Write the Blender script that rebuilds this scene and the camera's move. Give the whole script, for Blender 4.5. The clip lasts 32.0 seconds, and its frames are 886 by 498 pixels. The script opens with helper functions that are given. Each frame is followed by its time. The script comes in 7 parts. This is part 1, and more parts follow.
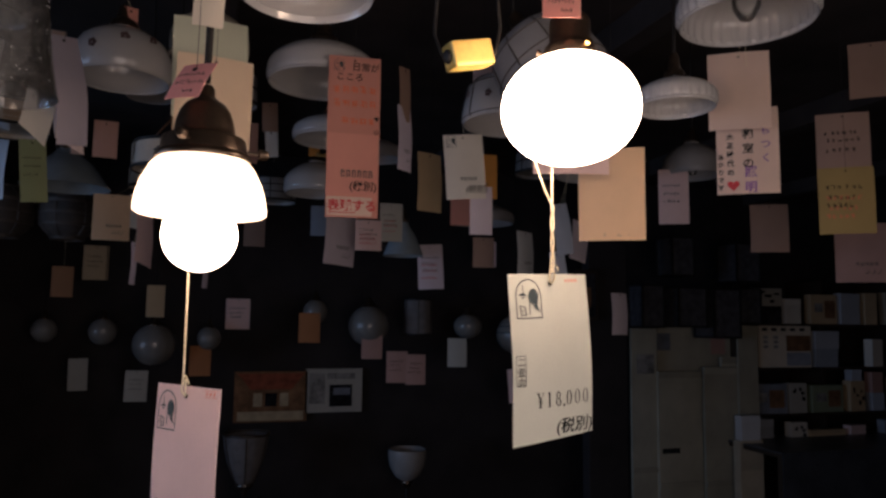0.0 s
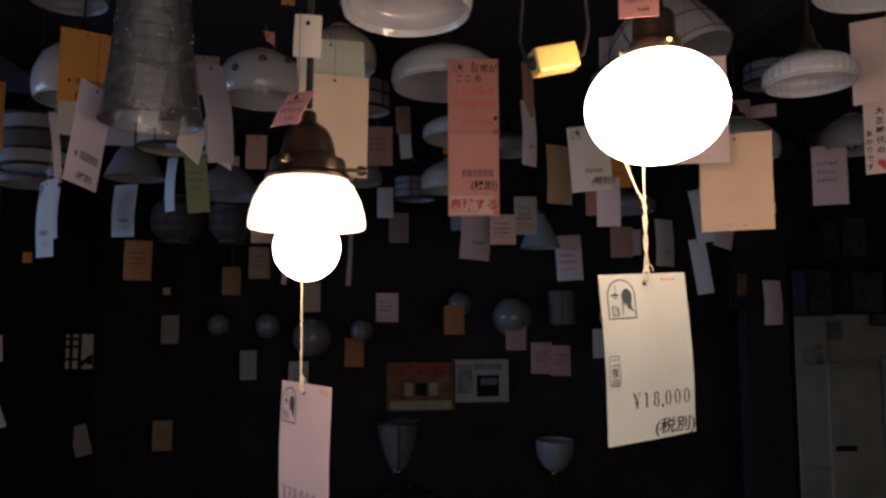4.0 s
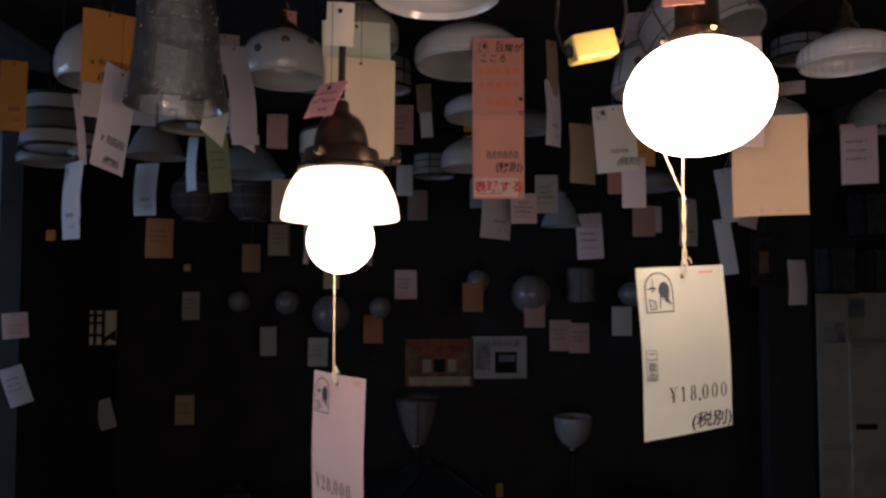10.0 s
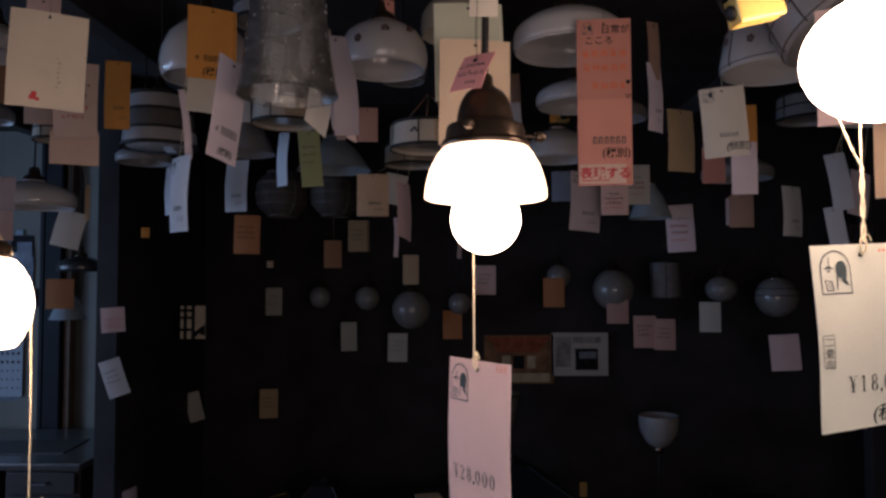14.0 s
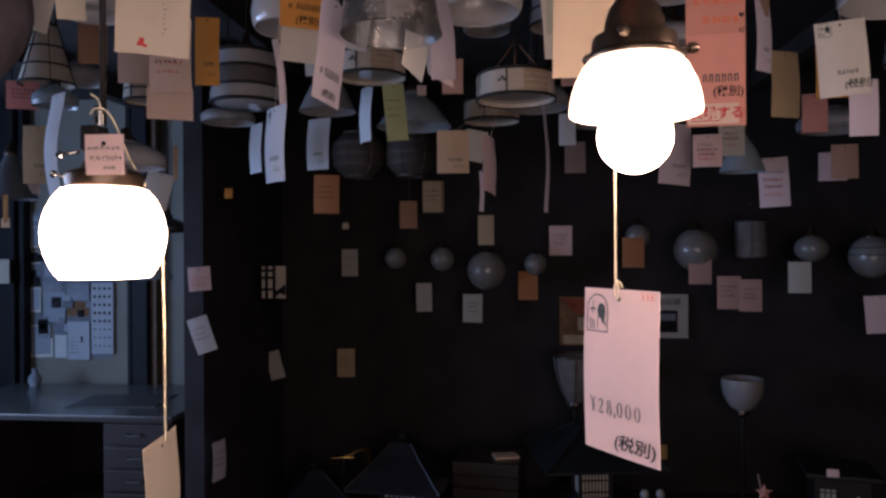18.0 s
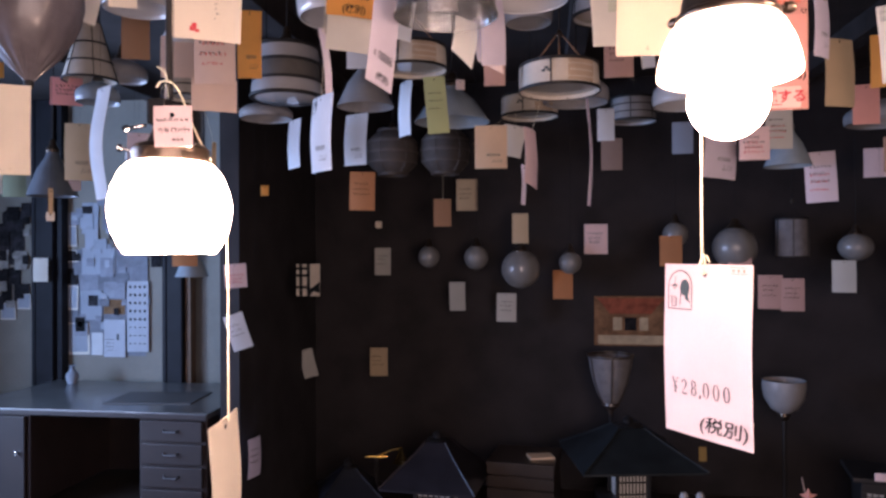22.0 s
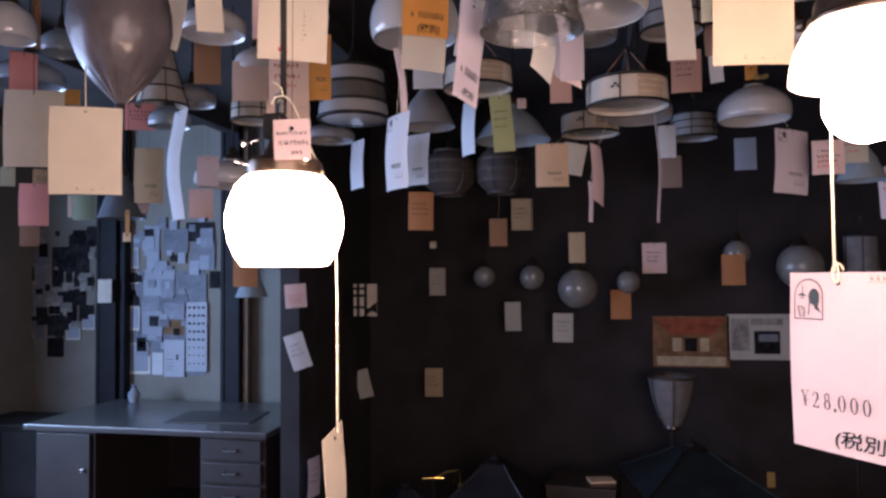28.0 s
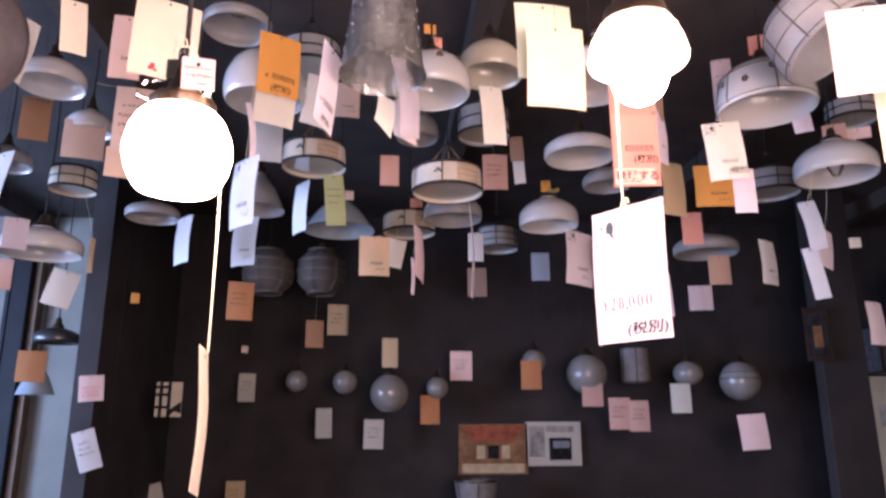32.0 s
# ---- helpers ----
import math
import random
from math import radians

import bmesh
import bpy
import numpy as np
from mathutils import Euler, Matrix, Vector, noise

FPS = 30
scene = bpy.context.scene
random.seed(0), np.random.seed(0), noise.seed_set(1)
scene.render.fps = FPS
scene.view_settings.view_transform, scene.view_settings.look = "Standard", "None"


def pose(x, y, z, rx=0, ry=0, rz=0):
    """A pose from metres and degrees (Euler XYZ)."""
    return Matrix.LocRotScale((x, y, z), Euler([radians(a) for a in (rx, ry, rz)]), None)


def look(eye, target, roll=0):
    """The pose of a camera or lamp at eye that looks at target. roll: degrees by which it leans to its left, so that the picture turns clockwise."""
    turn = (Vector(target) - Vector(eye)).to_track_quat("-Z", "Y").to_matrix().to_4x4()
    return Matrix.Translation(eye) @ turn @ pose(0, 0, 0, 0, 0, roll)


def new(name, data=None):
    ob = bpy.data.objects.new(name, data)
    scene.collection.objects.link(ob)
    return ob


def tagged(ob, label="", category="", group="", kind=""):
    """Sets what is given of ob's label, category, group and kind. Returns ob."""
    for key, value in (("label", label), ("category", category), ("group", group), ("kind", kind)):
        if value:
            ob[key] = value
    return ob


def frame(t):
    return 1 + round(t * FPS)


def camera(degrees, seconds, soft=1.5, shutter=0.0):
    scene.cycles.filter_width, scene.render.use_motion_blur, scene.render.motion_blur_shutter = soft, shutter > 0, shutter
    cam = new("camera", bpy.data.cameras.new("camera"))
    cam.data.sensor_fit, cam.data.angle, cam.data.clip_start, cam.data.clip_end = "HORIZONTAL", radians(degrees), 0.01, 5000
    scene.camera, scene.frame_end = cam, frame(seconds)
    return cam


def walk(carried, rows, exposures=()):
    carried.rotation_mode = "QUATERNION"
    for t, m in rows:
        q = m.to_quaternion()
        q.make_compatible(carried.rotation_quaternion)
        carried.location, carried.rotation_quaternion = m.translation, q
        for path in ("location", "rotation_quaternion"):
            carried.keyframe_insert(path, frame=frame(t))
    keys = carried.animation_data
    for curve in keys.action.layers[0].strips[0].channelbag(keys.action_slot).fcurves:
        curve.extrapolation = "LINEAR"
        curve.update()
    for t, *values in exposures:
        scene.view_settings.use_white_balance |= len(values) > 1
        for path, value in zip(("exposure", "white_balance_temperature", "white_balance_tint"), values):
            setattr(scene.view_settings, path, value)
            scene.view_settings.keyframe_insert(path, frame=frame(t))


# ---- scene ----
cam = camera(63.8, 32.0, 2.7, 0.4)
PATH = [
    (0, (0.0290, 0.0008, 1.8582), (0.6259, 1.8993, 2.0563), 0.74),
    (0.5, (0.0579, -0.0217, 1.8566), (0.5754, 1.9003, 2.0510), 0.70),
    (1, (0.0752, -0.0373, 1.8555), (0.5111, 1.9069, 2.0284), 0.57),
    (1.5, (0.0858, -0.0458, 1.8593), (0.4210, 1.9187, 2.0268), 0.56),
    (2, (0.0867, -0.0470, 1.8596), (0.3417, 1.9289, 2.0351), 0.54),
    (2.5, (0.0907, -0.0466, 1.8600), (0.2829, 1.9364, 2.0355), 0.35),
    (4.5, (0.0958, -0.0499, 1.8782), (0.2795, 1.9356, 2.0330), -0.21),
    (5, (0.0980, -0.0474, 1.8787), (0.2812, 1.9399, 2.0097), -0.27),
    (5.5, (0.1008, -0.0497, 1.8793), (0.2803, 1.9382, 2.0067), -0.24),
    (6, (0.1029, -0.0510, 1.8809), (0.2790, 1.9370, 2.0113), -0.21),
    (6.5, (0.1038, -0.0510, 1.8838), (0.2786, 1.9371, 2.0134), -0.17),
    (7, (0.0992, -0.0481, 1.8909), (0.2969, 1.9386, 2.0090), -0.04),
    (7.5, (0.0925, -0.0427, 1.9005), (0.3153, 1.9426, 1.9942), -0.02),
    (8, (0.0854, -0.0415, 1.9047), (0.3186, 1.9434, 1.9821), 0.03),
    (8.5, (0.0805, -0.0407, 1.9030), (0.3114, 1.9446, 1.9750), 0.06),
    (9, (0.0743, -0.0447, 1.9049), (0.2789, 1.9428, 1.9923), 0.06),
    (9.5, (0.0714, -0.0455, 1.9012), (0.2418, 1.9454, 1.9874), 0.01),
    (10, (0.0716, -0.0394, 1.8982), (0.2119, 1.9535, 1.9914), -0.00),
    (10.5, (0.0640, -0.0337, 1.8955), (0.1665, 1.9614, 1.9912), -0.00),
    (11, (0.0561, -0.0299, 1.8928), (0.1353, 1.9663, 1.9870), -0.03),
    (11.5, (0.0443, -0.0222, 1.8904), (0.1043, 1.9748, 1.9828), -0.06),
    (12, (0.0317, -0.0136, 1.8865), (0.0689, 1.9841, 1.9768), -0.11),
    (12.5, (0.0152, -0.0056, 1.8822), (0.0326, 1.9925, 1.9694), -0.11),
    (13, (0.0000, 0.0000, 1.8800), (0.0000, 1.9982, 1.9643), -0.19),
    (13.5, (-0.0139, 0.0018, 1.8793), (-0.0330, 2.0000, 1.9628), -0.20),
    (14, (-0.0274, 0.0042, 1.8777), (-0.0693, 2.0018, 1.9665), -0.18),
    (14.5, (-0.0387, 0.0082, 1.8720), (-0.1043, 2.0054, 1.9560), -0.21),
    (16.5, (-0.0976, 0.0264, 1.8462), (-0.2398, 2.0208, 1.8900), -0.26),
    (17, (-0.1107, 0.0254, 1.8373), (-0.2844, 2.0176, 1.8722), -0.36),
    (17.5, (-0.1143, 0.0288, 1.8313), (-0.3129, 2.0189, 1.8509), -0.40),
    (18, (-0.1240, 0.0341, 1.8255), (-0.3392, 2.0225, 1.8255), -0.37),
    (18.5, (-0.1324, 0.0374, 1.8188), (-0.3377, 2.0268, 1.8029), -0.39),
    (19, (-0.1415, 0.0420, 1.8115), (-0.3523, 2.0307, 1.7829), -0.40),
    (19.5, (-0.1502, 0.0440, 1.8079), (-0.3700, 2.0316, 1.7691), -0.39),
    (20, (-0.1601, 0.0483, 1.8067), (-0.3913, 2.0346, 1.7768), -0.29),
    (20.5, (-0.1698, 0.0534, 1.8020), (-0.4145, 2.0383, 1.7814), -0.32),
    (21, (-0.1763, 0.0588, 1.7962), (-0.4376, 2.0416, 1.7944), -0.38),
    (21.5, (-0.1830, 0.0582, 1.7932), (-0.4571, 2.0393, 1.7979), -0.37),
    (22, (-0.1891, 0.0572, 1.7892), (-0.4738, 2.0368, 1.7998), -0.29),
    (22.5, (-0.1965, 0.0542, 1.7871), (-0.4890, 2.0327, 1.8000), -0.28),
    (23, (-0.2021, 0.0541, 1.7833), (-0.4903, 2.0331, 1.8068), -0.26),
    (23.5, (-0.2106, 0.0502, 1.7817), (-0.5003, 2.0288, 1.8115), -0.32),
    (24, (-0.2185, 0.0467, 1.7801), (-0.5131, 2.0245, 1.8160), -0.28),
    (24.5, (-0.2256, 0.0463, 1.7801), (-0.5248, 2.0234, 1.8208), -0.33),
    (25, (-0.2348, 0.0509, 1.7783), (-0.5413, 2.0267, 1.8240), -0.31),
    (25.5, (-0.2438, 0.0569, 1.7752), (-0.5649, 2.0303, 1.8254), -0.35),
    (27.5, (-0.2728, 0.0525, 1.7742), (-0.6641, 2.0126, 1.8445), -0.48),
    (28, (-0.2806, 0.0461, 1.7749), (-0.6817, 2.0040, 1.8483), -0.52),
    (28.5, (-0.2785, 0.0451, 1.7735), (-0.6852, 2.0019, 1.8488), -0.64),
    (29, (-0.2542, 0.0325, 1.7758), (-0.6748, 1.9864, 1.8490), -0.71),
    (29.5, (-0.2385, 0.0228, 1.7588), (-0.6445, 1.9808, 1.7968), -0.55),
    (30, (-0.2591, -0.0157, 1.7116), (-0.4758, 1.9715, 1.7739), -0.33),
    (30.5, (-0.2924, -0.0412, 1.6529), (-0.3578, 1.9542, 1.7704), -0.28),
    (31, (-0.3169, -0.0527, 1.5616), (-0.2507, 1.9317, 1.8021), -0.43),
    (31.5, (-0.3297, -0.0626, 1.4841), (-0.2067, 1.9017, 1.8397), -0.42),
    (32, (-0.3592, -0.0888, 1.4470), (-0.2153, 1.8466, 1.9301), -0.19),
]
EXPOSURES = [(0.0, -0.42, 6900, 29), (9.0, -0.42, 6900, 28), (13.0, -0.22, 6900, 31), (16.5, -0.12, 6900, 35), (17.2, 0.0, 6900, 36), (18.2, 0.68, 7000, 38), (19.0, 1.2, 7000, 40), (21.0, 1.9, 7100, 42), (23.0, 1.95, 7100, 42), (25.0, 1.9, 7200, 42), (28.0, 1.66, 7100, 40), (30.0, 1.64, 7100, 40), (31.0, 1.95, 7100, 42), (32.0, 2.7, 7100, 44)]
walk(cam, [(t, look(eye, target, roll)) for t, eye, target, roll in PATH], EXPOSURES)

# ---- world and light ----
world = bpy.data.worlds.new("world")
scene.world = world
world.use_nodes = True
world.node_tree.nodes["Background"].inputs[0].default_value = (0.05, 0.07, 0.11, 1)
world.node_tree.nodes["Background"].inputs[1].default_value = 0.3

CEIL = 3.1
LAMP_GLOW = 16.0
WARM = (1.0, 0.79, 0.57)


def area_lamp(name, m, w, h, watts, colour):
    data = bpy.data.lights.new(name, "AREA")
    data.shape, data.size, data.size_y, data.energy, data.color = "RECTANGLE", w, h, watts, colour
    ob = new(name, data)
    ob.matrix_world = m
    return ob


area_lamp("shop_window_daylight", look((-5.6, 1.6, 1.65), (0.0, 2.6, 1.75)), 3.6, 1.7, 76.0, (0.40, 0.65, 1.0))
# Extra blue lamp in the shop window's opening, added to light the desk wall.
area_lamp("side_window_daylight", look((-5.6, 3.05, 1.75), (-3.2, 5.5, 1.1)), 0.8, 1.4, 26.0, (0.20, 0.60, 1.0))
# Fill added behind the camera for the evenly lit tags; no source is seen.
area_lamp("entrance_daylight", look((0.5, -0.60, 1.62), (0.45, 4.0, 1.70)), 2.2, 1.3, 17.5, (1.0, 0.93, 0.82))

# ---- materials ----
MATS = {}


def material(name, colour, rough=0.6, metal=0.0, vary=0.12, scale=18.0, bump=0.0, glow=0.0, clear=0.0, coat=0.0, random_tint=0.0, fine=220.0, glow_colour=None, spec=0.5):
    """A surface with two scales of variation and a fine relief."""
    if name in MATS:
        return MATS[name]
    mat = bpy.data.materials.new(name)
    mat.use_nodes = True
    nt = mat.node_tree
    n, l = nt.nodes, nt.links
    b = n["Principled BSDF"]
    b.inputs["Roughness"].default_value = rough
    b.inputs["Metallic"].default_value = metal
    b.inputs["Specular IOR Level"].default_value = spec
    tc = n.new("ShaderNodeTexCoord")
    big = n.new("ShaderNodeTexNoise")
    big.inputs["Scale"].default_value, big.inputs["Detail"].default_value = scale, 5
    small = n.new("ShaderNodeTexNoise")
    small.inputs["Scale"].default_value, small.inputs["Detail"].default_value = fine, 3
    l.new(tc.outputs["Object"], big.inputs["Vector"])
    l.new(tc.outputs["Object"], small.inputs["Vector"])
    add = n.new("ShaderNodeMath")
    add.operation = "MULTIPLY_ADD"
    add.inputs[1].default_value = 0.35
    l.new(small.outputs["Fac"], add.inputs[0])
    l.new(big.outputs["Fac"], add.inputs[2])
    ramp = n.new("ShaderNodeValToRGB")
    ramp.color_ramp.elements[0].position, ramp.color_ramp.elements[1].position = 0.45, 0.9
    ramp.color_ramp.elements[0].color = (*[c * (1 - vary) for c in colour], 1)
    ramp.color_ramp.elements[1].color = (*[min(1, c * (1 + vary * 0.6)) for c in colour], 1)
    l.new(add.outputs[0], ramp.inputs[0])
    out = ramp.outputs[0]
    if random_tint:
        info = n.new("ShaderNodeObjectInfo")
        hsv = n.new("ShaderNodeHueSaturation")
        mr = n.new("ShaderNodeMapRange")
        mr.inputs["To Min"].default_value, mr.inputs["To Max"].default_value = 1 - random_tint, 1 + random_tint
        l.new(info.outputs["Random"], mr.inputs["Value"])
        l.new(mr.outputs[0], hsv.inputs["Value"])
        l.new(out, hsv.inputs["Color"])
        out = hsv.outputs[0]
    l.new(out, b.inputs["Base Color"])
    if bump:
        bp = n.new("ShaderNodeBump")
        bp.inputs["Strength"].default_value, bp.inputs["Distance"].default_value = bump, 0.002
        l.new(add.outputs[0], bp.inputs["Height"])
        l.new(bp.outputs[0], b.inputs["Normal"])
    if glow:
        b.inputs["Emission Color"].default_value = (*(glow_colour or WARM), 1)
        b.inputs["Emission Strength"].default_value = glow
    if clear:
        b.inputs["Transmission Weight"].default_value = clear
        b.inputs["IOR"].default_value = 1.45
    if coat:
        b.inputs["Coat Weight"].default_value = coat
        b.inputs["Coat Roughness"].default_value = 0.08
    MATS[name] = mat
    return mat


PAPER = {
    "cream": (0.74, 0.67, 0.56), "white": (0.74, 0.72, 0.66), "pink": (0.78, 0.585, 0.57), "salmon": (0.72, 0.33, 0.27),
    # bluish: on white tags, the blue window light put into the paper's tone
    "orange": (0.76, 0.35, 0.09), "tan": (0.55, 0.42, 0.27), "green": (0.36, 0.42, 0.23), "bluish": (0.66, 0.70, 0.74),
    "grey": (0.50, 0.50, 0.46), "beige": (0.80, 0.56, 0.36), "blush": (0.74, 0.57, 0.49), "lilac": (0.66, 0.60, 0.68), "mint": (0.60, 0.64, 0.52),
    # dull brown, orange, green and pink here are papers darkened for weaker light
    "brown": (0.42, 0.22, 0.12), "yellow": (0.40, 0.28, 0.11), "rose": (0.80, 0.36, 0.34), "sky": (0.36, 0.42, 0.50), "dim_orange": (0.46, 0.20, 0.09), "ivory": (0.72, 0.75, 0.665), "dim_brown": (0.36, 0.24, 0.19), "peach": (0.80, 0.64, 0.48), "dim_green": (0.24, 0.29, 0.20), "dim_pink": (0.50, 0.31, 0.27), "mist": (0.45, 0.50, 0.57),
}


def paper(tone):
    """Paper that lets a part of the light through."""
    name = "paper_" + tone
    if name in MATS:
        return MATS[name]
    mat = plain_paper(tone)
    n, l = mat.node_tree.nodes, mat.node_tree.links
    b, out = n["Principled BSDF"], n["Material Output"]
    through_light, mix = n.new("ShaderNodeBsdfTranslucent"), n.new("ShaderNodeMixShader")
    l.new(b.inputs["Base Color"].links[0].from_socket, through_light.inputs[0])
    mix.inputs[0].default_value = 0.15
    l.new(b.outputs[0], mix.inputs[1])
    l.new(through_light.outputs[0], mix.inputs[2])
    l.new(mix.outputs[0], out.inputs["Surface"])
    return mat


def plain_paper(tone):
    return material("paper_" + tone, PAPER[tone], rough=0.85, vary=0.08, scale=9, bump=0.25, random_tint=0.08, fine=420, spec=0.2)


INK = material("ink_black", (0.016, 0.020, 0.022), rough=0.8, spec=0.15)
INK_GREY = material("ink_grey", (0.055, 0.078, 0.085), rough=0.85, spec=0.15)
INK_FAINT = material("ink_faint", (0.42, 0.34, 0.26), rough=0.8)
INK_RED = material("ink_red", (0.62, 0.05, 0.06), rough=0.7)
INK_ORANGE = material("ink_orange", (0.80, 0.20, 0.10), rough=0.7)
INK_PURPLE = material("ink_purple", (0.25, 0.09, 0.38), rough=0.7)
INKS = {"k": INK, "g": INK_GREY, "r": INK_RED, "o": INK_ORANGE, "p": INK_PURPLE}
STRING = material("cotton_string", (0.80, 0.72, 0.52), rough=0.9, bump=0.4, fine=900)
OPAL = material("opal_glass", (0.50, 0.50, 0.50), rough=0.12, vary=0.05, coat=0.5, scale=6)
OPAL_WARM = material("ivory_glass", (0.40, 0.37, 0.31), rough=0.18, vary=0.10, coat=0.4, scale=8)
# Greyer and rougher than the plain opal glass.
OPAL_GREY = material("grey_opal_glass", (0.28, 0.28, 0.285), rough=0.35, vary=0.18, scale=10)
DARK_ENAMEL = material("dark_enamel", (0.035, 0.035, 0.038), rough=0.35, vary=0.25, coat=0.3)
OPAL_BLUE = material("pale_blue_glass", (0.24, 0.30, 0.34), rough=0.15, vary=0.12, coat=0.5)
SLATE_GLASS = material("slate_blue_glass", (0.10, 0.125, 0.15), rough=0.3, vary=0.12, coat=0.2)
RICE = material("rice_paper", (0.48, 0.43, 0.36), rough=0.9, vary=0.12, bump=0.2, fine=90)
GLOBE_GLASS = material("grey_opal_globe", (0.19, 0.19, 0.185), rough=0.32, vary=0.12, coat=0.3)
DARK_GLASS = material("dark_smoked_glass", (0.075, 0.075, 0.085), rough=0.25, vary=0.4, coat=0.4)


def thin_glass(name, haze, rough):
    """A thin clear pane: see-through, glossy at grazing angles, with milky seeds."""
    mat = bpy.data.materials.new(name)
    mat.use_nodes = True
    n, l = mat.node_tree.nodes, mat.node_tree.links
    out = n["Material Output"]
    clear, shine, milk = n.new("ShaderNodeBsdfTransparent"), n.new("ShaderNodeBsdfGlossy"), n.new("ShaderNodeBsdfDiffuse")
    clear.inputs[0].default_value = (0.92, 0.93, 0.93, 1)
    shine.inputs["Roughness"].default_value = rough
    milk.inputs[0].default_value = (0.62, 0.63, 0.63, 1)
    tc, noise, bump = n.new("ShaderNodeTexCoord"), n.new("ShaderNodeTexNoise"), n.new("ShaderNodeBump")
    noise.inputs["Scale"].default_value, noise.inputs["Detail"].default_value = 70, 4
    bump.inputs["Strength"].default_value, bump.inputs["Distance"].default_value = 0.5, 0.004
    l.new(tc.outputs["Object"], noise.inputs["Vector"])
    l.new(noise.outputs["Fac"], bump.inputs["Height"])
    ripple, stretch, wave = n.new("ShaderNodeTexNoise"), n.new("ShaderNodeMapping"), n.new("ShaderNodeBump")
    stretch.inputs["Scale"].default_value = (0.25, 0.25, 1.7)
    ripple.inputs["Scale"].default_value, ripple.inputs["Detail"].default_value = 85, 2
    wave.inputs["Strength"].default_value, wave.inputs["Distance"].default_value = 0.5, 0.002
    l.new(tc.outputs["Object"], stretch.inputs["Vector"])
    l.new(stretch.outputs[0], ripple.inputs["Vector"])
    l.new(ripple.outputs["Fac"], wave.inputs["Height"])
    l.new(wave.outputs[0], shine.inputs["Normal"])
    fres = n.new("ShaderNodeFresnel")
    fres.inputs["IOR"].default_value = 1.5
    l.new(bump.outputs[0], fres.inputs["Normal"])
    ramp = n.new("ShaderNodeMapRange")
    ramp.inputs["From Min"].default_value, ramp.inputs["From Max"].default_value = 0.35, 0.85
    ramp.inputs["To Min"].default_value, ramp.inputs["To Max"].default_value = haze * 0.4, haze * 1.8
    l.new(noise.outputs["Fac"], ramp.inputs["Value"])
    m1, m2 = n.new("ShaderNodeMixShader"), n.new("ShaderNodeMixShader")
    l.new(ramp.outputs[0], m1.inputs[0])
    l.new(clear.outputs[0], m1.inputs[1])
    l.new(milk.outputs[0], m1.inputs[2])
    l.new(fres.outputs[0], m2.inputs[0])
    l.new(m1.outputs[0], m2.inputs[1])
    l.new(shine.outputs[0], m2.inputs[2])
    l.new(m2.outputs[0], out.inputs["Surface"])
    return mat


SEEDED = thin_glass("seeded_clear_glass", 0.14, 0.09)
PATTERN_TAN = material("tan_patterned_paper", (0.36, 0.27, 0.20), rough=0.85, vary=0.2, bump=0.2)
DIM_PAPER = material("dim_lantern_paper", (0.33, 0.31, 0.28), rough=0.9, vary=0.12, bump=0.2, fine=90)
SMOKY = material("smoked_paper", (0.085, 0.078, 0.07), rough=0.8, vary=0.2, bump=0.2)
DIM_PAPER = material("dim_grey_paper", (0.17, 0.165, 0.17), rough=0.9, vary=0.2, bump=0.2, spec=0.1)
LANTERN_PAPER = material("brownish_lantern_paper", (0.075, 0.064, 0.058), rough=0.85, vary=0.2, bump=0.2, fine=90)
BRONZE = material("dark_bronze", (0.095, 0.070, 0.052), rough=0.28, metal=0.8, vary=0.3, bump=0.15)
BRASS = material("polished_brass", (0.80, 0.55, 0.20), rough=0.2, metal=1.0, vary=0.1, scale=30)
GILT = material("gilt_plastic", (0.78, 0.54, 0.16), rough=0.36, metal=0.35, vary=0.15, scale=40, bump=0.1)
FLOWER_GLAZE = material("dark_flower_glaze", (0.11, 0.068, 0.066), rough=0.3, vary=0.3, coat=0.4)
GLINT_SPECK = material("white_glint_speck", (0.80, 0.80, 0.80), rough=0.05, coat=1.0)
DULL_METAL = material("dull_metal", (0.13, 0.13, 0.135), rough=0.45, metal=0.8)
CHROME = material("chrome", (0.75, 0.75, 0.74), rough=0.12, metal=1.0)
IRON = material("black_iron", (0.018, 0.017, 0.017), rough=0.55, metal=0.4, bump=0.2)
LEAD = material("dull_lead", (0.10, 0.085, 0.075), rough=0.55, metal=0.3, bump=0.2)
CORD = material("black_cord", (0.012, 0.011, 0.011), rough=0.9)
DARK_WOOD = material("dark_lacquered_wood", (0.035, 0.024, 0.018), rough=0.35, vary=0.4, scale=5, bump=0.2, coat=0.2)
DESK_WOOD = material("brown_desk_wood", (0.032, 0.021, 0.019), rough=0.5, vary=0.3, scale=4, bump=0.15, coat=0.1)
DESK_TOP = material("worn_desk_top", (0.12, 0.12, 0.12), rough=0.28, vary=0.3, scale=5, coat=0.4)
POST = material("weathered_post", (0.012, 0.013, 0.018), rough=0.6, vary=0.35, scale=6, bump=0.3, spec=0.2)
BROWN_WOOD = material("brown_turned_wood", (0.20, 0.105, 0.06), rough=0.45, vary=0.3, scale=8, bump=0.15)
PLASTER = material("beige_plaster", spec=0.08, colour=(0.245, 0.235, 0.21), rough=0.9, vary=0.12, scale=3, bump=0.3, fine=60)
BLACK_WALL = material("black_stained_boards", (0.022, 0.0185, 0.020), rough=0.85, vary=0.5, scale=4, bump=0.3)
CEILING = material("dark_ceiling_boards", (0.050, 0.040, 0.038), rough=0.8, vary=0.4, scale=4, bump=0.2)
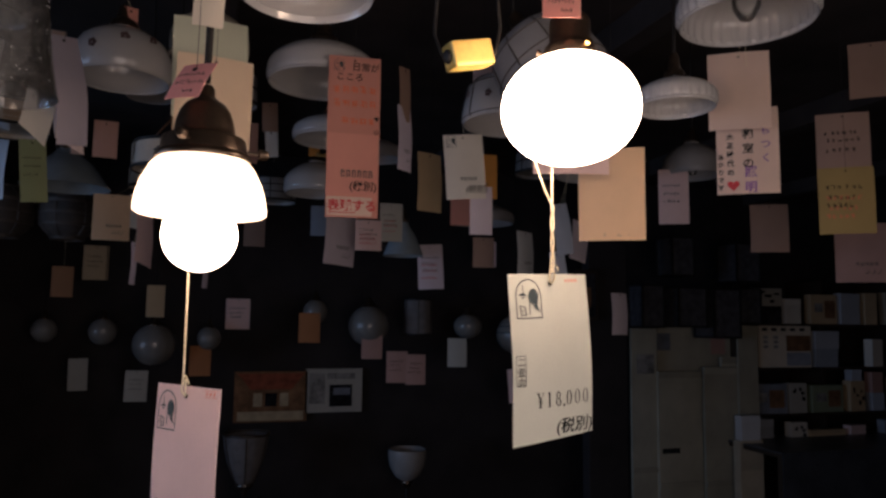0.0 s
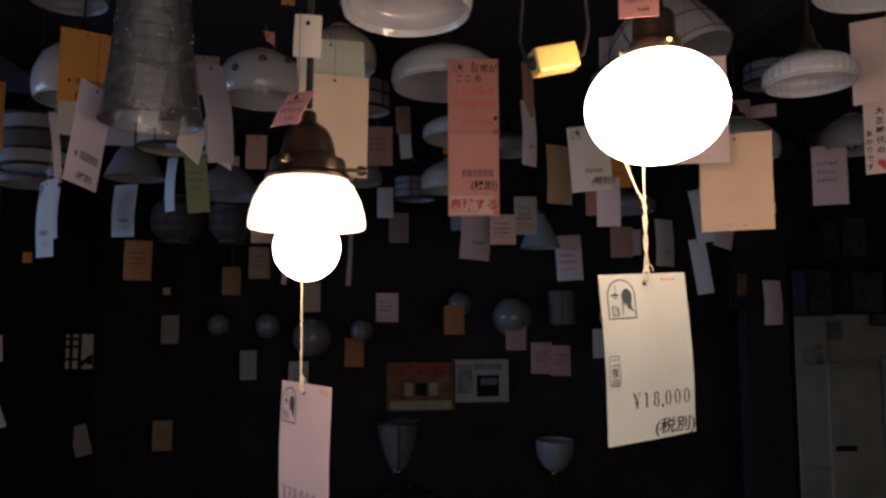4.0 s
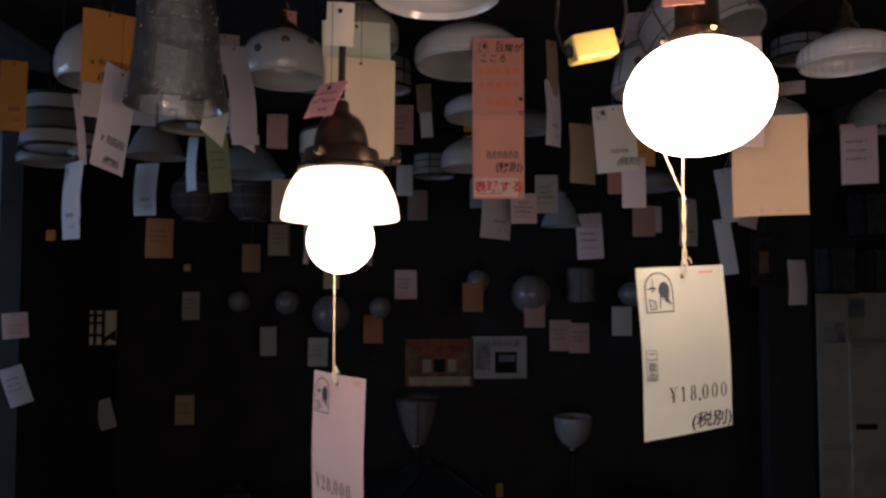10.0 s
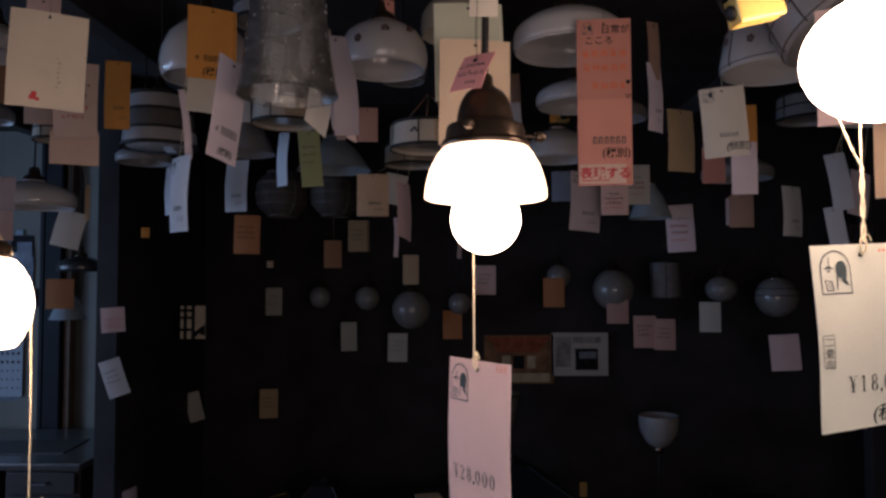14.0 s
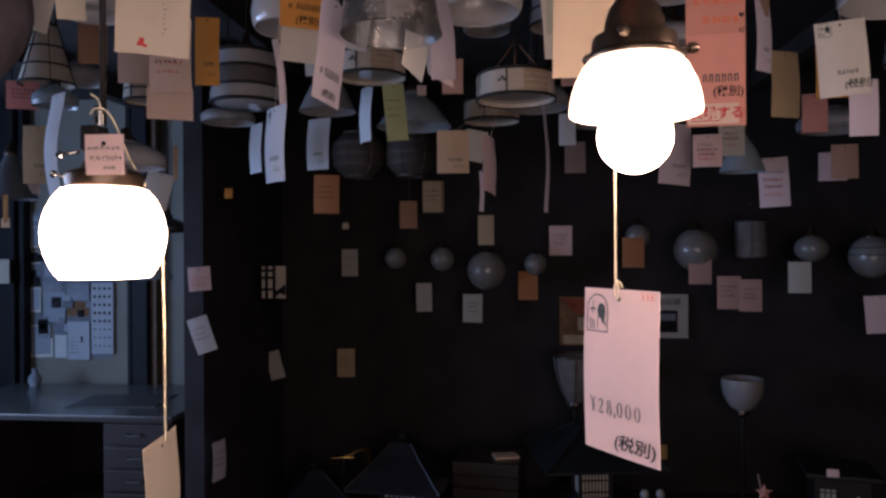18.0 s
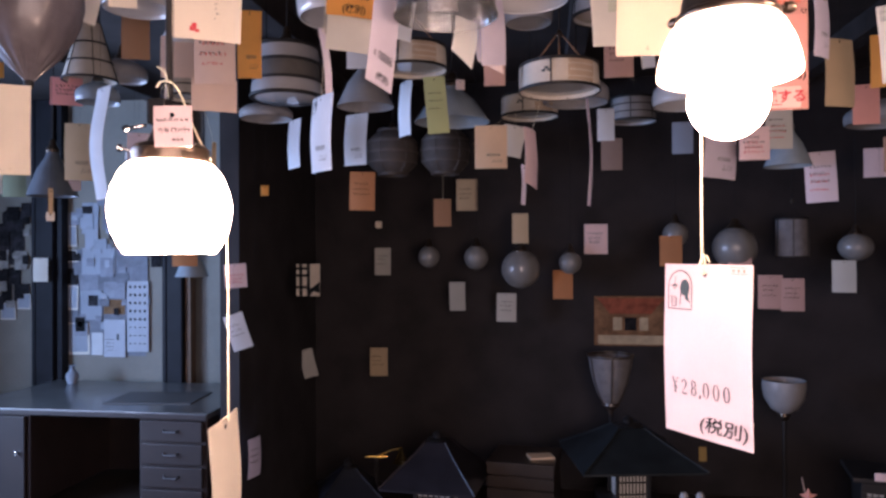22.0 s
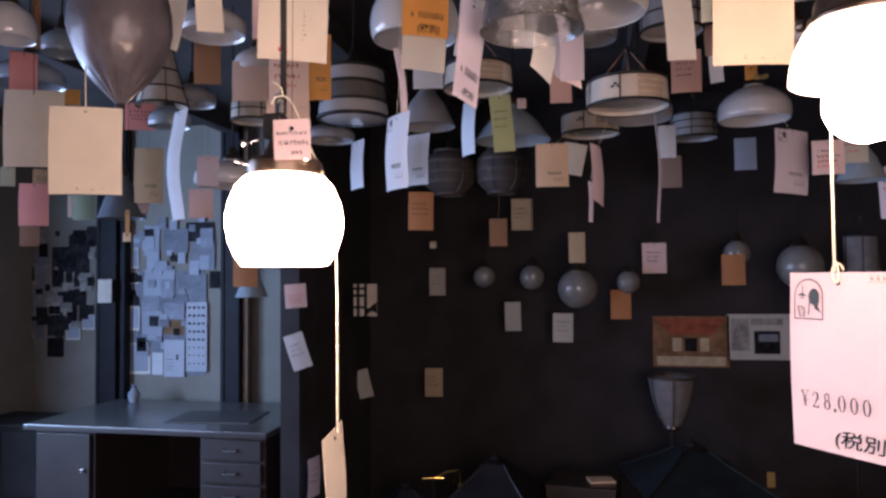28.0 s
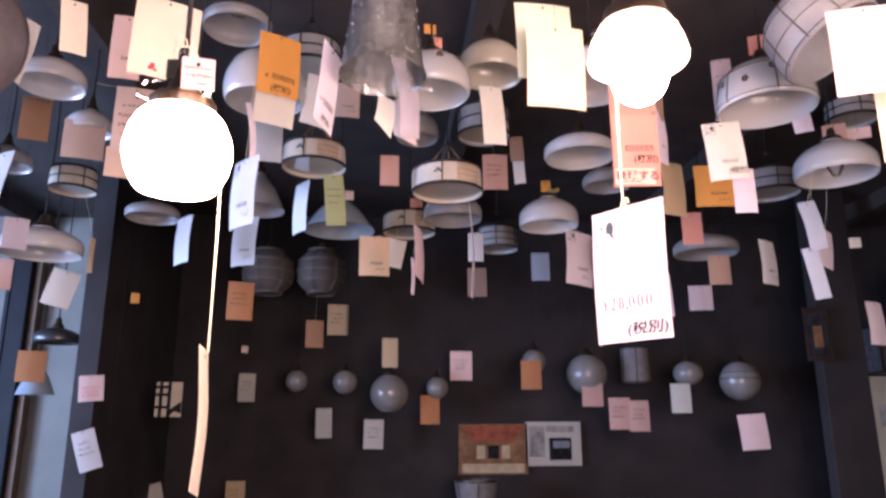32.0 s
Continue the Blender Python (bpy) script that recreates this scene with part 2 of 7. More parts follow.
FLOORING = material("dark_floorboards", (0.045, 0.034, 0.027), rough=0.55, vary=0.4, scale=3, bump=0.2)
PLY = material("dull_plywood", spec=0.08, colour=(0.40, 0.385, 0.31), random_tint=0.25, rough=0.7, vary=0.25, scale=3, bump=0.2)
CARTON = material("old_cardboard", spec=0.08, colour=(0.40, 0.36, 0.28), rough=0.9, vary=0.2, scale=6, bump=0.2, random_tint=0.35)
FILM = material("smoky_plastic_film", (0.115, 0.10, 0.11), rough=0.46, vary=0.35, scale=14, bump=0.6, coat=0.22, fine=60)
PHOTO_WARM = material("photo_print_warm", spec=0.08, colour=(0.22, 0.12, 0.065), rough=0.7, vary=0.5, scale=11, fine=60)
PHOTO_GREY = material("photo_print_grey", spec=0.08, colour=(0.30, 0.30, 0.29), rough=0.7, vary=0.6, scale=10, fine=50)
PHOTO_DARK = material("photo_print_dark", spec=0.08, colour=(0.022, 0.022, 0.026), rough=0.7, vary=0.8, scale=16, random_tint=0.5, fine=60)
PHOTO_BLUE = material("photo_print_pale", spec=0.08, colour=(0.22, 0.25, 0.30), rough=0.75, vary=0.30, scale=8, random_tint=0.25, fine=40)
PHOTO_RED = material("photo_print_red", spec=0.08, colour=(0.30, 0.075, 0.04), rough=0.4, vary=0.5, scale=14)
PALE_PRINT = material("photo_print_light_patch", (0.42, 0.34, 0.22), rough=0.6, vary=0.25)
LIT_SHADE = material("lit_opal_shade", (0.80, 0.77, 0.72), rough=0.15, vary=0.03, glow=LAMP_GLOW * 0.15)
n, l = LIT_SHADE.node_tree.nodes, LIT_SHADE.node_tree.links
milk, blend = n.new("ShaderNodeBsdfTranslucent"), n.new("ShaderNodeMixShader")
milk.inputs[0].default_value = (0.95, 0.92, 0.88, 1)
blend.inputs[0].default_value = 0.6
l.new(n["Principled BSDF"].outputs[0], blend.inputs[1])
l.new(milk.outputs[0], blend.inputs[2])
l.new(blend.outputs[0], n["Material Output"].inputs["Surface"])
LIT_BULB = material("lit_opal_bulb", (0.9, 0.88, 0.84), rough=0.2, glow=LAMP_GLOW)
LIT_OVAL = material("lit_oval_globe", (0.9, 0.88, 0.84), rough=0.15, glow=LAMP_GLOW * 1.4)
LIT_GLOBE = material("lit_opal_globe", (0.9, 0.88, 0.84), rough=0.15, glow=LAMP_GLOW * 0.7)


# ---- mesh helpers ----
def mesh_of(bm, name, mat, smooth=True):
    me = bpy.data.meshes.new(name)
    bm.normal_update()
    if smooth:
        for e in bm.edges:
            e.smooth = len(e.link_faces) < 2 or e.calc_face_angle(0.0) < 0.75
    bm.to_mesh(me)
    bm.free()
    me.materials.append(mat)
    if smooth:
        for p in me.polygons:
            p.use_smooth = True
    return me


def part(name, bm, mat, parent, label="", smooth=True):
    """One mesh object under a thing or a part."""
    ob = new(name, mesh_of(bm, name, mat, smooth))
    ob.parent = parent
    if label:
        tagged(ob, label)
    return ob


def thing(name, m, label, category, group="", kind=""):
    ob = new(name)
    ob.empty_display_size = 0.05
    ob.matrix_world = m
    return tagged(ob, label, category, group, kind)


def lathe(profile, seg=36, closed=False, bm=None, at=(0, 0, 0)):
    """A turned shape about z from (radius, height) pairs."""
    bm = bm or bmesh.new()
    rings = []
    for r, z in profile:
        if r < 1e-5:
            rings.append([bm.verts.new((at[0], at[1], at[2] + z))])
        else:
            rings.append([bm.verts.new((at[0] + r * math.cos(2 * math.pi * k / seg), at[1] + r * math.sin(2 * math.pi * k / seg), at[2] + z)) for k in range(seg)])
    pairs = list(zip(rings, rings[1:])) + ([(rings[-1], rings[0])] if closed else [])
    for a, b in pairs:
        for k in range(seg):
            q = [a[k % len(a)], a[(k + 1) % len(a)], b[(k + 1) % len(b)], b[k % len(b)]]
            q = [v for i, v in enumerate(q) if v not in q[:i]]
            if len(q) > 2:
                bm.faces.new(q)
    bmesh.ops.recalc_face_normals(bm, faces=bm.faces[:])
    return bm


def tube(points, r, seg=8, bm=None):
    """A round rod along points."""
    bm = bm or bmesh.new()
    pts = [Vector(p) for p in points]
    rings = []
    side = None
    for i, p in enumerate(pts):
        d = (pts[min(i + 1, len(pts) - 1)] - pts[max(i - 1, 0)]).normalized()
        if side is None:
            side = d.cross(Vector((0, 0, 1)) if abs(d.z) < 0.9 else Vector((1, 0, 0))).normalized()
        side = (side - d * side.dot(d)).normalized()
        up = d.cross(side)
        rings.append([bm.verts.new(p + r * (math.cos(2 * math.pi * k / seg) * side + math.sin(2 * math.pi * k / seg) * up)) for k in range(seg)])
    for a, b in zip(rings, rings[1:]):
        for k in range(seg):
            bm.faces.new((a[k], a[(k + 1) % seg], b[(k + 1) % seg], b[k]))
    bm.faces.new(rings[0][::-1])
    bm.faces.new(rings[-1])
    return bm


def soft(points, n=6):
    """A smooth run through points."""
    p = [Vector(q) for q in points]
    p = [p[0] * 2 - p[1]] + p + [p[-1] * 2 - p[-2]]
    out = []
    for a, b, c, d in zip(p, p[1:], p[2:], p[3:]):
        for k in range(n):
            u = k / n
            out.append(0.5 * (2 * b + (c - a) * u + (2 * a - 5 * b + 4 * c - d) * u * u + (3 * b - a - 3 * c + d) * u ** 3))
    return out + [p[-2]]


def box(cx, cy, cz, sx, sy, sz, bevel=0.0, bm=None, turn=None):
    bm = bm or bmesh.new()
    m = Matrix.Translation((cx, cy, cz)) @ (turn or Matrix.Identity(4)) @ Matrix.Diagonal((sx, sy, sz, 1))
    got = bmesh.ops.create_cube(bm, size=1, matrix=m)
    if bevel:
        edges = list({e for v in got["verts"] for e in v.link_edges})
        bmesh.ops.bevel(bm, geom=edges, offset=bevel, segments=2, affect="EDGES", profile=0.6)
    return bm


def profile_shell(outer, wall):
    """Outer profile from top to rim, then back up inside it."""
    inner = [(max(r - wall, 0.002), z + (wall * 0.6 if i == len(outer) - 1 else 0)) for i, (r, z) in enumerate(outer)]
    lip = [(outer[-1][0] - wall * 0.5, outer[-1][1] - wall * 0.4)]
    return outer + lip + inner[::-1]


# ---- paper tags ----
def bend(x, z, w, h, curl, wave):
    return curl * (2 * x / w) ** 2 * w * 0.12 + wave * h * 0.05 * math.sin(z / h * 5.0 + 1.0) + curl * 0.02 * math.sin(9 * x + 4 * z)


def letters(text, size, mat, parent, x, z, shape, vertical=False, squash=1.0, lean=0.0, bold=0.0, space=1.0, line=1.05):
    """Written characters lying on a card; x is the left edge and z the base line."""
    cu = bpy.data.curves.new("writing", "FONT")
    cu.body = "\n".join(text) if vertical else text
    cu.size, cu.resolution_u, cu.offset = size, 2, bold
    cu.space_character = space
    if vertical:
        cu.space_line = line
    tmp = bpy.data.objects.new("writing", cu)
    scene.collection.objects.link(tmp)
    me = bpy.data.meshes.new_from_object(tmp.evaluated_get(bpy.context.evaluated_depsgraph_get()))
    bpy.data.objects.remove(tmp)
    w, h, curl, wave = shape
    for v in me.vertices:
        px, pz = x + v.co.x * squash + lean * v.co.y, z + v.co.y
        v.co = (px, bend(px, pz, w, h, curl, wave) - 0.0009, pz)
    me.materials.clear()
    me.materials.append(mat)
    ob = new("writing", me)
    ob.parent = parent
    return ob


def strokes(name, rects, mat, parent, shape):
    """Thin flat marks on a card: (x, z, width, height) of each."""
    w, h, curl, wave = shape
    bm = bmesh.new()
    for x, z, a, b in rects:
        vs = [bm.verts.new((px, bend(px, pz, w, h, curl, wave) - 0.0009, pz)) for px, pz in ((x, z), (x + a, z), (x + a, z + b), (x, z + b))]
        bm.faces.new(vs)
    return part(name, bm, mat, parent, smooth=False)


def stamp(parent, x, z, s, shape, mat=None):
    """The shop's stamp: an arched outline with plain dark shapes in it."""
    w, h, curl, wave = shape
    bm = bmesh.new()

    def flat(pts):
        bm.faces.new([bm.verts.new((px, bend(px, pz, w, h, curl, wave) - 0.0009, pz)) for px, pz in pts])

    n = 14
    edge = [(x - s / 2, z), (x - s / 2, z + s * 0.72)] + [(x - s / 2 * math.cos(math.pi * k / n), z + s * 0.72 + s * 0.5 * math.sin(math.pi * k / n)) for k in range(1, n)] + [(x + s / 2, z + s * 0.72), (x + s / 2, z)]
    cx, cz = x, z + s * 0.6
    inner = [(cx + (a - cx) * 0.93, cz + (b - cz) * 0.94) for a, b in edge]
    for k in range(len(edge)):
        j = (k + 1) % len(edge)
        flat([edge[k], edge[j], inner[j], inner[k]])
    # a dark rounded mass with a flared foot, a small hanging cone and a tilted box
    flat([(x + s * (0.19 + 0.19 * math.cos(q)), z + s * (0.68 + 0.25 * math.sin(q))) for q in [2 * math.pi * k / 14 for k in range(14)]])
    flat([(x + 0.20 * s, z + 0.50 * s), (x + 0.37 * s, z + 0.62 * s), (x + 0.33 * s, z + 0.38 * s), (x + 0.44 * s, z + 0.20 * s), (x + 0.20 * s, z + 0.34 * s)])
    flat([(x + 0.02 * s, z + 0.52 * s), (x + 0.06 * s, z + 0.54 * s), (x + 0.03 * s, z + 0.16 * s), (x - 0.01 * s, z + 0.12 * s)])
    flat([(x - 0.42 * s, z + 0.71 * s), (x - 0.05 * s, z + 0.70 * s), (x - 0.17 * s, z + 0.78 * s), (x - 0.25 * s, z + 0.78 * s)])
    flat([(x - 0.22 * s, z + 0.77 * s), (x - 0.19 * s, z + 0.77 * s), (x - 0.19 * s, z + 1.02 * s), (x - 0.21 * s, z + 1.02 * s)])
    flat([(x - 0.30 * s, z + 0.66 * s), (x - 0.14 * s, z + 0.67 * s), (x - 0.22 * s, z + 0.61 * s)])
    quad = [(-0.38, 0.42), (-0.13, 0.36), (-0.11, 0.10), (-0.34, 0.09)]
    inner = [(-0.345, 0.38), (-0.16, 0.335), (-0.145, 0.13), (-0.315, 0.125)]
    for k in range(4):
        j = (k + 1) % 4
        flat([(x + p[0] * s, z + p[1] * s) for p in (quad[k], quad[j], inner[j], inner[k])])
    for k in (0.18, 0.24, 0.30):
        flat([(x - 0.33 * s, z + k * s), (x - 0.15 * s, z + (k - 0.01) * s), (x - 0.15 * s, z + (k + 0.008) * s), (x - 0.33 * s, z + (k + 0.016) * s)])
    return part("stamp", bm, mat or INK_GREY, parent, smooth=False)


def numerals(text, height, pitch, mat, parent, x, z, shape, lean=0.0):
    """Printed old-style price figures with thick stems, hairlines and serifs; x is the middle of the first one."""
    w, h, curl, wave = shape
    bm = bmesh.new()

    def flat(pts, cx):
        bm.faces.new([bm.verts.new((px, bend(px, pz, w, h, curl, wave) - 0.0009, pz)) for px, pz in ((cx + height * (a + lean * b), z + height * b) for a, b in pts)])

    def ring(cx, my, rx, ry, ix, iy, n=20):
        for k in range(n):
            a, b = 2 * math.pi * k / n, 2 * math.pi * (k + 1) / n
            flat([(rx * math.cos(a), my + ry * math.sin(a)), (rx * math.cos(b), my + ry * math.sin(b)), (ix * math.cos(b), my + iy * math.sin(b)), (ix * math.cos(a), my + iy * math.sin(a))], cx)

    def stroke(cx, run):
        side = []
        for i, (a, b, t) in enumerate(run):
            p, q = run[max(i - 1, 0)], run[min(i + 1, len(run) - 1)]
            d = math.hypot(q[0] - p[0], q[1] - p[1])
            nx, nz = -(q[1] - p[1]) / d * t / 2, (q[0] - p[0]) / d * t / 2
            side.append(((a + nx, b + nz), (a - nx, b - nz)))
        for (a, b), (c, d) in zip(side, side[1:]):
            flat([a, b, d, c], cx)

    def bar(cx, x0, x1, z0, z1):
        flat([(x0, z0), (x1, z0), (x1, z1), (x0, z1)], cx)

    cx = x
    for ch in text:
        if ch == ",":
            stroke(cx - pitch * 0.36, [(-0.02, 0.12, 0.12), (0.02, 0.03, 0.17), (0.01, -0.05, 0.10), (-0.04, -0.13, 0.03)])
            cx += pitch * 0.26
            continue
        if ch == "0":
            ring(cx, 0.5, 0.25, 0.5, 0.145, 0.465)
        elif ch == "8":
            ring(cx, 0.75, 0.19, 0.25, 0.105, 0.215)
            ring(cx, 0.265, 0.235, 0.27, 0.125, 0.23)
        elif ch == "1":
            bar(cx, -0.055, 0.055, 0.03, 0.97)
            bar(cx, -0.17, 0.17, 0.0, 0.035)
            flat([(-0.055, 0.86), (-0.055, 0.97), (0.055, 1.0), (-0.18, 0.88)], cx)
        elif ch == "2":
            stroke(cx, [(-0.18, 0.74, 0.10), (-0.16, 0.88, 0.06), (-0.02, 0.975, 0.04), (0.12, 0.90, 0.09), (0.165, 0.74, 0.12), (0.10, 0.54, 0.10), (-0.06, 0.28, 0.05), (-0.20, 0.05, 0.04)])
            bar(cx, -0.22, 0.20, 0.0, 0.09)
            stroke(cx, [(0.18, 0.02, 0.05), (0.23, 0.22, 0.03)])
        else:
            stroke(cx, [(-0.22, 0.97, 0.11), (0.0, 0.52, 0.10)])
            stroke(cx, [(0.23, 0.97, 0.035), (0.0, 0.52, 0.04)])
            bar(cx, -0.055, 0.055, 0.03, 0.54)
            for x0, x1, z0 in ((-0.31, -0.11, 0.965), (0.13, 0.31, 0.965), (-0.15, 0.15, 0.0), (-0.2, 0.2, 0.42), (-0.2, 0.2, 0.29)):
                bar(cx, x0, x1, z0, z0 + 0.035)
        cx += pitch
    return part("stamped_price", bm, mat, parent, smooth=False)


def card_mesh(w, h, curl, wave, cut, nx=6, nz=9, flare=0.0, thick=0.0007):
    bm = bmesh.new()
    rows = []
    for j in range(nz + 1):
        row = []
        for i in range(nx + 1):
            u, v = i / nx, j / nz
            x = (u - 0.5) * w * (1 + flare * v)
            z = -v * (h + cut * (u - 0.5))
            row.append(bm.verts.new((x, bend(x, z, w, h, curl, wave), z)))
        rows.append(row)
    for a, b in zip(rows, rows[1:]):
        for k in range(nx):
            bm.faces.new((a[k], b[k], b[k + 1], a[k + 1]))
    geom = bmesh.ops.extrude_face_region(bm, geom=bm.faces[:])
    bmesh.ops.translate(bm, verts=[v for v in geom["geom"] if isinstance(v, bmesh.types.BMVert)], vec=(0, thick, 0))
    bmesh.ops.recalc_face_normals(bm, faces=bm.faces[:])
    return bm


TAG_RNG = random.Random(7)


def tag(x, y, z, w, h, tone, yaw=0.0, roll=0.0, pitch=0.0, curl=0.3, wave=0.3, cut=0.0, string=0.2, to=None, dark=False, marks="", label="", name="price_tag", thread=0.0006, hole=True, flare=0.0):
    """A paper tag hanging by a thread; x, y, z is the middle of its top edge."""
    m = pose(x, y, z, pitch, roll, yaw)
    ob = new(name, mesh_of(card_mesh(w, h, curl, wave, cut, flare=flare), name, paper(tone)))
    ob.matrix_world = m
    tagged(ob, label or f"{tone} paper price tag hanging on a thread", "price tag", "hanging price tags")
    shape = (w, h, curl, wave)
    if to:
        inv = m.inverted()
        top = Vector(to)
        part("thread", tube([(0, 0.002, -0.012), inv @ (Vector((x, y, z)).lerp(top, 0.5) + Vector((0.004, 0.003, -0.006))), inv @ top], thread, 5), CORD if dark else STRING, ob)
    elif string:
        up = m.to_3x3().inverted() @ Vector((0, 0, string))
        sway = m.to_3x3().inverted() @ Vector((0.004, 0.002, string * 0.5))
        part("thread", tube([(0, 0.002, -0.012), sway, up], thread, 5), STRING, ob)
    if hole:
        part("eyelet", lathe([(0.0, 0.0), (0.0030, 0.0), (0.0030, 0.0006)], 10), INK, ob).matrix_local = pose(0, bend(0, -0.012, *shape) - 0.0008, -0.012, 90, 0, 0)
    rects = []
    r = TAG_RNG
    if "s" in marks:
        stamp(ob, -w * 0.30, -h * 0.20, w * 0.26, shape)
    if "b" in marks:
        k = 0
        while k < 5:
            cx = w * (-0.12 + 0.085 * k)
            rects += [(cx, -h * 0.72, w * 0.016, h * 0.055), (cx + w * 0.034, -h * 0.72, w * 0.016, h * 0.055), (cx + w * 0.010, -h * (0.722 if k % 2 else 0.675), w * 0.03, h * 0.010)]
            k += 1
        rects += [(w * (0.04 + 0.055 * k), -h * (0.86 - 0.012 * (k % 2)), w * (0.012 if k % 2 else 0.04), h * (0.06 if k % 2 else 0.013)) for k in range(6)]
    if "m" in marks:
        strokes("red_blot", [(-w * 0.20, -h * 0.92, w * 0.085, h * 0.045), (-w * 0.175, -h * 0.885, w * 0.070, h * 0.045), (-w * 0.12, -h * 0.93, w * 0.050, h * 0.032)], INK_RED, ob, shape)
        strokes("faded_writing", [(w * 0.13 + w * 0.01 * (k % 3), -h * (0.48 + 0.05 * k), w * (0.02 + 0.02 * (k % 2)), h * 0.008) for k in range(7)], INK_GREY, ob, shape)["kind"] = "stuff"
    if "n" in marks:
        strokes("faded_writing", [(-w * 0.12, -h * 0.95, w * 0.03, h * 0.012), (-w * 0.11, -h * 0.93, w * 0.015, h * 0.012), (w * 0.08, -h * 0.955, w * 0.07, h * 0.006), (w * 0.09, -h * 0.94, w * 0.03, h * 0.006), (w * 0.24, -h * 0.945, w * 0.02, h * 0.008)], INK_FAINT, ob, shape)["kind"] = "stuff"
    if "t" in marks:
        letters("(税別)", w * 0.21, INK, ob, -w * 0.02, -h * 0.90, shape, lean=0.12, bold=0.0002)
    if "c" in marks:
        price = [(-w * 0.30, -h * 0.76, w * 0.012, h * 0.075), (-w * 0.335, -h * 0.715, w * 0.08, h * 0.010), (-w * 0.335, -h * 0.74, w * 0.08, h * 0.010)]
        for k in range(6):
            cx = w * (-0.16 + 0.095 * k)
            price += [(cx, -h * 0.76, w * 0.020, h * 0.080), (cx + w * 0.045, -h * 0.76, w * 0.018, h * 0.080), (cx + w * 0.010, -h * (0.76 if k % 2 else 0.692), w * 0.045, h * 0.012)]
        strokes("stamped_price", price, INK, ob, shape)["kind"] = "stuff"
        letters("(税別)", w * 0.19, INK, ob, -w * 0.19, -h * 0.94, shape, lean=0.08, bold=0.0004)
    if "h" in marks:
        pen = []
        for base, size, x0, x1 in ((-0.40, 0.12, -0.42, 0.40), (-0.66, 0.17, -0.36, 0.36), (-0.88, 0.10, -0.02, 0.24)):
            px = w * x0
            while px < w * x1:
                ch = w * size * r.uniform(0.8, 1.1)
                pen.append((px, h * base + ch * r.uniform(0.0, 0.3), w * 0.022, ch * r.uniform(0.6, 0.9)))
                pen.append((px + ch * 0.15, h * base + ch * r.uniform(0.3, 0.8), ch * r.uniform(0.4, 0.6), w * 0.020))
                pen.append((px + ch * r.uniform(0.4, 0.6), h * base, w * 0.020, ch * r.uniform(0.5, 1.0)))
                px += ch * r.uniform(0.95, 1.2)
        strokes("handwriting", pen, INK, ob, shape)["kind"] = "stuff"
    if rects:
        strokes("faded_writing", rects, INK_GREY, ob, shape)["kind"] = "stuff"
    for key in "krop":
        if key in marks:
            lines = []
            for row in range(3):
                base = -h * ((0.26 if key == "k" else 0.42) + row * 0.14 + r.uniform(0, 0.03))
                px, ch = -w * r.uniform(0.30, 0.38), w * 0.085
                while px < w * r.uniform(0.1, 0.32):
                    for q in range(2):
                        lines.append((px + ch * r.uniform(0, 0.3), base - ch * r.uniform(0.1, 1.0), ch * r.uniform(0.4, 0.8), w * 0.014))
                        lines.append((px + ch * r.uniform(0.1, 0.8), base - ch, w * 0.014, ch * r.uniform(0.5, 1.0)))
                    px += ch * r.uniform(1.1, 1.5)
            strokes("faded_writing", lines, INKS[key], ob, shape)["kind"] = "stuff"
    return ob


# ---- hanging lamps ----
def hang(name, x, y, z, label, group="hanging glass lamps"):
    return thing(name, pose(x, y, z), label, "lamp", group)


def fittings(ob, top, r=0.03, cord=0.004):
    """The metal gallery on the glass and the cord up to the ceiling."""
    z = ob.matrix_world.translation.z
    part("gallery", lathe([(r * 1.05, top - 0.012), (r * 1.12, top), (r * 1.0, top + 0.012), (r * 0.62, top + 0.022), (r * 0.5, top + 0.05), (r * 0.3, top + 0.06), (0, top + 0.062)], 20), BRONZE, ob, "dark metal gallery")
    part("cord", tube([(0, 0, top + 0.055), (0.003, 0.002, (top + (CEIL - z)) * 0.5), (0, 0, CEIL - z)], cord, 6), CORD, ob)


def glass(ob, profile, mat, wall=0.004, seg=40, name="glass_shade"):
    return part(name, lathe(profile_shell(profile, wall), seg), mat, ob)


def dish_lamp(x, y, z, r, h, mat=None, label="shallow white opal glass dish lamp", bulb=False, flutes=0):
    """A broad shallow shade with a thick rolled rim; z is the rim."""
    ob = hang("dish_lamp", x, y, z, label)
    n = max(r * 0.26, 0.025)
    glass(ob, [(n, h), (n * 1.1, h * 0.93), (r * 0.56, h * 0.82), (r * 0.82, h * 0.63), (r * 0.94, h * 0.48), (r * 0.985, h * 0.38), (r * 1.0, h * 0.26), (r * 1.0, h * 0.10), (r * 0.99, h * 0.03), (r * 0.965, 0.0)], mat or OPAL, 0.006, flutes * 4 if flutes else 40)
    if flutes:
        shade = bpy.data.objects[ob.children[0].name] if ob.children else None
        for v in shade.data.vertices if shade else ():
            q = 1 + 0.022 * math.cos(flutes * math.atan2(v.co.y, v.co.x)) * max(0.0, 1 - v.co.z / (h * 0.8))
            v.co.x, v.co.y = v.co.x * q, v.co.y * q
    if bulb:
        part("bulb", lathe([(0, -0.004), (r * 0.10, 0.0), (r * 0.20, h * 0.22), (r * 0.21, h * 0.42), (r * 0.13, h * 0.7), (r * 0.10, h * 0.9)], 20), SEEDED, ob, "clear unlit bulb")
    part("rim", lathe([(r * 0.955, 0.003), (r * 0.975, -0.003), (r * 0.955, -0.007), (r * 0.935, -0.002)], 40, closed=True), mat or OPAL, ob)
    fittings(ob, h, n * 0.95)
    return ob


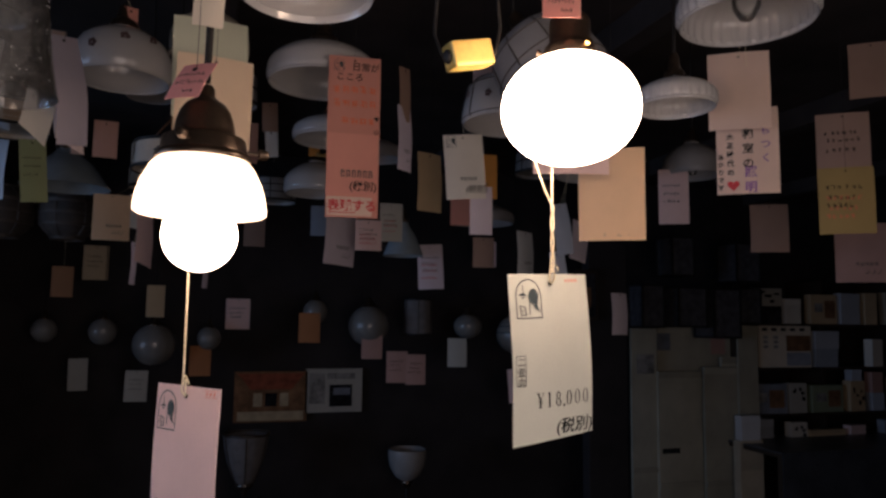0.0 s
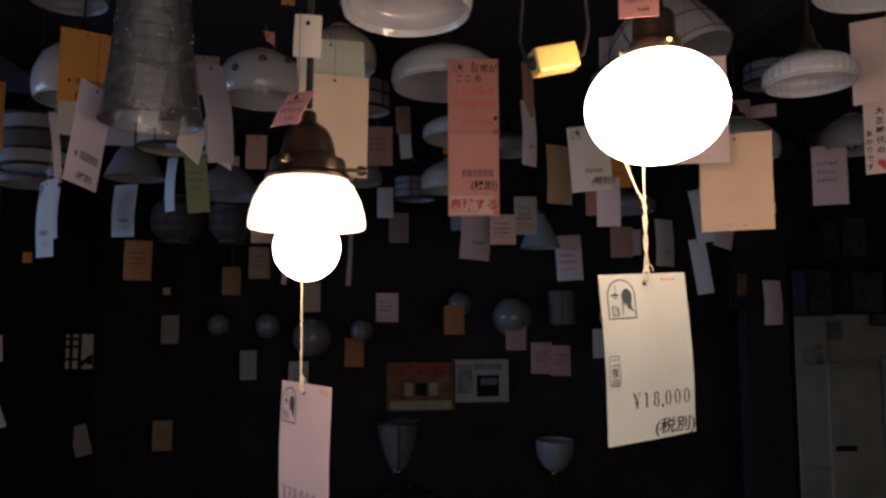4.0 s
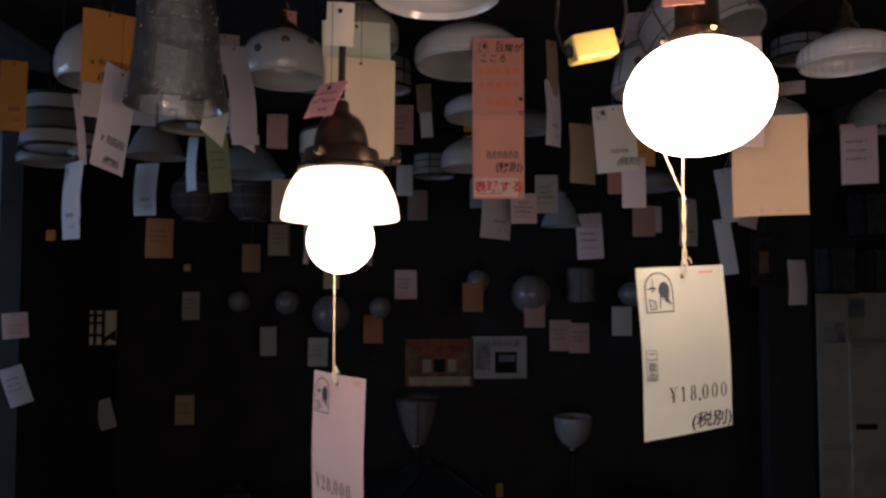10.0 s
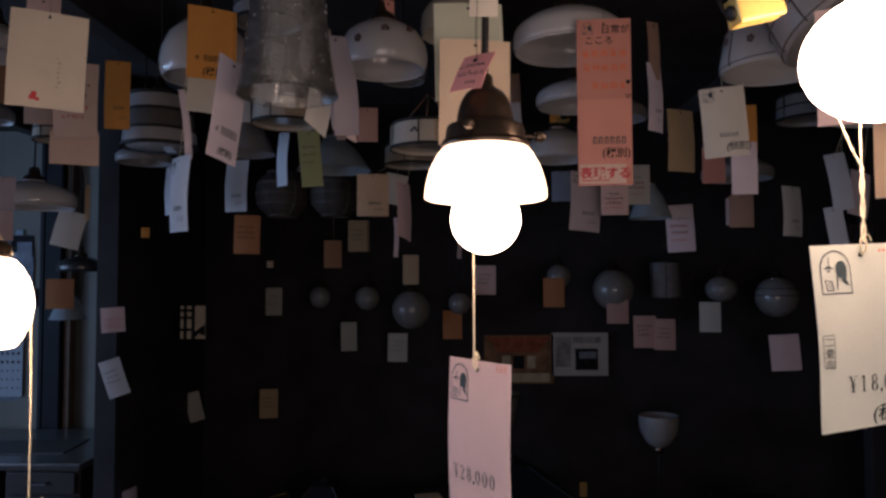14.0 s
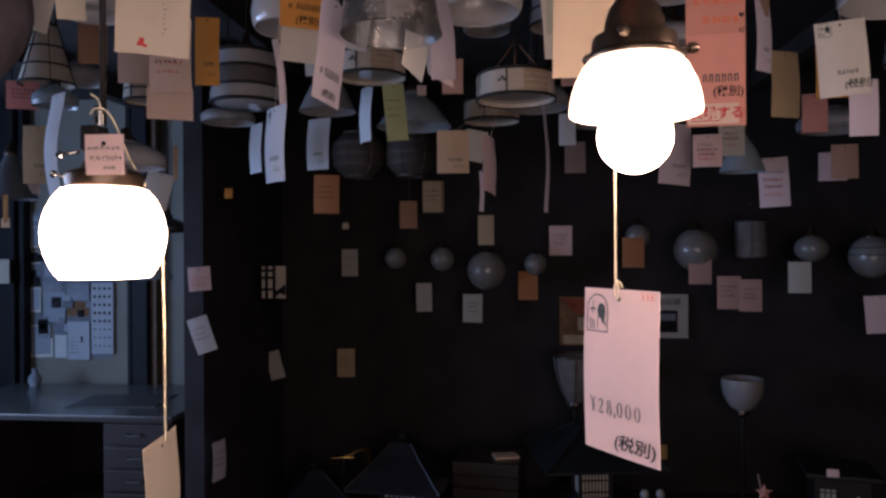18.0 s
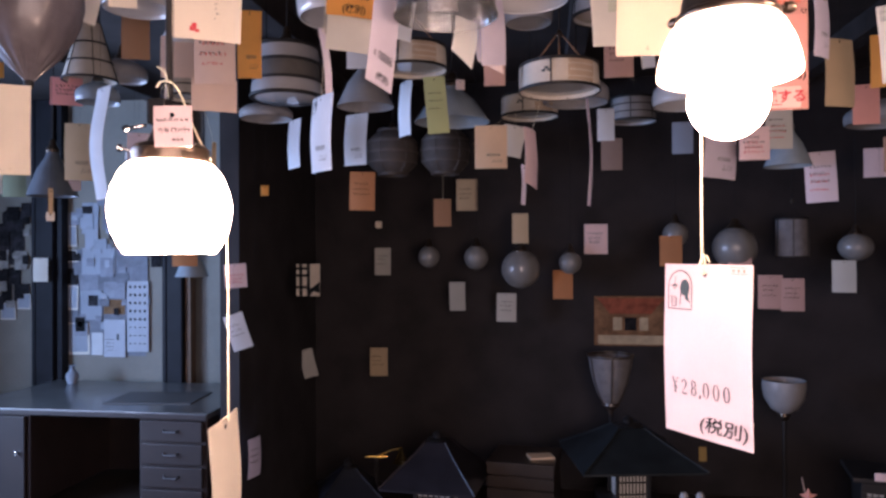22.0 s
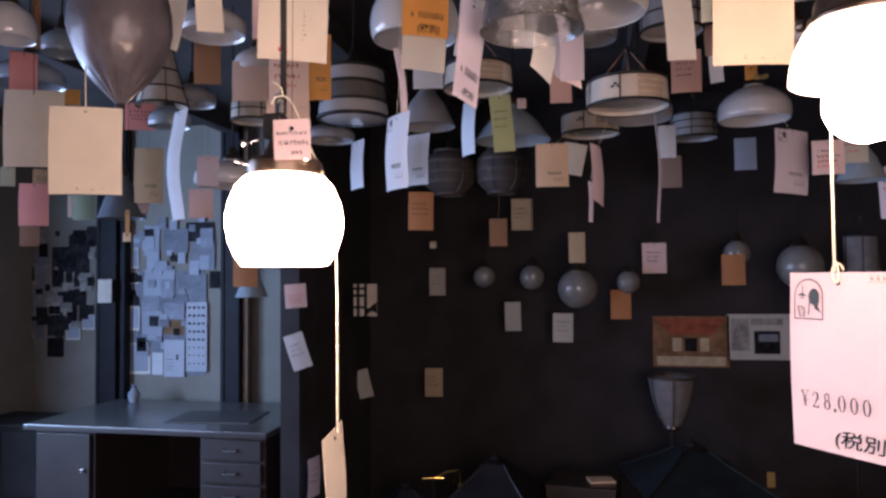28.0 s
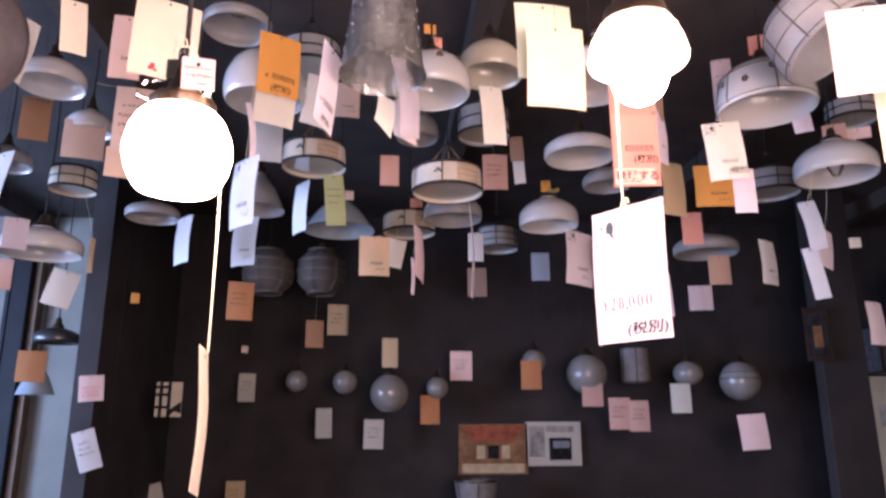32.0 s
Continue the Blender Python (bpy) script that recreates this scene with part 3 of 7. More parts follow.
def bell_lamp(x, y, z, r, h, mat=None, label="white opal glass bell lamp", flare=1.0):
    ob = hang("bell_lamp", x, y, z, label)
    n = max(r * 0.24, 0.024)
    glass(ob, [(n, h), (n * 1.02, h * 0.9), (n * 1.5, h * 0.78), (r * 0.62, h * 0.56), (r * 0.80, h * 0.30), (r * 0.93, h * 0.10), (r * flare, 0.0)], mat or OPAL, 0.004)
    fittings(ob, h, n)
    return ob


def dome_lamp(x, y, z, r, h, mat=None, label="domed white opal glass lamp", flowers=0, leads=0, full=0.0, tilt=0, lean=0):
    ob = hang("dome_lamp", x, y, z, label)
    n = max(r * 0.28, 0.026)
    prof = [(n, h), (n * 1.05, h * 0.92), (r * 0.60, h * 0.84), (r * 0.84, h * 0.66), (r * 0.97, h * 0.42), (r * 1.0, h * 0.22), (r * 0.97, h * 0.06), (r * 0.93, 0.0)]
    if full:
        prof = [(n, h), (r * 0.50, h * 0.93), (r * 0.76, h * 0.82), (r * 0.90, h * 0.66), (r * 0.96, h * 0.34), (r * 1.0, h * 0.10), (r * 0.97, 0.0)]
    glass(ob, prof, mat or OPAL, 0.004)

    def rad(v):
        zs = [p[1] / h for p in prof][::-1]
        return float(np.interp(v, zs, [p[0] for p in prof][::-1]))

    for k in range(leads):
        a = 2 * math.pi * k / leads + 0.25
        part("lead_line", tube([((rad(v) + 0.001) * math.cos(a), (rad(v) + 0.001) * math.sin(a), h * v) for v in np.linspace(0.02, 0.95, 9)], 0.0022, 5), LEAD, ob)
    if leads:
        for v in (0.06, 0.36, 0.68) if leads > 6 else (0.06, 0.68):
            part("lead_ring", tube([((rad(v) + 0.001) * math.cos(2 * math.pi * k / 40), (rad(v) + 0.001) * math.sin(2 * math.pi * k / 40), h * v) for k in range(41)], 0.0018, 5), LEAD, ob)
    rng = random.Random(1)
    for k in range(flowers):
        a, v = 2 * math.pi * (k + rng.uniform(-0.2, 0.2)) / flowers, rng.uniform(0.38, 0.62)
        rr = rad(v) + 0.0014
        bm = bmesh.new()
        c = Vector((rr * math.cos(a), rr * math.sin(a), h * v))
        t, u = Vector((-math.sin(a), math.cos(a), 0)), Vector((0, 0, 1))
        for q in range(5):
            b = 2 * math.pi * q / 5
            o = c + 0.007 * (math.cos(b) * t + math.sin(b) * u) + Vector((math.cos(a), math.sin(a), 0)) * 0.001
            bm.faces.new([bm.verts.new(o + 0.0055 * (math.cos(2 * math.pi * i / 7) * t + math.sin(2 * math.pi * i / 7) * u)) for i in range(7)])
        part("painted_flower", bm, FLOWER_GLAZE, ob, smooth=False)
    if not tilt:
        fittings(ob, h, n * 0.95)
        return ob
    ob.matrix_world = pose(x, y, z, lean, tilt, 0)
    part("gallery", lathe([(n, h - 0.012), (n * 1.06, h), (n * 0.6, h + 0.022), (n * 0.45, h + 0.05), (0, h + 0.055)], 20), BRONZE, ob, "dark metal gallery")
    inv = ob.matrix_world.inverted()
    crown = ob.matrix_world @ Vector((0, 0, h + 0.05))
    part("cord", tube([(0, 0, h + 0.05), inv @ (crown + Vector((0.0, 0, 0.12))), inv @ Vector((crown.x, crown.y, CEIL))], 0.004, 6), CORD, ob)
    return ob


def cone_lamp(x, y, z, r, h):
    """A cone of white paper panels between black hoops; z is its rim."""
    ob = hang("cone_lamp", x, y, z, "white paper cone lamp banded with thin black hoops")
    side = lambda v: r * (1 - 0.62 * v)
    part("paper_cone", lathe(profile_shell([(side(v), h * v) for v in (1.0, 0.66, 0.33, 0.0)], 0.003), 40), RICE, ob, "white paper")
    for v in (0.0, 0.30, 0.62, 1.0):
        rr = side(v)
        part("hoop", lathe([(rr + 0.003, h * v + 0.004), (rr + 0.003, h * v - 0.004), (rr - 0.003, h * v - 0.004), (rr - 0.003, h * v + 0.004)], 40, closed=True), IRON, ob, "thin black hoop")
    for k in range(6):
        a = math.pi * k / 3 + 0.2
        part("rib", tube([((side(v) + 0.002) * math.cos(a), (side(v) + 0.002) * math.sin(a), h * v) for v in (0.0, 1.0)], 0.002, 5), IRON, ob)
    fittings(ob, h, 0.03)
    return ob


def arc_patch(r, z0, z1, a0, a1, n=8):
    """A curved piece lying on a drum."""
    bm = bmesh.new()
    cols = [[bm.verts.new((r * math.cos(q), r * math.sin(q), z)) for z in (z0, z1)] for q in [a0 + (a1 - a0) * k / n for k in range(n + 1)]]
    for a, b in zip(cols, cols[1:]):
        bm.faces.new((a[0], b[0], b[1], a[1]))
    return bm


def drum_lamp(x, y, z, r, h, label="round paper drum lamp with dark bands", wires=True, mat=None, stripes=0, wire_top=0.12, panels=0, straps=0.0012):
    """A low drum of pale paper between dark hoops, hung by three wires."""
    ob = hang("drum_lamp", x, y, z, label)
    part("paper_drum", lathe(profile_shell([(r * 0.96, h), (r * 0.98, h * 0.5), (r, 0.0)], 0.003), 44), mat or RICE, ob)
    part("diffuser", lathe([(0, 0.012), (r * 0.94, 0.012), (r * 0.94, 0.016), (0, 0.016)], 40), OPAL_WARM, ob)
    for zz, rr in ((h, r * 0.965), (0.0, r * 1.005)):
        part("hoop", lathe([(rr + 0.003, zz + 0.005), (rr + 0.003, zz - 0.005), (rr - 0.002, zz - 0.005), (rr - 0.002, zz + 0.005)], 44, closed=True), IRON, ob, "thin black hoop")
    for k in range(stripes):
        zz = h * (k + 1) / (stripes + 1)
        part("hoop", lathe([(r + 0.001, zz + 0.003), (r + 0.001, zz - 0.003), (r - 0.004, zz - 0.003), (r - 0.004, zz + 0.003)], 44, closed=True), IRON, ob)
    for k in range(6):
        a = math.pi * k / 3 + 0.3
        part("upright", box(0, 0, 0, 0.005, 0.004, h, 0.0), IRON, ob, smooth=False).matrix_local = Matrix.Translation((r * 0.99 * math.cos(a), r * 0.99 * math.sin(a), h / 2)) @ Matrix.Rotation(a + math.pi / 2, 4, "Z")
    for k in range(panels):
        a = -math.pi / 2 + 0.55 + 2 * math.pi * k / panels
        pnl = part("patterned_panel", arc_patch(r + 0.0012, h * 0.10, h * 0.92, a - 0.36, a + 0.36), PATTERN_TAN, ob, "tan paper panel printed with a hexagon pattern")
        bm = bmesh.new()
        for i in range(9):
            for j in range(3):
                q, zz = a - 0.33 + 0.08 * i + 0.045 * (j % 2), h * (0.24 + 0.25 * j)
                c, t = Vector(((r + 0.0022) * math.cos(q), (r + 0.0022) * math.sin(q), zz)), Vector((-math.sin(q), math.cos(q), 0))
                bm.faces.new([bm.verts.new(c + 0.0038 * (math.cos(math.pi * s / 3) * t + math.sin(math.pi * s / 3) * Vector((0, 0, 1)))) for s in range(6)])
        part("hexagon_pattern", bm, RICE, pnl, "", False)["kind"] = "stuff"
        bm = bmesh.new()
        for i in range(3):
            q = a - 0.95 + 0.07 * i
            c, t = Vector(((r + 0.0018) * math.cos(q), (r + 0.0018) * math.sin(q), h * (0.50 + 0.1 * (i % 2)))), Vector((-math.sin(q), math.cos(q), 0))
            bm.faces.new([bm.verts.new(c + math.cos(math.pi * s / 4) * 0.008 * t + math.sin(math.pi * s / 4) * 0.005 * Vector((0, 0, 1))) for s in range(8)])
        part("painted_figure", bm, INK_GREY, ob, "", False)
    apex = h + wire_top
    if wires:
        for k in range(3):
            a = 2 * math.pi * k / 3 + 0.5
            part("wire", tube([(r * 0.93 * math.cos(a), r * 0.93 * math.sin(a), h), (0.008 * math.cos(a), 0.008 * math.sin(a), apex)], straps, 6), BROWN_WOOD if straps > 0.002 else IRON, ob)
    part("hook", lathe([(0.009, apex - 0.01), (0.012, apex), (0.006, apex + 0.012), (0, apex + 0.014)], 12), BRONZE, ob)
    part("cord", tube([(0, 0, apex + 0.01), (0, 0, CEIL - z)], 0.003, 6), CORD, ob)
    return ob


def tier_lamp(x, y, z, r, h, label="tall drum lamp of white and grey bands between black hoops"):
    ob = hang("tier_lamp", x, y, z, label)
    cuts = ((0.10, 0.32, 1.0, OPAL_GREY), (0.36, 0.66, 0.93, SMOKY), (0.70, 0.95, 0.91, OPAL_GREY))
    for a, b, s, m in cuts:
        part("glass_band", lathe(profile_shell([(r * s * 0.97, h * b), (r * s, h * (a + b) / 2), (r * s * 0.99, h * a)], 0.003), 44), m, ob)
    for v, s in ((0.98, 0.90), (0.68, 0.925), (0.34, 0.96), (0.06, 1.02)):
        part("hoop", lathe([(r * s + 0.003, h * v + h * 0.028), (r * s + 0.003, h * v - h * 0.028), (r * s - 0.012, h * v - h * 0.028), (r * s - 0.012, h * v + h * 0.028)], 44, closed=True), IRON, ob, "black hoop")
    part("diffuser", lathe([(0, 0.0), (r * 0.80, 0.004), (r * 0.97, 0.012), (r * 0.97, 0.016), (0, 0.006)], 40), OPAL, ob)
    part("top", lathe([(r * 0.89, h), (r * 0.5, h * 1.06), (0.03, h * 1.12)], 40), OPAL_GREY, ob)
    fittings(ob, h * 1.12, 0.03)
    return ob


def frame_lantern(x, y, z, r, h, label="round paper lantern in a dark cross frame"):
    """A squat ball of paper in a wooden frame; z is its bottom."""
    ob = hang("paper_lantern", x, y, z, label)
    prof = [(r * (1 - abs(2 * v - 1) ** 2.6) ** 0.5 * 0.86 + r * 0.14 if 0 < v < 1 else r * 0.5, h * v) for v in np.linspace(1, 0, 13)]
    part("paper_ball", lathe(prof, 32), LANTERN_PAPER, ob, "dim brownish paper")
    for k in range(6):
        q = math.pi * k / 3 + 0.25
        part("rib", tube([((a + 0.002) * math.cos(q), (a + 0.002) * math.sin(q), b) for a, b in prof], 0.0042, 6), LEAD, ob)
    for v in (0.0, 0.27, 0.5, 0.73, 1.0):
        rr = (r if v == 0.5 else r * 0.945 if 0 < v < 1 else r * 0.55) + 0.002
        part("hoop", lathe([(rr + 0.005, h * v + 0.007), (rr + 0.005, h * v - 0.007), (rr - 0.005, h * v - 0.007), (rr - 0.005, h * v + 0.007)], 32, closed=True), LEAD, ob)
    fittings(ob, h, 0.03)
    return ob


def globe_lamp(x, y, z, r, mat=None, squash=1.0, label="round white glass globe lamp on a short stem", stripes=0):
    """A ball of opal glass; z is its middle."""
    ob = hang("globe_lamp", x, y, z, label, "glass globes along the dark wall")
    prof = [(max(r * math.sin(a), 0), r * squash * math.cos(a)) for a in np.linspace(0.35, math.pi, 16)]
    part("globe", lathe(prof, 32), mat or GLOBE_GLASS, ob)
    for k in range(stripes):
        a = 1.1 + 0.35 * k
        part("painted_band", lathe([(r * math.sin(a) + 0.001, r * squash * math.cos(a)), (r * math.sin(a + 0.06) + 0.001, r * squash * math.cos(a + 0.06))], 32), INK_GREY, ob)
    fittings(ob, r * squash * 0.94, r * 0.36, 0.003)
    return ob


def glass_bell(x, y, z, r, h):
    """A tall flared shade of seeded clear glass; z is its rim."""
    ob = hang("clear_glass_lamp", x, y, z, "tall flared lamp shade of seeded clear glass")
    glass(ob, [(r * 0.34, h), (r * 0.5, h * 0.985), (r * 0.62, h * 0.95), (r * 0.70, h * 0.8), (r * 0.76, h * 0.55), (r * 0.86, h * 0.25), (r * 0.95, h * 0.06), (r, 0.0)], SEEDED, 0.005, 56)
    # White specks strewn over the seeded shade stand in for its glints.
    bm = bmesh.new()
    g = random.Random(5)
    for k in range(150):
        q, v = g.uniform(0, 2 * math.pi), g.random() ** 1.6
        rr = r * float(np.interp(v, (0, 0.06, 0.25, 0.55, 0.8, 0.95), (1, 0.95, 0.86, 0.76, 0.70, 0.62))) + 0.0006
        lathe([(0, -0.0020), (g.uniform(0.0006, 0.0015), 0), (0, 0.0020)], 5, bm=bm, at=(rr * math.cos(q), rr * math.sin(q), h * v))
    part("glass_bubbles", bm, GLINT_SPECK, ob, "small white specks standing in for glints on the seeded glass")["kind"] = "stuff"
    fittings(ob, h, r * 0.34)
    return ob


def wrapped_lamp(x, y, z, r, h):
    """A teardrop shade in grey film, gathered at its lower tip; z is the tip."""
    ob = hang("wrapped_lamp", x, y, z, "teardrop lamp wrapped in glossy grey plastic film")
    bm, seg = bmesh.new(), 72
    prof = ((0.05, 0.0), (0.13, 0.03), (0.24, 0.07), (0.34, 0.107), (0.45, 0.147), (0.55, 0.182), (0.64, 0.22), (0.72, 0.26), (0.79, 0.30), (0.865, 0.36), (0.93, 0.42), (0.97, 0.475), (1.0, 0.53), (1.0, 0.595), (0.98, 0.66), (0.93, 0.73), (0.86, 0.80), (0.62, 0.92), (0.3, 0.98), (0.1, 1.0))
    rows = []
    for a, b in prof:
        pleat = 0.12 * max(0.0, 1 - b / 0.26)
        crumple = lambda q, b=b: 1 + 0.012 * math.sin(5 * q + 9 * b) * math.sin(7 * b + 2 * q) + 0.010 * math.sin(11 * q - 13 * b) + 0.006 * math.sin(23 * q + 31 * b)
        rows.append([bm.verts.new((r * a * crumple(q) * (1 + pleat * math.sin(17 * q) + 0.5 * pleat * math.sin(29 * q + 1)) * math.cos(q), r * a * crumple(q) * (1 + pleat * math.sin(17 * q)) * math.sin(q), h * b)) for q in [2 * math.pi * k / seg for k in range(seg)]])
    for p, q in zip(rows, rows[1:]):
        for k in range(seg):
            bm.faces.new((p[k], p[(k + 1) % seg], q[(k + 1) % seg], q[k]))
    part("film_cover", bm, FILM, ob, "glossy smoky plastic film, pleated at the tip")
    part("tip", lathe([(0, -0.016), (0.010, -0.014), (0.012, -0.004), (0.010, 0.012), (0.0, 0.014)], 16), IRON, ob, "dark knob")
    fittings(ob, h, 0.03)
    return ob


def stand(ob, top, base=0.13):
    part("pole", tube([(0, 0, 0.02), (0, 0, top)], 0.012, 12), IRON, ob)
    part("base", lathe([(0, 0.0), (base, 0.0), (base, 0.012), (base * 0.85, 0.022), (0.03, 0.04), (0.014, 0.06), (0, 0.06)], 32), IRON, ob)


def tulip_lantern(x, y, z, r, h):
    """z is the bottom of its paper head."""
    ob = thing("tulip_floor_lamp", pose(x, y, 0), "floor lamp with a ribbed tulip head of pale paper", "lamp")
    stand(ob, z)
    prof = [(r * 0.40, 0.0), (r * 0.56, h * 0.14), (r * 0.77, h * 0.42), (r * 0.92, h * 0.72), (r, h)]
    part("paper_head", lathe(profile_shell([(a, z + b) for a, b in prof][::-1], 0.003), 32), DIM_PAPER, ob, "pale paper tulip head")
    for k in range(6):
        q = 2 * math.pi * k / 6 + 0.5
        part("rib", tube([((a + 0.003) * math.cos(q), (a + 0.003) * math.sin(q), z + b) for a, b in prof], 0.004, 6), DARK_WOOD, ob)
    part("rim_hoop", lathe([(r + 0.006, z + h + 0.008), (r + 0.006, z + h - 0.006), (r - 0.006, z + h - 0.006), (r - 0.006, z + h + 0.008)], 32, closed=True), DARK_WOOD, ob)
    part("neck", lathe([(r * 0.38, z), (r * 0.40, z - 0.02), (0.02, z - 0.05), (0.013, z - 0.09)], 20), DARK_WOOD, ob)
    return ob


def bowl_floor_lamp(x, y, z, r, h):
    ob = thing("bowl_floor_lamp", pose(x, y, 0), "floor lamp with an upturned white glass bowl", "lamp")
    stand(ob, z)
    part("glass_bowl", lathe(profile_shell([(r, z + h), (r * 1.02, z + h * 0.8), (r * 0.92, z + h * 0.45), (r * 0.62, z + h * 0.14), (r * 0.25, z)], 0.005), 36), OPAL_GREY, ob, "white opal glass bowl")
    part("neck", lathe([(r * 0.28, z + 0.004), (r * 0.3, z - 0.015), (0.014, z - 0.05)], 20), BRONZE, ob)
    return ob


def roof_lantern(x, y, z, w, roof, body, yaw=8, cols=9, rows=3, panel=0.27, tone=(0.020, 0.026, 0.029), name="green_black_metal", label="dark metal garden lantern with a hipped roof"):
    """A garden lantern with a hipped roof; z is the eaves."""
    ob = thing("roofed_lantern", pose(x, y, 0, 0, 0, yaw), label, "lantern", "roofed lanterns on the floor")
    bm = bmesh.new()
    rings = []
    for s, zz in ((1.0, -0.014), (1.0, 0.0), (0.70, 0.36), (0.42, 0.70), (0.22, 1.0)):
        rings.append([bm.verts.new((a * w / 2 * s, b * w / 2 * s, z + (zz * roof if zz > 0 else zz))) for a, b in ((-1, -1), (1, -1), (1, 1), (-1, 1))])
    for lo, hi in zip(rings, rings[1:]):
        for k in range(4):
            j = (k + 1) % 4
            bm.faces.new((lo[k], lo[j], hi[j], hi[k]))
    bm.faces.new(rings[-1])
    bm.faces.new(rings[0][::-1])
    skin = material(name, tone, rough=0.42, metal=0.4, vary=0.35, scale=9, bump=0.25)
    top = part("roof", bm, skin, ob, "hipped roof of dull dark metal", False)
    for a, b in ((-1, -1), (1, -1), (1, 1), (-1, 1)):
        part("ridge", tube([(a * w / 2 * s, b * w / 2 * s, z + zz * roof + 0.003) for s, zz in ((1.01, 0), (0.70, 0.36), (0.42, 0.70), (0.22, 1.0))], 0.006, 6), skin, top)
    part("finial", lathe([(w * 0.11, z + roof), (w * 0.12, z + roof + 0.01), (0.03, z + roof + 0.02), (0.035, z + roof + 0.04), (0.012, z + roof + 0.06), (0, z + roof + 0.065)], 12), IRON, ob)
    pw = w * panel
    part("light_box", box(0, 0, z - body / 2 - 0.03, pw, pw, body, 0.004), paper("white"), ob, "pale paper light box", False)
    for k in range(cols):
        part("bar", box(-pw / 2 + pw * k / (cols - 1), -pw / 2 - 0.004, z - body / 2 - 0.03, pw * 0.04, 0.008, body, 0), IRON, ob, "", False)
    for k in range(rows):
        part("cross_bar", box(0, -pw / 2 - 0.005, z - 0.03 - body * (k + 0.5) / rows, pw + 0.01, 0.009, pw * 0.05, 0), IRON, ob, "", False)
    for a, b in ((-1, -1), (1, -1), (1, 1), (-1, 1)):
        part("corner_post", box(a * (pw / 2 + 0.012), b * (pw / 2 + 0.012), z - body / 2 - 0.02, 0.022, 0.022, body + 0.02, 0.002), IRON, ob, "", False)
    part("plinth", box(0, 0, (z - body) / 2 - 0.015, w * 0.5, w * 0.5, z - body - 0.03, 0.01), IRON, ob, "", False)
    return ob


def wall_picture(name, x, y, z, w, h, base, label):
    ob = new(name, mesh_of(box(0, 0, 0, w, 0.006, h), name, base, False))
    ob.location = (x, y, z)
    return tagged(ob, label, "picture")


def patch(ob, name, x, z, w, h, mat, lift=0.0045):
    return part(name, box(x, -lift, z, w, 0.002, h), mat, ob, "", False)


def warm_picture(x, y, z, w, h):
    ob = wall_picture("warm_poster", x, y, z, w, h, PHOTO_WARM, "poster of a warm-lit room on the black wall")
    bm = bmesh.new()
    bm.faces.new([bm.verts.new((a * w, -0.0045, b * h)) for a, b in ((-0.46, 0.46), (-0.28, 0.14), (0.28, 0.14), (0.46, 0.46))])
    part("ceiling_shape", bm, PHOTO_RED, ob, "", False)
    for k in (-0.18, 0.18):
        patch(ob, "light_pane", k * w, -0.06 * h, 0.12 * w, 0.26 * h, PALE_PRINT)
    patch(ob, "dark_pane", 0, -0.06 * h, 0.16 * w, 0.26 * h, PHOTO_DARK)
    patch(ob, "floor_shape", 0, -0.38 * h, 0.9 * w, 0.18 * h, PALE_PRINT, 0.0040)


def pale_picture(x, y, z, w, h):
    ob = wall_picture("pale_poster", x, y, z, w, h, paper("grey"), "pale printed sheet with a dark photo, on the black wall")
    patch(ob, "dark_photo", 0.12 * w, -0.12 * h, 0.40 * w, 0.50 * h, PHOTO_DARK)
    patch(ob, "grey_photo", -0.30 * w, 0.05 * h, 0.28 * w, 0.7 * h, PHOTO_GREY)
    patch(ob, "light_photo", 0.14 * w, -0.02 * h, 0.30 * w, 0.16 * h, PHOTO_BLUE, 0.006)
    patch(ob, "grey_band", 0.12 * w, 0.33 * h, 0.5 * w, 0.14 * h, PHOTO_GREY)


def framed_picture(x, y, z, w, h):
    ob = wall_picture("framed_picture", x, y, z, w, h, DARK_WOOD, "small dark picture in a thin wooden frame, hung on a wire")
    patch(ob, "print", 0, 0, w * 0.8, h * 0.84, PHOTO_DARK)
    patch(ob, "light_spot", 0, -0.05 * h, w * 0.35, h * 0.4, PHOTO_WARM, 0.006)
    part("wire", tube([(0, 0, h / 2), (0, 0, CEIL - z)], 0.001, 5), IRON, ob)


def lattice_panel(x, y, z, w, h):
    ob = wall_picture("lattice_card", x, y, z, w, h, paper("cream"), "cream card with black lattice shapes hung on a wire")
    for k in (-0.30, 0.02):
        patch(ob, "black_bar", k * w, 0, 0.13 * w, h, INK)
    for k in (-0.22, 0.14, 0.36):
        patch(ob, "black_bar", -0.25 * w, k * h, 0.5 * w, 0.08 * h, INK, 0.006)
    bm = bmesh.new()
    bm.faces.new([bm.verts.new((a * w, -0.0065, b * h)) for a, b in ((-0.02, -0.32), (0.2, -0.22), (0.5, -0.05), (0.5, -0.4), (0.25, -0.34), (0.1, -0.46))])
    part("black_shape", bm, INK, ob, "", False)
    part("wire", tube([(0, 0.004, h / 2), (0, 0.004, CEIL - z)], 0.0008, 5), IRON, ob)


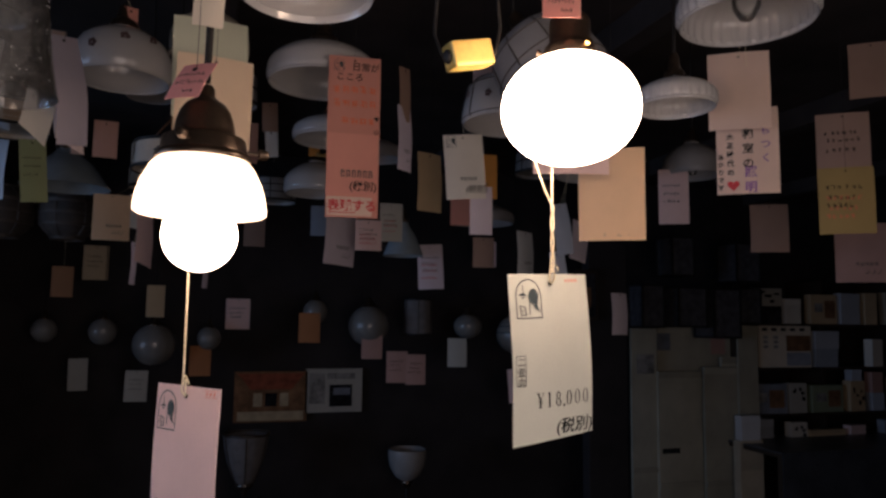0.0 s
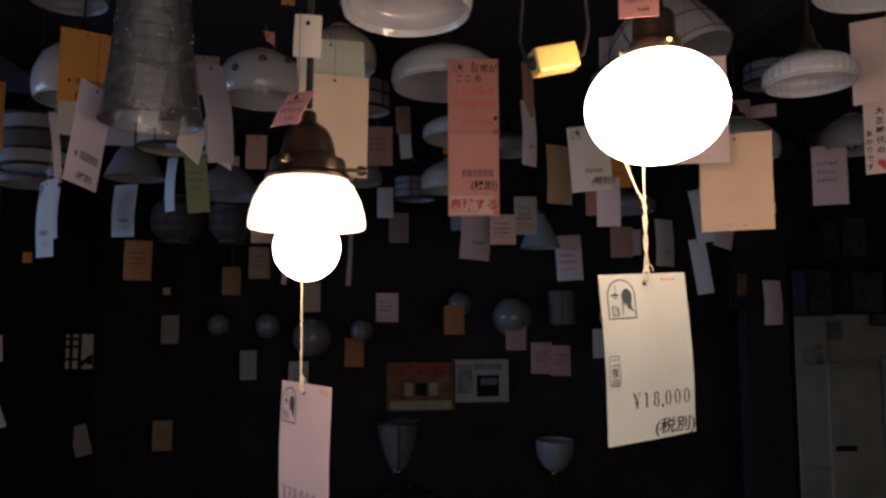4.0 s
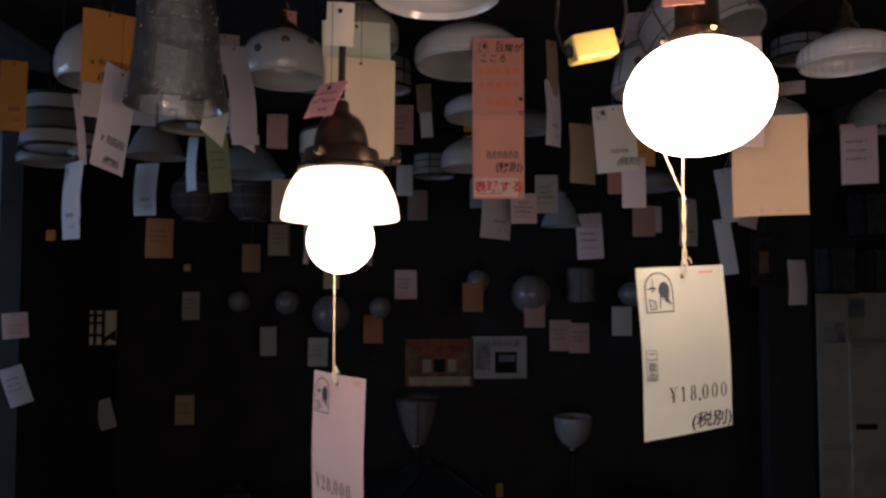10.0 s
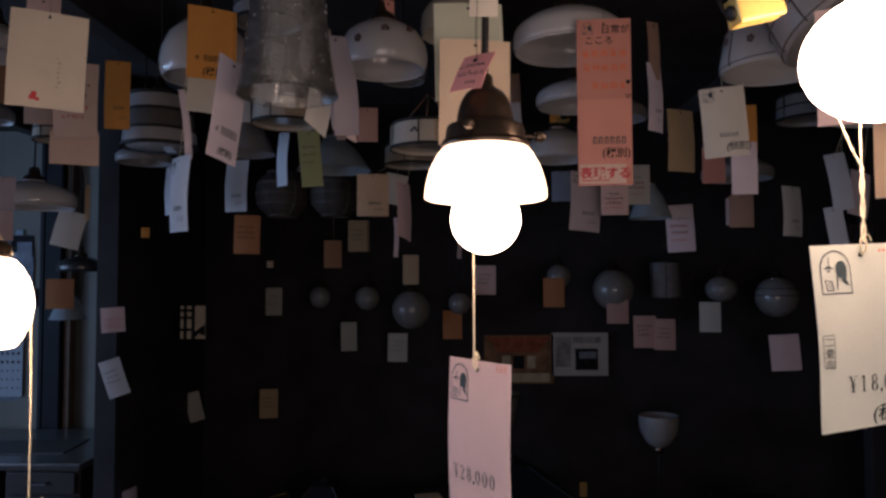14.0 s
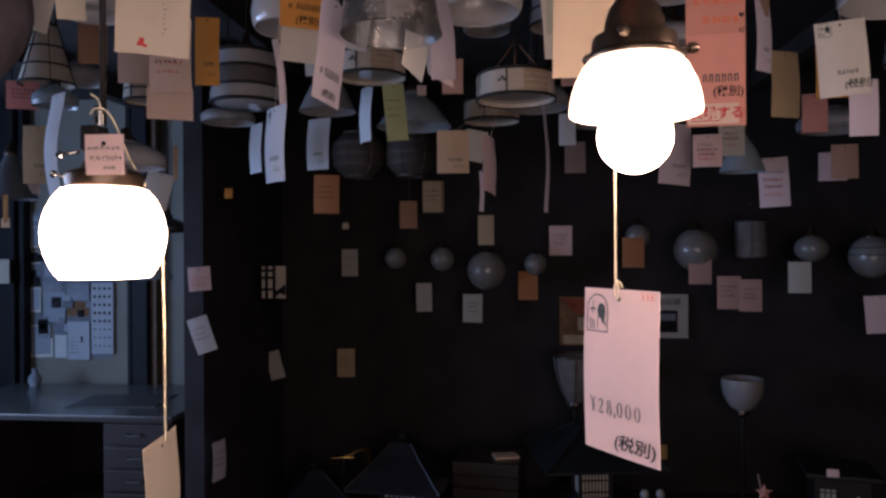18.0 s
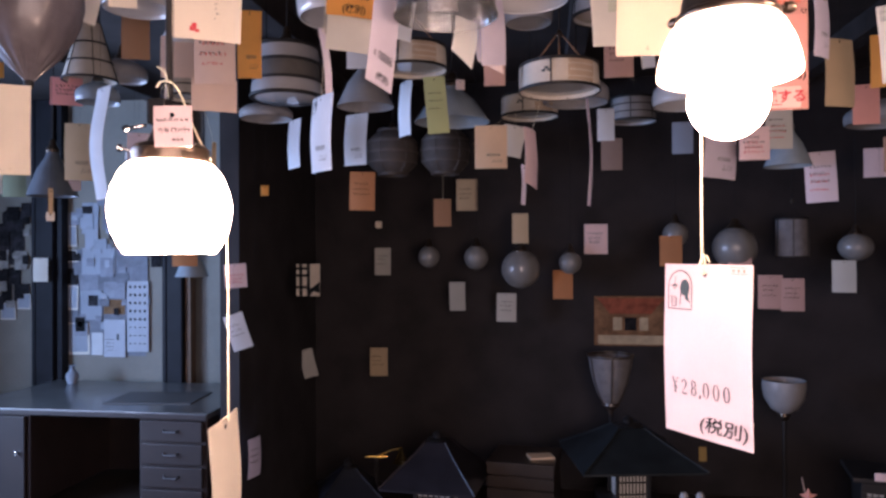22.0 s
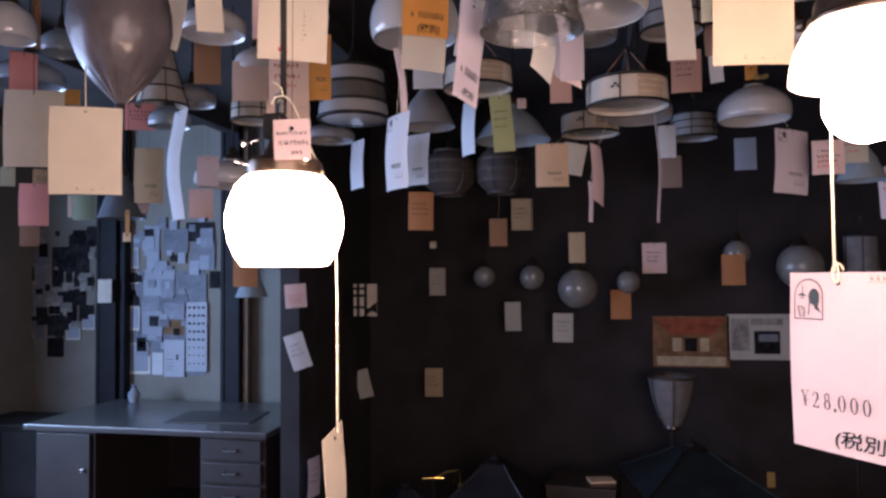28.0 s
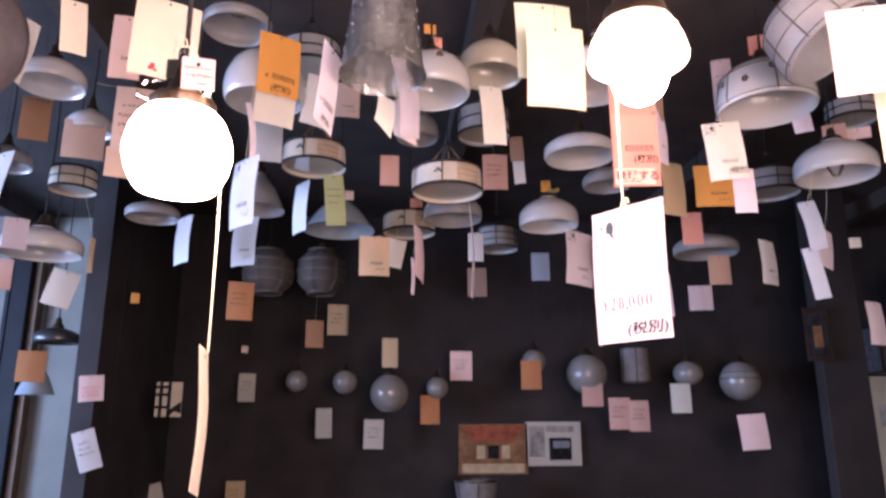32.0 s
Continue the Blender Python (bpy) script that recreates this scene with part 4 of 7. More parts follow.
# ---- storage builders ----
def board_panel(x, y, z, w, h):
    """An upright sheet of board with a frame of battens at its edges."""
    ob = new("plywood_board", mesh_of(box(0, 0, h / 2, w, 0.022, h, 0.003), "plywood_board", PLY, False))
    ob.matrix_world = pose(x, y, z)
    tagged(ob, "dull greenish-grey plywood board in the storage corner", "board", "boards in the storage corner")
    part("batten", box(0, -0.017, h - 0.03, w, 0.012, 0.05, 0.002), PLY, ob, "", False)
    part("batten", box(0, -0.017, h * 0.36, w * 0.96, 0.012, 0.04, 0.002), PLY, ob, "", False)
    return ob


def storage_shelf(x0, x1, y, heights):
    ob = thing("storage_shelf", pose((x0 + x1) / 2, y, 0), "dark wooden shelf unit filled with boxes and papers", "shelf")
    w = x1 - x0
    for zz in heights:
        part("shelf_board", box(0, 0, zz, w, 0.42, 0.026, 0.003), DARK_WOOD, ob, "", False)
    for k in range(4):
        part("upright", box(-w / 2 + w * k / 3, 0.0, max(heights) / 2 + 0.2, 0.04, 0.43, max(heights) + 0.4, 0.004), DARK_WOOD, ob, "", False)
    part("back_panel", box(0, 0.2, max(heights) / 2 + 0.2, w, 0.012, max(heights) + 0.4, 0), BLACK_WALL, ob, "", False)
    return ob


def stored(x, y, z, w, h, mat, yaw, face=0, label="old flat box stored on the dark shelf"):
    """A flat box; face 1 is a blotted label, 2 a stuck picture, 3 a printed sheet."""
    ob = new("storage_box", mesh_of(box(0, -0.04, h / 2, w * 0.94, 0.08, h, 0.004), "storage_box", mat, False))
    ob.matrix_world = pose(x, y, z, 0, 0, yaw)
    tagged(ob, label, "box", "boxes on the storage shelf")
    if face == 0:
        part("lid_flap", box(0, -0.0815, h * 0.86, w * 0.93, 0.003, h * 0.24, 0), mat, ob, "", False)
    elif face == 1:
        g = random.Random(int(x * 100))
        for k in range(6):
            patch(ob, "dark_blot", w * g.uniform(-0.34, 0.34), h * g.uniform(0.15, 0.85), w * g.uniform(0.08, 0.2), h * g.uniform(0.06, 0.2), PHOTO_DARK, 0.0815 + 0.0004 * k)
    elif face == 2:
        patch(ob, "stuck_picture", w * 0.2, h * 0.5, w * 0.38, h * 0.6, PHOTO_WARM, 0.082)
        patch(ob, "pale_label", -w * 0.2, h * 0.55, w * 0.3, h * 0.3, PHOTO_GREY, 0.082)
    else:
        patch(ob, "dark_picture", w * 0.23, h * 0.58, w * 0.44, h * 0.38, PHOTO_WARM, 0.082)
        patch(ob, "pale_picture", w * 0.23, h * 0.2, w * 0.44, h * 0.32, PHOTO_BLUE, 0.082)
        for k in range(5):
            patch(ob, "dark_blot", w * (-0.38 + 0.17 * k), h * 0.91, w * 0.09, h * 0.07, PHOTO_DARK, 0.082)
        for k in range(6):
            patch(ob, "dark_blot", w * (-0.36 + 0.18 * (k % 2)), h * (0.72 - 0.11 * (k // 2)), w * 0.08, h * 0.07, PHOTO_GREY, 0.082)
    return ob


def glass_lantern(x, y, z, w, h):
    """A box lantern of dark bars and dim panes, hung on a wire; z is its bottom."""
    ob = hang("box_lantern", x, y, z, "dark framed glass box lantern, unlit", "box lanterns")
    for a, b in ((-1, -1), (1, -1), (1, 1), (-1, 1)):
        part("corner_bar", box(a * w / 2, b * w / 2, h / 2, 0.016, 0.016, h, 0.002), IRON, ob, "", False)
    for k, (a, b) in enumerate(((0, -1), (1, 0), (0, 1), (-1, 0))):
        part("pane", box(a * w * 0.48, b * w * 0.48, h / 2, w * 0.94 if b else 0.004, w * 0.94 if a else 0.004, h * 0.96, 0), DARK_GLASS, ob, "", False)
    for zz in (0.0, h):
        part("plate", box(0, 0, zz, w * 1.06, w * 1.06, 0.014, 0.002), IRON, ob, "", False)
    part("wire", tube([(0, 0, h), (0, 0, CEIL - z)], 0.002, 6), IRON, ob)
    return ob


def covered_table(x, y, z, w, d):
    ob = thing("covered_table", pose(x, y, 0), "low table covered by a dim blue-grey plastic sheet", "table")
    sheet_mat = material("blue_grey_sheet", (0.05, 0.055, 0.065), rough=0.4, vary=0.4, scale=5, bump=0.5, fine=30)
    part("tabletop", box(0, 0, z - 0.03, w, d, 0.03, 0.004), DARK_WOOD, ob, "", False)
    part("cover", box(0, 0, z - 0.008, w + 0.02, d + 0.02, 0.012, 0.004), sheet_mat, ob, "dim blue-grey plastic sheet", False)
    part("cover_skirt", box(0, -d / 2 - 0.008, z - 0.22, w, 0.006, 0.42, 0.002), sheet_mat, ob, "hanging edge of the sheet", False)
    for a in (-1, 1):
        for b in (-1, 1):
            part("leg", box(a * (w / 2 - 0.06), b * (d / 2 - 0.06), (z - 0.045) / 2, 0.05, 0.05, z - 0.045, 0.003), DARK_WOOD, ob, "", False)
    return ob


def brass_lamp(x, y, z, s):
    """A small lamp with a brass bar and a brass horn, standing on the floor; z is the bar."""
    ob = thing("brass_lamp", pose(x, y, 0, 0, 0, 10), "small dark standing lamp with brass arms", "lamp")
    stand(ob, z - 0.02, 0.11)
    part("bar", box(0, 0, z, s, 0.03, 0.012, 0.003), BRASS, ob, "brass bar", False)
    part("arm", tube([(0.0, 0, z), (s * 0.6, 0, z + s * 0.25), (s * 1.1, 0, z + s * 0.35)], 0.008, 8), BRASS, ob, "bent brass arm")
    part("horn", lathe([(0.012, 0.0), (0.02, 0.03), (0.035, 0.07), (0.055, 0.1), (0.05, 0.1), (0.03, 0.07)], 20), BRASS, ob, "brass horn").matrix_local = pose(s * 1.1, 0, z + s * 0.35, 150, 0, 0)
    return ob


def dark_crate(x, y, z, w):
    ob = thing("wooden_crate", pose(x, y, 0, 0, 0, -8), "dark wooden crate with a folded paper on top", "crate")
    for k in range(5):
        part("plank", box(0, -0.2, 0.07 + (z - 0.06) * k / 5 + 0.02, w, 0.02, (z - 0.06) / 5 - 0.012, 0.002), DARK_WOOD, ob, "", False)
    part("body", box(0, 0, z / 2 - 0.01, w * 0.96, 0.37, z - 0.04, 0.004), DARK_WOOD, ob, "", False)
    part("lid", box(0, 0, z - 0.015, w * 1.02, 0.44, 0.02, 0.004), DARK_WOOD, ob, "", False)
    p = new("folded_paper", mesh_of(box(0, 0, 0.008, 0.16, 0.12, 0.014, 0.003), "folded_paper", paper("beige"), False))
    p.matrix_world = pose(x + 0.10, y - 0.06, z - 0.004, 0, 0, 15)
    tagged(p, "folded beige paper lying on a dark crate", "paper")
    return ob


def bow(x, y, z, s):
    """A small ribbon bow tied over a lamp."""
    ob = new("yellow_bow", mesh_of(lathe([(0, -0.4 * s), (0.3 * s, -0.3 * s), (0.36 * s, 0), (0.3 * s, 0.3 * s), (0, 0.4 * s)], 14), "yellow_bow", paper("yellow")))
    ob.matrix_world = pose(x, y, z)
    tagged(ob, "small yellow ribbon bow tied over a glass lamp", "bow")
    for a in (-1, 1):
        part("loop", lathe([(0.10 * s, -0.7 * s), (0.42 * s, -0.55 * s), (0.5 * s, 0.0), (0.36 * s, 0.5 * s), (0.1 * s, 0.62 * s)], 14), paper("yellow"), ob).matrix_local = pose(a * 0.75 * s, 0, 0.1 * s, 0, a * 68, 0)
    return ob


def moon_lantern(x, y, z, s):
    """A dark box lantern with a lattice window and a crescent opening; z is its top."""
    ob = thing("moon_lantern", pose(x, y, 0, 0, 0, -12), "dark box lantern with a lattice window and a pale crescent", "lantern")
    h = 0.5
    part("body", box(0, 0, z - h / 2, s, s, h, 0.006), IRON, ob, "", False)
    part("roof", box(0, 0, z + 0.012, s * 1.35, s * 1.35, 0.028, 0.008), IRON, ob, "", False)
    part("plinth", box(0, 0, (z - h) / 2, s * 0.8, s * 0.8, z - h, 0.01), DARK_WOOD, ob, "", False)
    pane = part("paper_pane", box(-s * 0.27, -s / 2 - 0.003, z - 0.13, s * 0.30, 0.004, 0.12), paper("grey"), ob, "pale paper pane", False)
    for k in range(4):
        part("bar", box(-s * 0.27 + s * 0.10 * (k - 1.5), -s / 2 - 0.008, z - 0.13, 0.006, 0.006, 0.12), IRON, ob, "", False)
    for k in range(3):
        part("cross_bar", box(-s * 0.27, -s / 2 - 0.009, z - 0.175 + 0.045 * k, s * 0.30, 0.006, 0.006), IRON, ob, "", False)
    bm = bmesh.new()
    arc = [math.radians(a) for a in range(-80, 81, 16)]
    out = [(s * 0.20 + 0.055 * math.cos(a), z - 0.15 + 0.055 * math.sin(a)) for a in arc]
    inn = [(s * 0.20 + 0.034 * math.cos(a), z - 0.15 + 0.053 * math.sin(a)) for a in arc]
    for k in range(len(arc) - 1):
        bm.faces.new([bm.verts.new((px, -s / 2 - 0.004, pz)) for px, pz in (out[k], out[k + 1], inn[k + 1], inn[k])])
    part("crescent", bm, paper("white"), ob, "pale paper crescent", False)
    return ob


def paper_star(x, y, z, s):
    """A folded paper star on a thin stalk."""
    ob = thing("paper_star", pose(x, y, 0), "reddish folded paper star on a pale stalk", "ornament")
    bm = bmesh.new()
    front, back = bm.verts.new((0, -0.015, z)), bm.verts.new((0, 0.015, z))
    ring = [bm.verts.new((s * (1 if k % 2 == 0 else 0.45) * math.sin(math.pi * k / 5), 0, z + s * (1 if k % 2 == 0 else 0.45) * math.cos(math.pi * k / 5))) for k in range(10)]
    for k in range(10):
        bm.faces.new((front, ring[k], ring[(k + 1) % 10]))
        bm.faces.new((back, ring[(k + 1) % 10], ring[k]))
    part("star", bm, paper("salmon"), ob, "", False)
    part("stalk", tube(soft([(0, 0.0, 0.02), (0.02, 0.01, z * 0.5), (-0.01, 0.012, z), (-0.03, 0.012, z + s * 2.0)]), 0.005, 6), paper("dim_brown"), ob, "dull brownish stalk")
    part("foot", lathe([(0, 0), (0.09, 0), (0.09, 0.015), (0.02, 0.03), (0, 0.03)], 20), IRON, ob)
    return ob


def pale_cup(x, y, z, r):
    ob = thing("small_glass_shade", pose(x, y, 0), "small pale glass shade on a dark block", "lamp shade", "small shades on the floor")
    part("block", box(0, 0, (z - 0.005) / 2, r * 3, r * 3, z - 0.005, 0.008), DARK_WOOD, ob, "", False)
    part("shade", lathe(profile_shell([(r * 0.5, z + r * 1.8), (r * 0.9, z + r * 1.3), (r, z + r * 0.6), (r * 0.8, z)], 0.003), 20), OPAL_GREY, ob)
    return ob

# ---- the room ----
def slab(name, cx, cy, cz, sx, sy, sz, mat, label, kind="structure", bevel=0.0):
    ob = new(name, mesh_of(box(0, 0, 0, sx, sy, sz, bevel), name, mat, False))
    ob.location = (cx, cy, cz)
    return tagged(ob, label, name.split("_")[0], "", kind)


slab("floor", 0.2, 2.0, -0.05, 12.4, 8.6, 0.1, FLOORING, "dark wooden shop floor")
slab("ceiling", 0.2, 2.0, CEIL + 0.05, 12.4, 8.6, 0.1, CEILING, "dark boarded ceiling")
slab("wall_back", 0.45, 5.58, CEIL / 2, 4.9, 0.12, CEIL, BLACK_WALL, "black stained back wall of the lamp shop")
slab("wall_desk", -3.85, 5.72, CEIL / 2, 3.7, 0.12, CEIL, PLASTER, "beige plaster wall behind the desk, covered with prints")
slab("wall_partition", -2.06, 4.87, CEIL / 2, 0.12, 1.56, CEIL, BLACK_WALL, "black partition between the desk corner and the shop")
slab("wall_right", 6.3, 2.0, CEIL / 2, 0.12, 8.4, CEIL, BLACK_WALL, "dark side wall")
slab("wall_store", 4.55, 5.58, CEIL / 2, 3.3, 0.12, CEIL, BLACK_WALL, "dark wall behind the storage shelves")
# Opening left in the unseen rear wall for the added front fill.
slab("wall_rear", -3.25, -0.72, CEIL / 2, 5.0, 0.12, CEIL, BLACK_WALL, "dark wall beside the unseen opening for the front fill")
slab("wall_rear", 4.05, -0.72, CEIL / 2, 4.5, 0.12, CEIL, BLACK_WALL, "dark wall beside the unseen opening for the front fill")
slab("wall_rear", 0.525, -0.72, 2.76, 2.55, 0.12, 0.68, BLACK_WALL, "dark wall over the unseen opening for the front fill")
slab("wall_rear", 0.525, -0.72, 0.42, 2.55, 0.12, 0.84, BLACK_WALL, "dark sill wall under the unseen opening for the front fill")
slab("pillar_right", 2.74, 4.65, CEIL / 2, 0.32, 0.1, CEIL, BLACK_WALL, "black square pillar", bevel=0.008)
# the left wall with its window opening
slab("wall_left", -5.72, -1.26, CEIL / 2, 0.12, 1.8, CEIL, PLASTER, "plaster wall beside the shop window")
slab("wall_left", -5.72, 1.6, 0.35, 0.12, 3.92, 0.7, PLASTER, "plaster wall under the shop window")
slab("wall_left", -5.72, 1.6, 2.83, 0.12, 3.92, 0.54, PLASTER, "plaster wall over the shop window")
# Pier added to keep window light off the left bay.
slab("wall_left", -5.51, 4.73, CEIL / 2, 0.54, 2.1, CEIL, PLASTER, "deep plaster pier added to shade the left end of the desk wall")
for k in range(7):
    slab("ceiling_beam", -4.8 + 1.6 * k, 2.0, CEIL - 0.06, 0.11, 8.2, 0.12, CEILING, "dark ceiling beam", bevel=0.006)
# posts in front of the plaster wall
BROWN_EDGE = material("brown_wood_edge", (0.16, 0.085, 0.045), rough=0.6, vary=0.3, scale=7, bump=0.2)
for px, pw, edge in ((-4.39, 0.19, POST), (-3.22, 0.17, BROWN_EDGE)):
    post = slab("post", px, 5.585, CEIL / 2, pw, 0.14, CEIL, POST, "weathered blue-black wooden post on the plaster wall", bevel=0.01)
    part("edge_board", box(pw / 2 + 0.028, 0.02, 0, 0.05, 0.09, CEIL, 0.004), edge, post, "upright edge board", False)
    part("corner_bead", box(-pw / 2 + 0.02, -0.074, 0, 0.03, 0.012, CEIL, 0.003), POST, post, "", False)


# ---- the desk corner ----
def desk(x0, x1, y0, y1, top):
    ob = thing("office_desk", pose((x0 + x1) / 2, (y0 + y1) / 2, 0), "old brown wooden office desk with a worn greyish top", "desk")
    w, d = x1 - x0, y1 - y0
    part("desktop", box(0, 0, top - 0.02, w, d, 0.04, 0.006), DESK_TOP, ob, "worn greyish desk top", False)
    part("edge_strip", box(0, -d / 2 - 0.004, top - 0.024, w - 0.01, 0.008, 0.03, 0.002), DESK_WOOD, ob, "", False)
    for side, n in ((1, 4), (-1, 1)):
        cx = side * (w / 2 - 0.28)
        ped = part("pedestal", box(cx, 0.02, (top - 0.04) / 2 + 0.03, 0.48, d - 0.12, top - 0.1, 0.006), DESK_WOOD, ob, "", False)
        for k in range(n):
            hh = (top - 0.14) / n
            zc = 0.08 + hh * (k + 0.5)
            dr = part("drawer" if n > 1 else "door", box(cx, -d / 2 + 0.062, zc, 0.43, 0.022, hh - 0.018, 0.005), DESK_WOOD, ob, "", False)
            if n > 1:
                part("handle", tube([(cx - 0.05, -d / 2 + 0.05, zc + 0.01), (cx - 0.045, -d / 2 + 0.03, zc), (cx + 0.045, -d / 2 + 0.03, zc), (cx + 0.05, -d / 2 + 0.05, zc + 0.01)], 0.006, 8), DULL_METAL, dr, "dull metal cup handle")
            else:
                part("knob", lathe([(0.0, 0.03), (0.014, 0.026), (0.012, 0.01), (0.006, 0.0)], 12), CHROME, dr).matrix_local = pose(cx + 0.17, -d / 2 + 0.05, zc + 0.05, 90, 0, 0)
    part("back_panel", box(0, d / 2 - 0.05, top / 2, w - 0.1, 0.02, top - 0.1, 0.0), DESK_WOOD, ob, "", False)
    return ob


desk(-4.22, -2.37, 4.42, 5.46, 0.75)
cabinet = thing("low_cabinet", pose(-4.933, 5.2, 0), "low black cabinet beside the desk", "cabinet")
part("body", box(0, 0.02, 0.305, 0.80, 0.46, 0.590, 0.006), BLACK_WALL, cabinet, "", False)
part("top", box(0, 0, 0.605, 0.84, 0.52, 0.022, 0.004), BLACK_WALL, cabinet, "", False)
for side in (-1, 1):
    dr = part("door", box(side * 0.2, -0.22, 0.305, 0.385, 0.02, 0.510, 0.004), BLACK_WALL, cabinet, "", False)
    part("knob", lathe([(0.0, 0.02), (0.010, 0.017), (0.008, 0.006), (0.004, 0.0)], 10), IRON, dr).matrix_local = pose(side * 0.03, -0.23, 0.366, 90, 0, 0)
blotter = new("desk_blotter", mesh_of(box(0, 0, 0.004, 0.62, 0.42, 0.008, 0.003), "desk_blotter", material("dark_leatherette", (0.085, 0.08, 0.08), rough=0.5, bump=0.2), False))
blotter.matrix_world = pose(-2.95, 4.85, 0.75, 0, 0, 6)
tagged(blotter, "dark leatherette blotter lying on the desk", "blotter")


def print_card(x, z, w, h, mat, roll=0.0, y=5.652, label="small photo print pinned to the plaster wall", name="photo_print", border=True):
    ob = new(name, mesh_of(box(0, 0, 0, w, 0.003, h), name, paper("white") if border else mat, False))
    ob.matrix_world = pose(x, y, z, 0, roll, 0)
    tagged(ob, label, "print", "prints pinned to the wall")
    if border:
        part("picture", box(0, -0.0022, h * 0.02, w * 0.88, 0.001, h * 0.86), mat, ob, "", False)
    return ob


rng = random.Random(11)
# prints and sheets pinned over one another in the bays of the desk wall
print_card(-4.854, 1.883, 0.386, 0.362, PHOTO_DARK, -0.5, 5.6544, border=False)
print_card(-4.983, 1.610, 0.152, 0.143, PHOTO_GREY, 0.5, 5.6528, border=False)
print_card(-4.784, 1.607, 0.183, 0.148, PHOTO_DARK, 1.5, 5.6512, border=False)
print_card(-4.996, 1.492, 0.181, 0.095, PHOTO_DARK, -1.0, 5.6496, border=True)
print_card(-4.830, 1.448, 0.101, 0.171, PHOTO_DARK, 0.0, 5.648, border=False)
print_card(-4.684, 1.463, 0.147, 0.153, PHOTO_DARK, 1.0, 5.6464, border=False)
print_card(-4.995, 1.356, 0.172, 0.190, PHOTO_DARK, -1.5, 5.6448, border=False)
print_card(-4.812, 1.298, 0.145, 0.142, paper("sky"), -0.5, 5.6432, border=True)
print_card(-5.004, 1.156, 0.169, 0.172, PHOTO_DARK, 0.5, 5.656, border=False)
print_card(-5.234, 1.491, 0.195, 0.216, PHOTO_BLUE, 1.5, 5.6544, border=False)
print_card(-5.445, 1.765, 0.166, 0.272, PHOTO_BLUE, -1.0, 5.6528, border=False)
print_card(-5.372, 1.302, 0.156, 0.186, PHOTO_BLUE, 0.0, 5.6512, border=False)
print_card(-5.198, 1.307, 0.155, 0.131, PHOTO_BLUE, 1.0, 5.6496, border=False)
print_card(-4.763, 2.115, 0.213, 0.101, PHOTO_DARK, -1.5, 5.648, border=False)
print_card(-5.212, 1.704, 0.195, 0.210, PHOTO_BLUE, -0.5, 5.6464, border=False)
print_card(-4.660, 1.385, 0.126, 0.132, paper("sky"), 0.5, 5.6448, border=True)
print_card(-5.421, 1.521, 0.126, 0.217, PHOTO_DARK, 1.5, 5.6432, border=False)
print_card(-5.186, 1.916, 0.171, 0.204, PHOTO_BLUE, -1.0, 5.656, border=False)
print_card(-3.925, 1.381, 0.785, 0.903, PHOTO_BLUE, 0.0, 5.656, border=False)
print_card(-4.257, 1.777, 0.195, 0.105, PHOTO_DARK, 1.0, 5.6512, border=True)
print_card(-4.266, 1.604, 0.145, 0.131, PHOTO_DARK, -1.5, 5.6496, border=False)
print_card(-3.963, 1.733, 0.308, 0.228, paper("sky"), -0.5, 5.648, border=False)
print_card(-3.647, 1.681, 0.274, 0.240, PHOTO_BLUE, 0.5, 5.6464, border=False)
print_card(-4.248, 1.420, 0.197, 0.209, paper("sky"), 1.5, 5.6448, border=True)
print_card(-4.027, 1.357, 0.196, 0.251, paper("sky"), -1.0, 5.6432, border=False)
print_card(-3.813, 1.486, 0.195, 0.140, PHOTO_BLUE, 0.0, 5.6416, border=False)
print_card(-3.820, 1.344, 0.195, 0.126, PHOTO_WARM, 1.0, 5.6544, border=False)
print_card(-4.197, 1.069, 0.292, 0.275, paper("sky"), -1.5, 5.6528, border=True)
print_card(-3.977, 1.027, 0.106, 0.192, paper("bluish"), -0.5, 5.6512, border=False)
print_card(-3.437, 1.754, 0.091, 0.147, PHOTO_DARK, 0.5, 5.6496, border=False)
print_card(-4.038, 2.099, 0.151, 0.266, paper("sky"), 1.5, 5.648, border=False)
print_card(-4.204, 1.948, 0.081, 0.180, paper("sky"), -1.0, 5.6464, border=True)
print_card(-3.803, 2.098, 0.235, 0.201, PHOTO_BLUE, 0.0, 5.6448, border=False)
print_card(-3.543, 1.962, 0.222, 0.233, PHOTO_BLUE, 1.0, 5.6432, border=False)
print_card(-4.235, 2.094, 0.198, 0.111, PHOTO_BLUE, -1.5, 5.6416, border=False)
print_card(-4.055, 1.553, 0.168, 0.145, PHOTO_BLUE, -0.5, 5.6544, border=False)
print_card(-3.576, 2.169, 0.271, 0.166, PHOTO_DARK, 0.5, 5.6528, border=False)
print_card(-4.251, 1.258, 0.192, 0.099, PHOTO_BLUE, 1.5, 5.6512, border=False)
for k in range(90):
    ww = rng.choice((0.045, 0.06, 0.07, 0.09, 0.12))
    left = k % 2 == 0
    px, pz = (rng.uniform(-5.3, -4.62), rng.uniform(1.25, 2.2)) if left else (rng.uniform(-4.2, -3.5), rng.uniform(1.15, 2.3))
    print_card(px, pz, ww, ww * rng.choice((0.7, 1.0, 1.35)), rng.choice((PHOTO_DARK, PHOTO_DARK, PHOTO_GREY) if left else (PHOTO_BLUE, paper("sky"), PHOTO_BLUE, PHOTO_DARK)), rng.uniform(-3, 3), 5.6415 - 0.0004 * (k % 15), border=False)
cal = print_card(-3.594, 1.265, 0.193, 0.595, paper("mist"), 0, 5.634, "long pale chart with rows of small dark spots", "wall_chart", False)
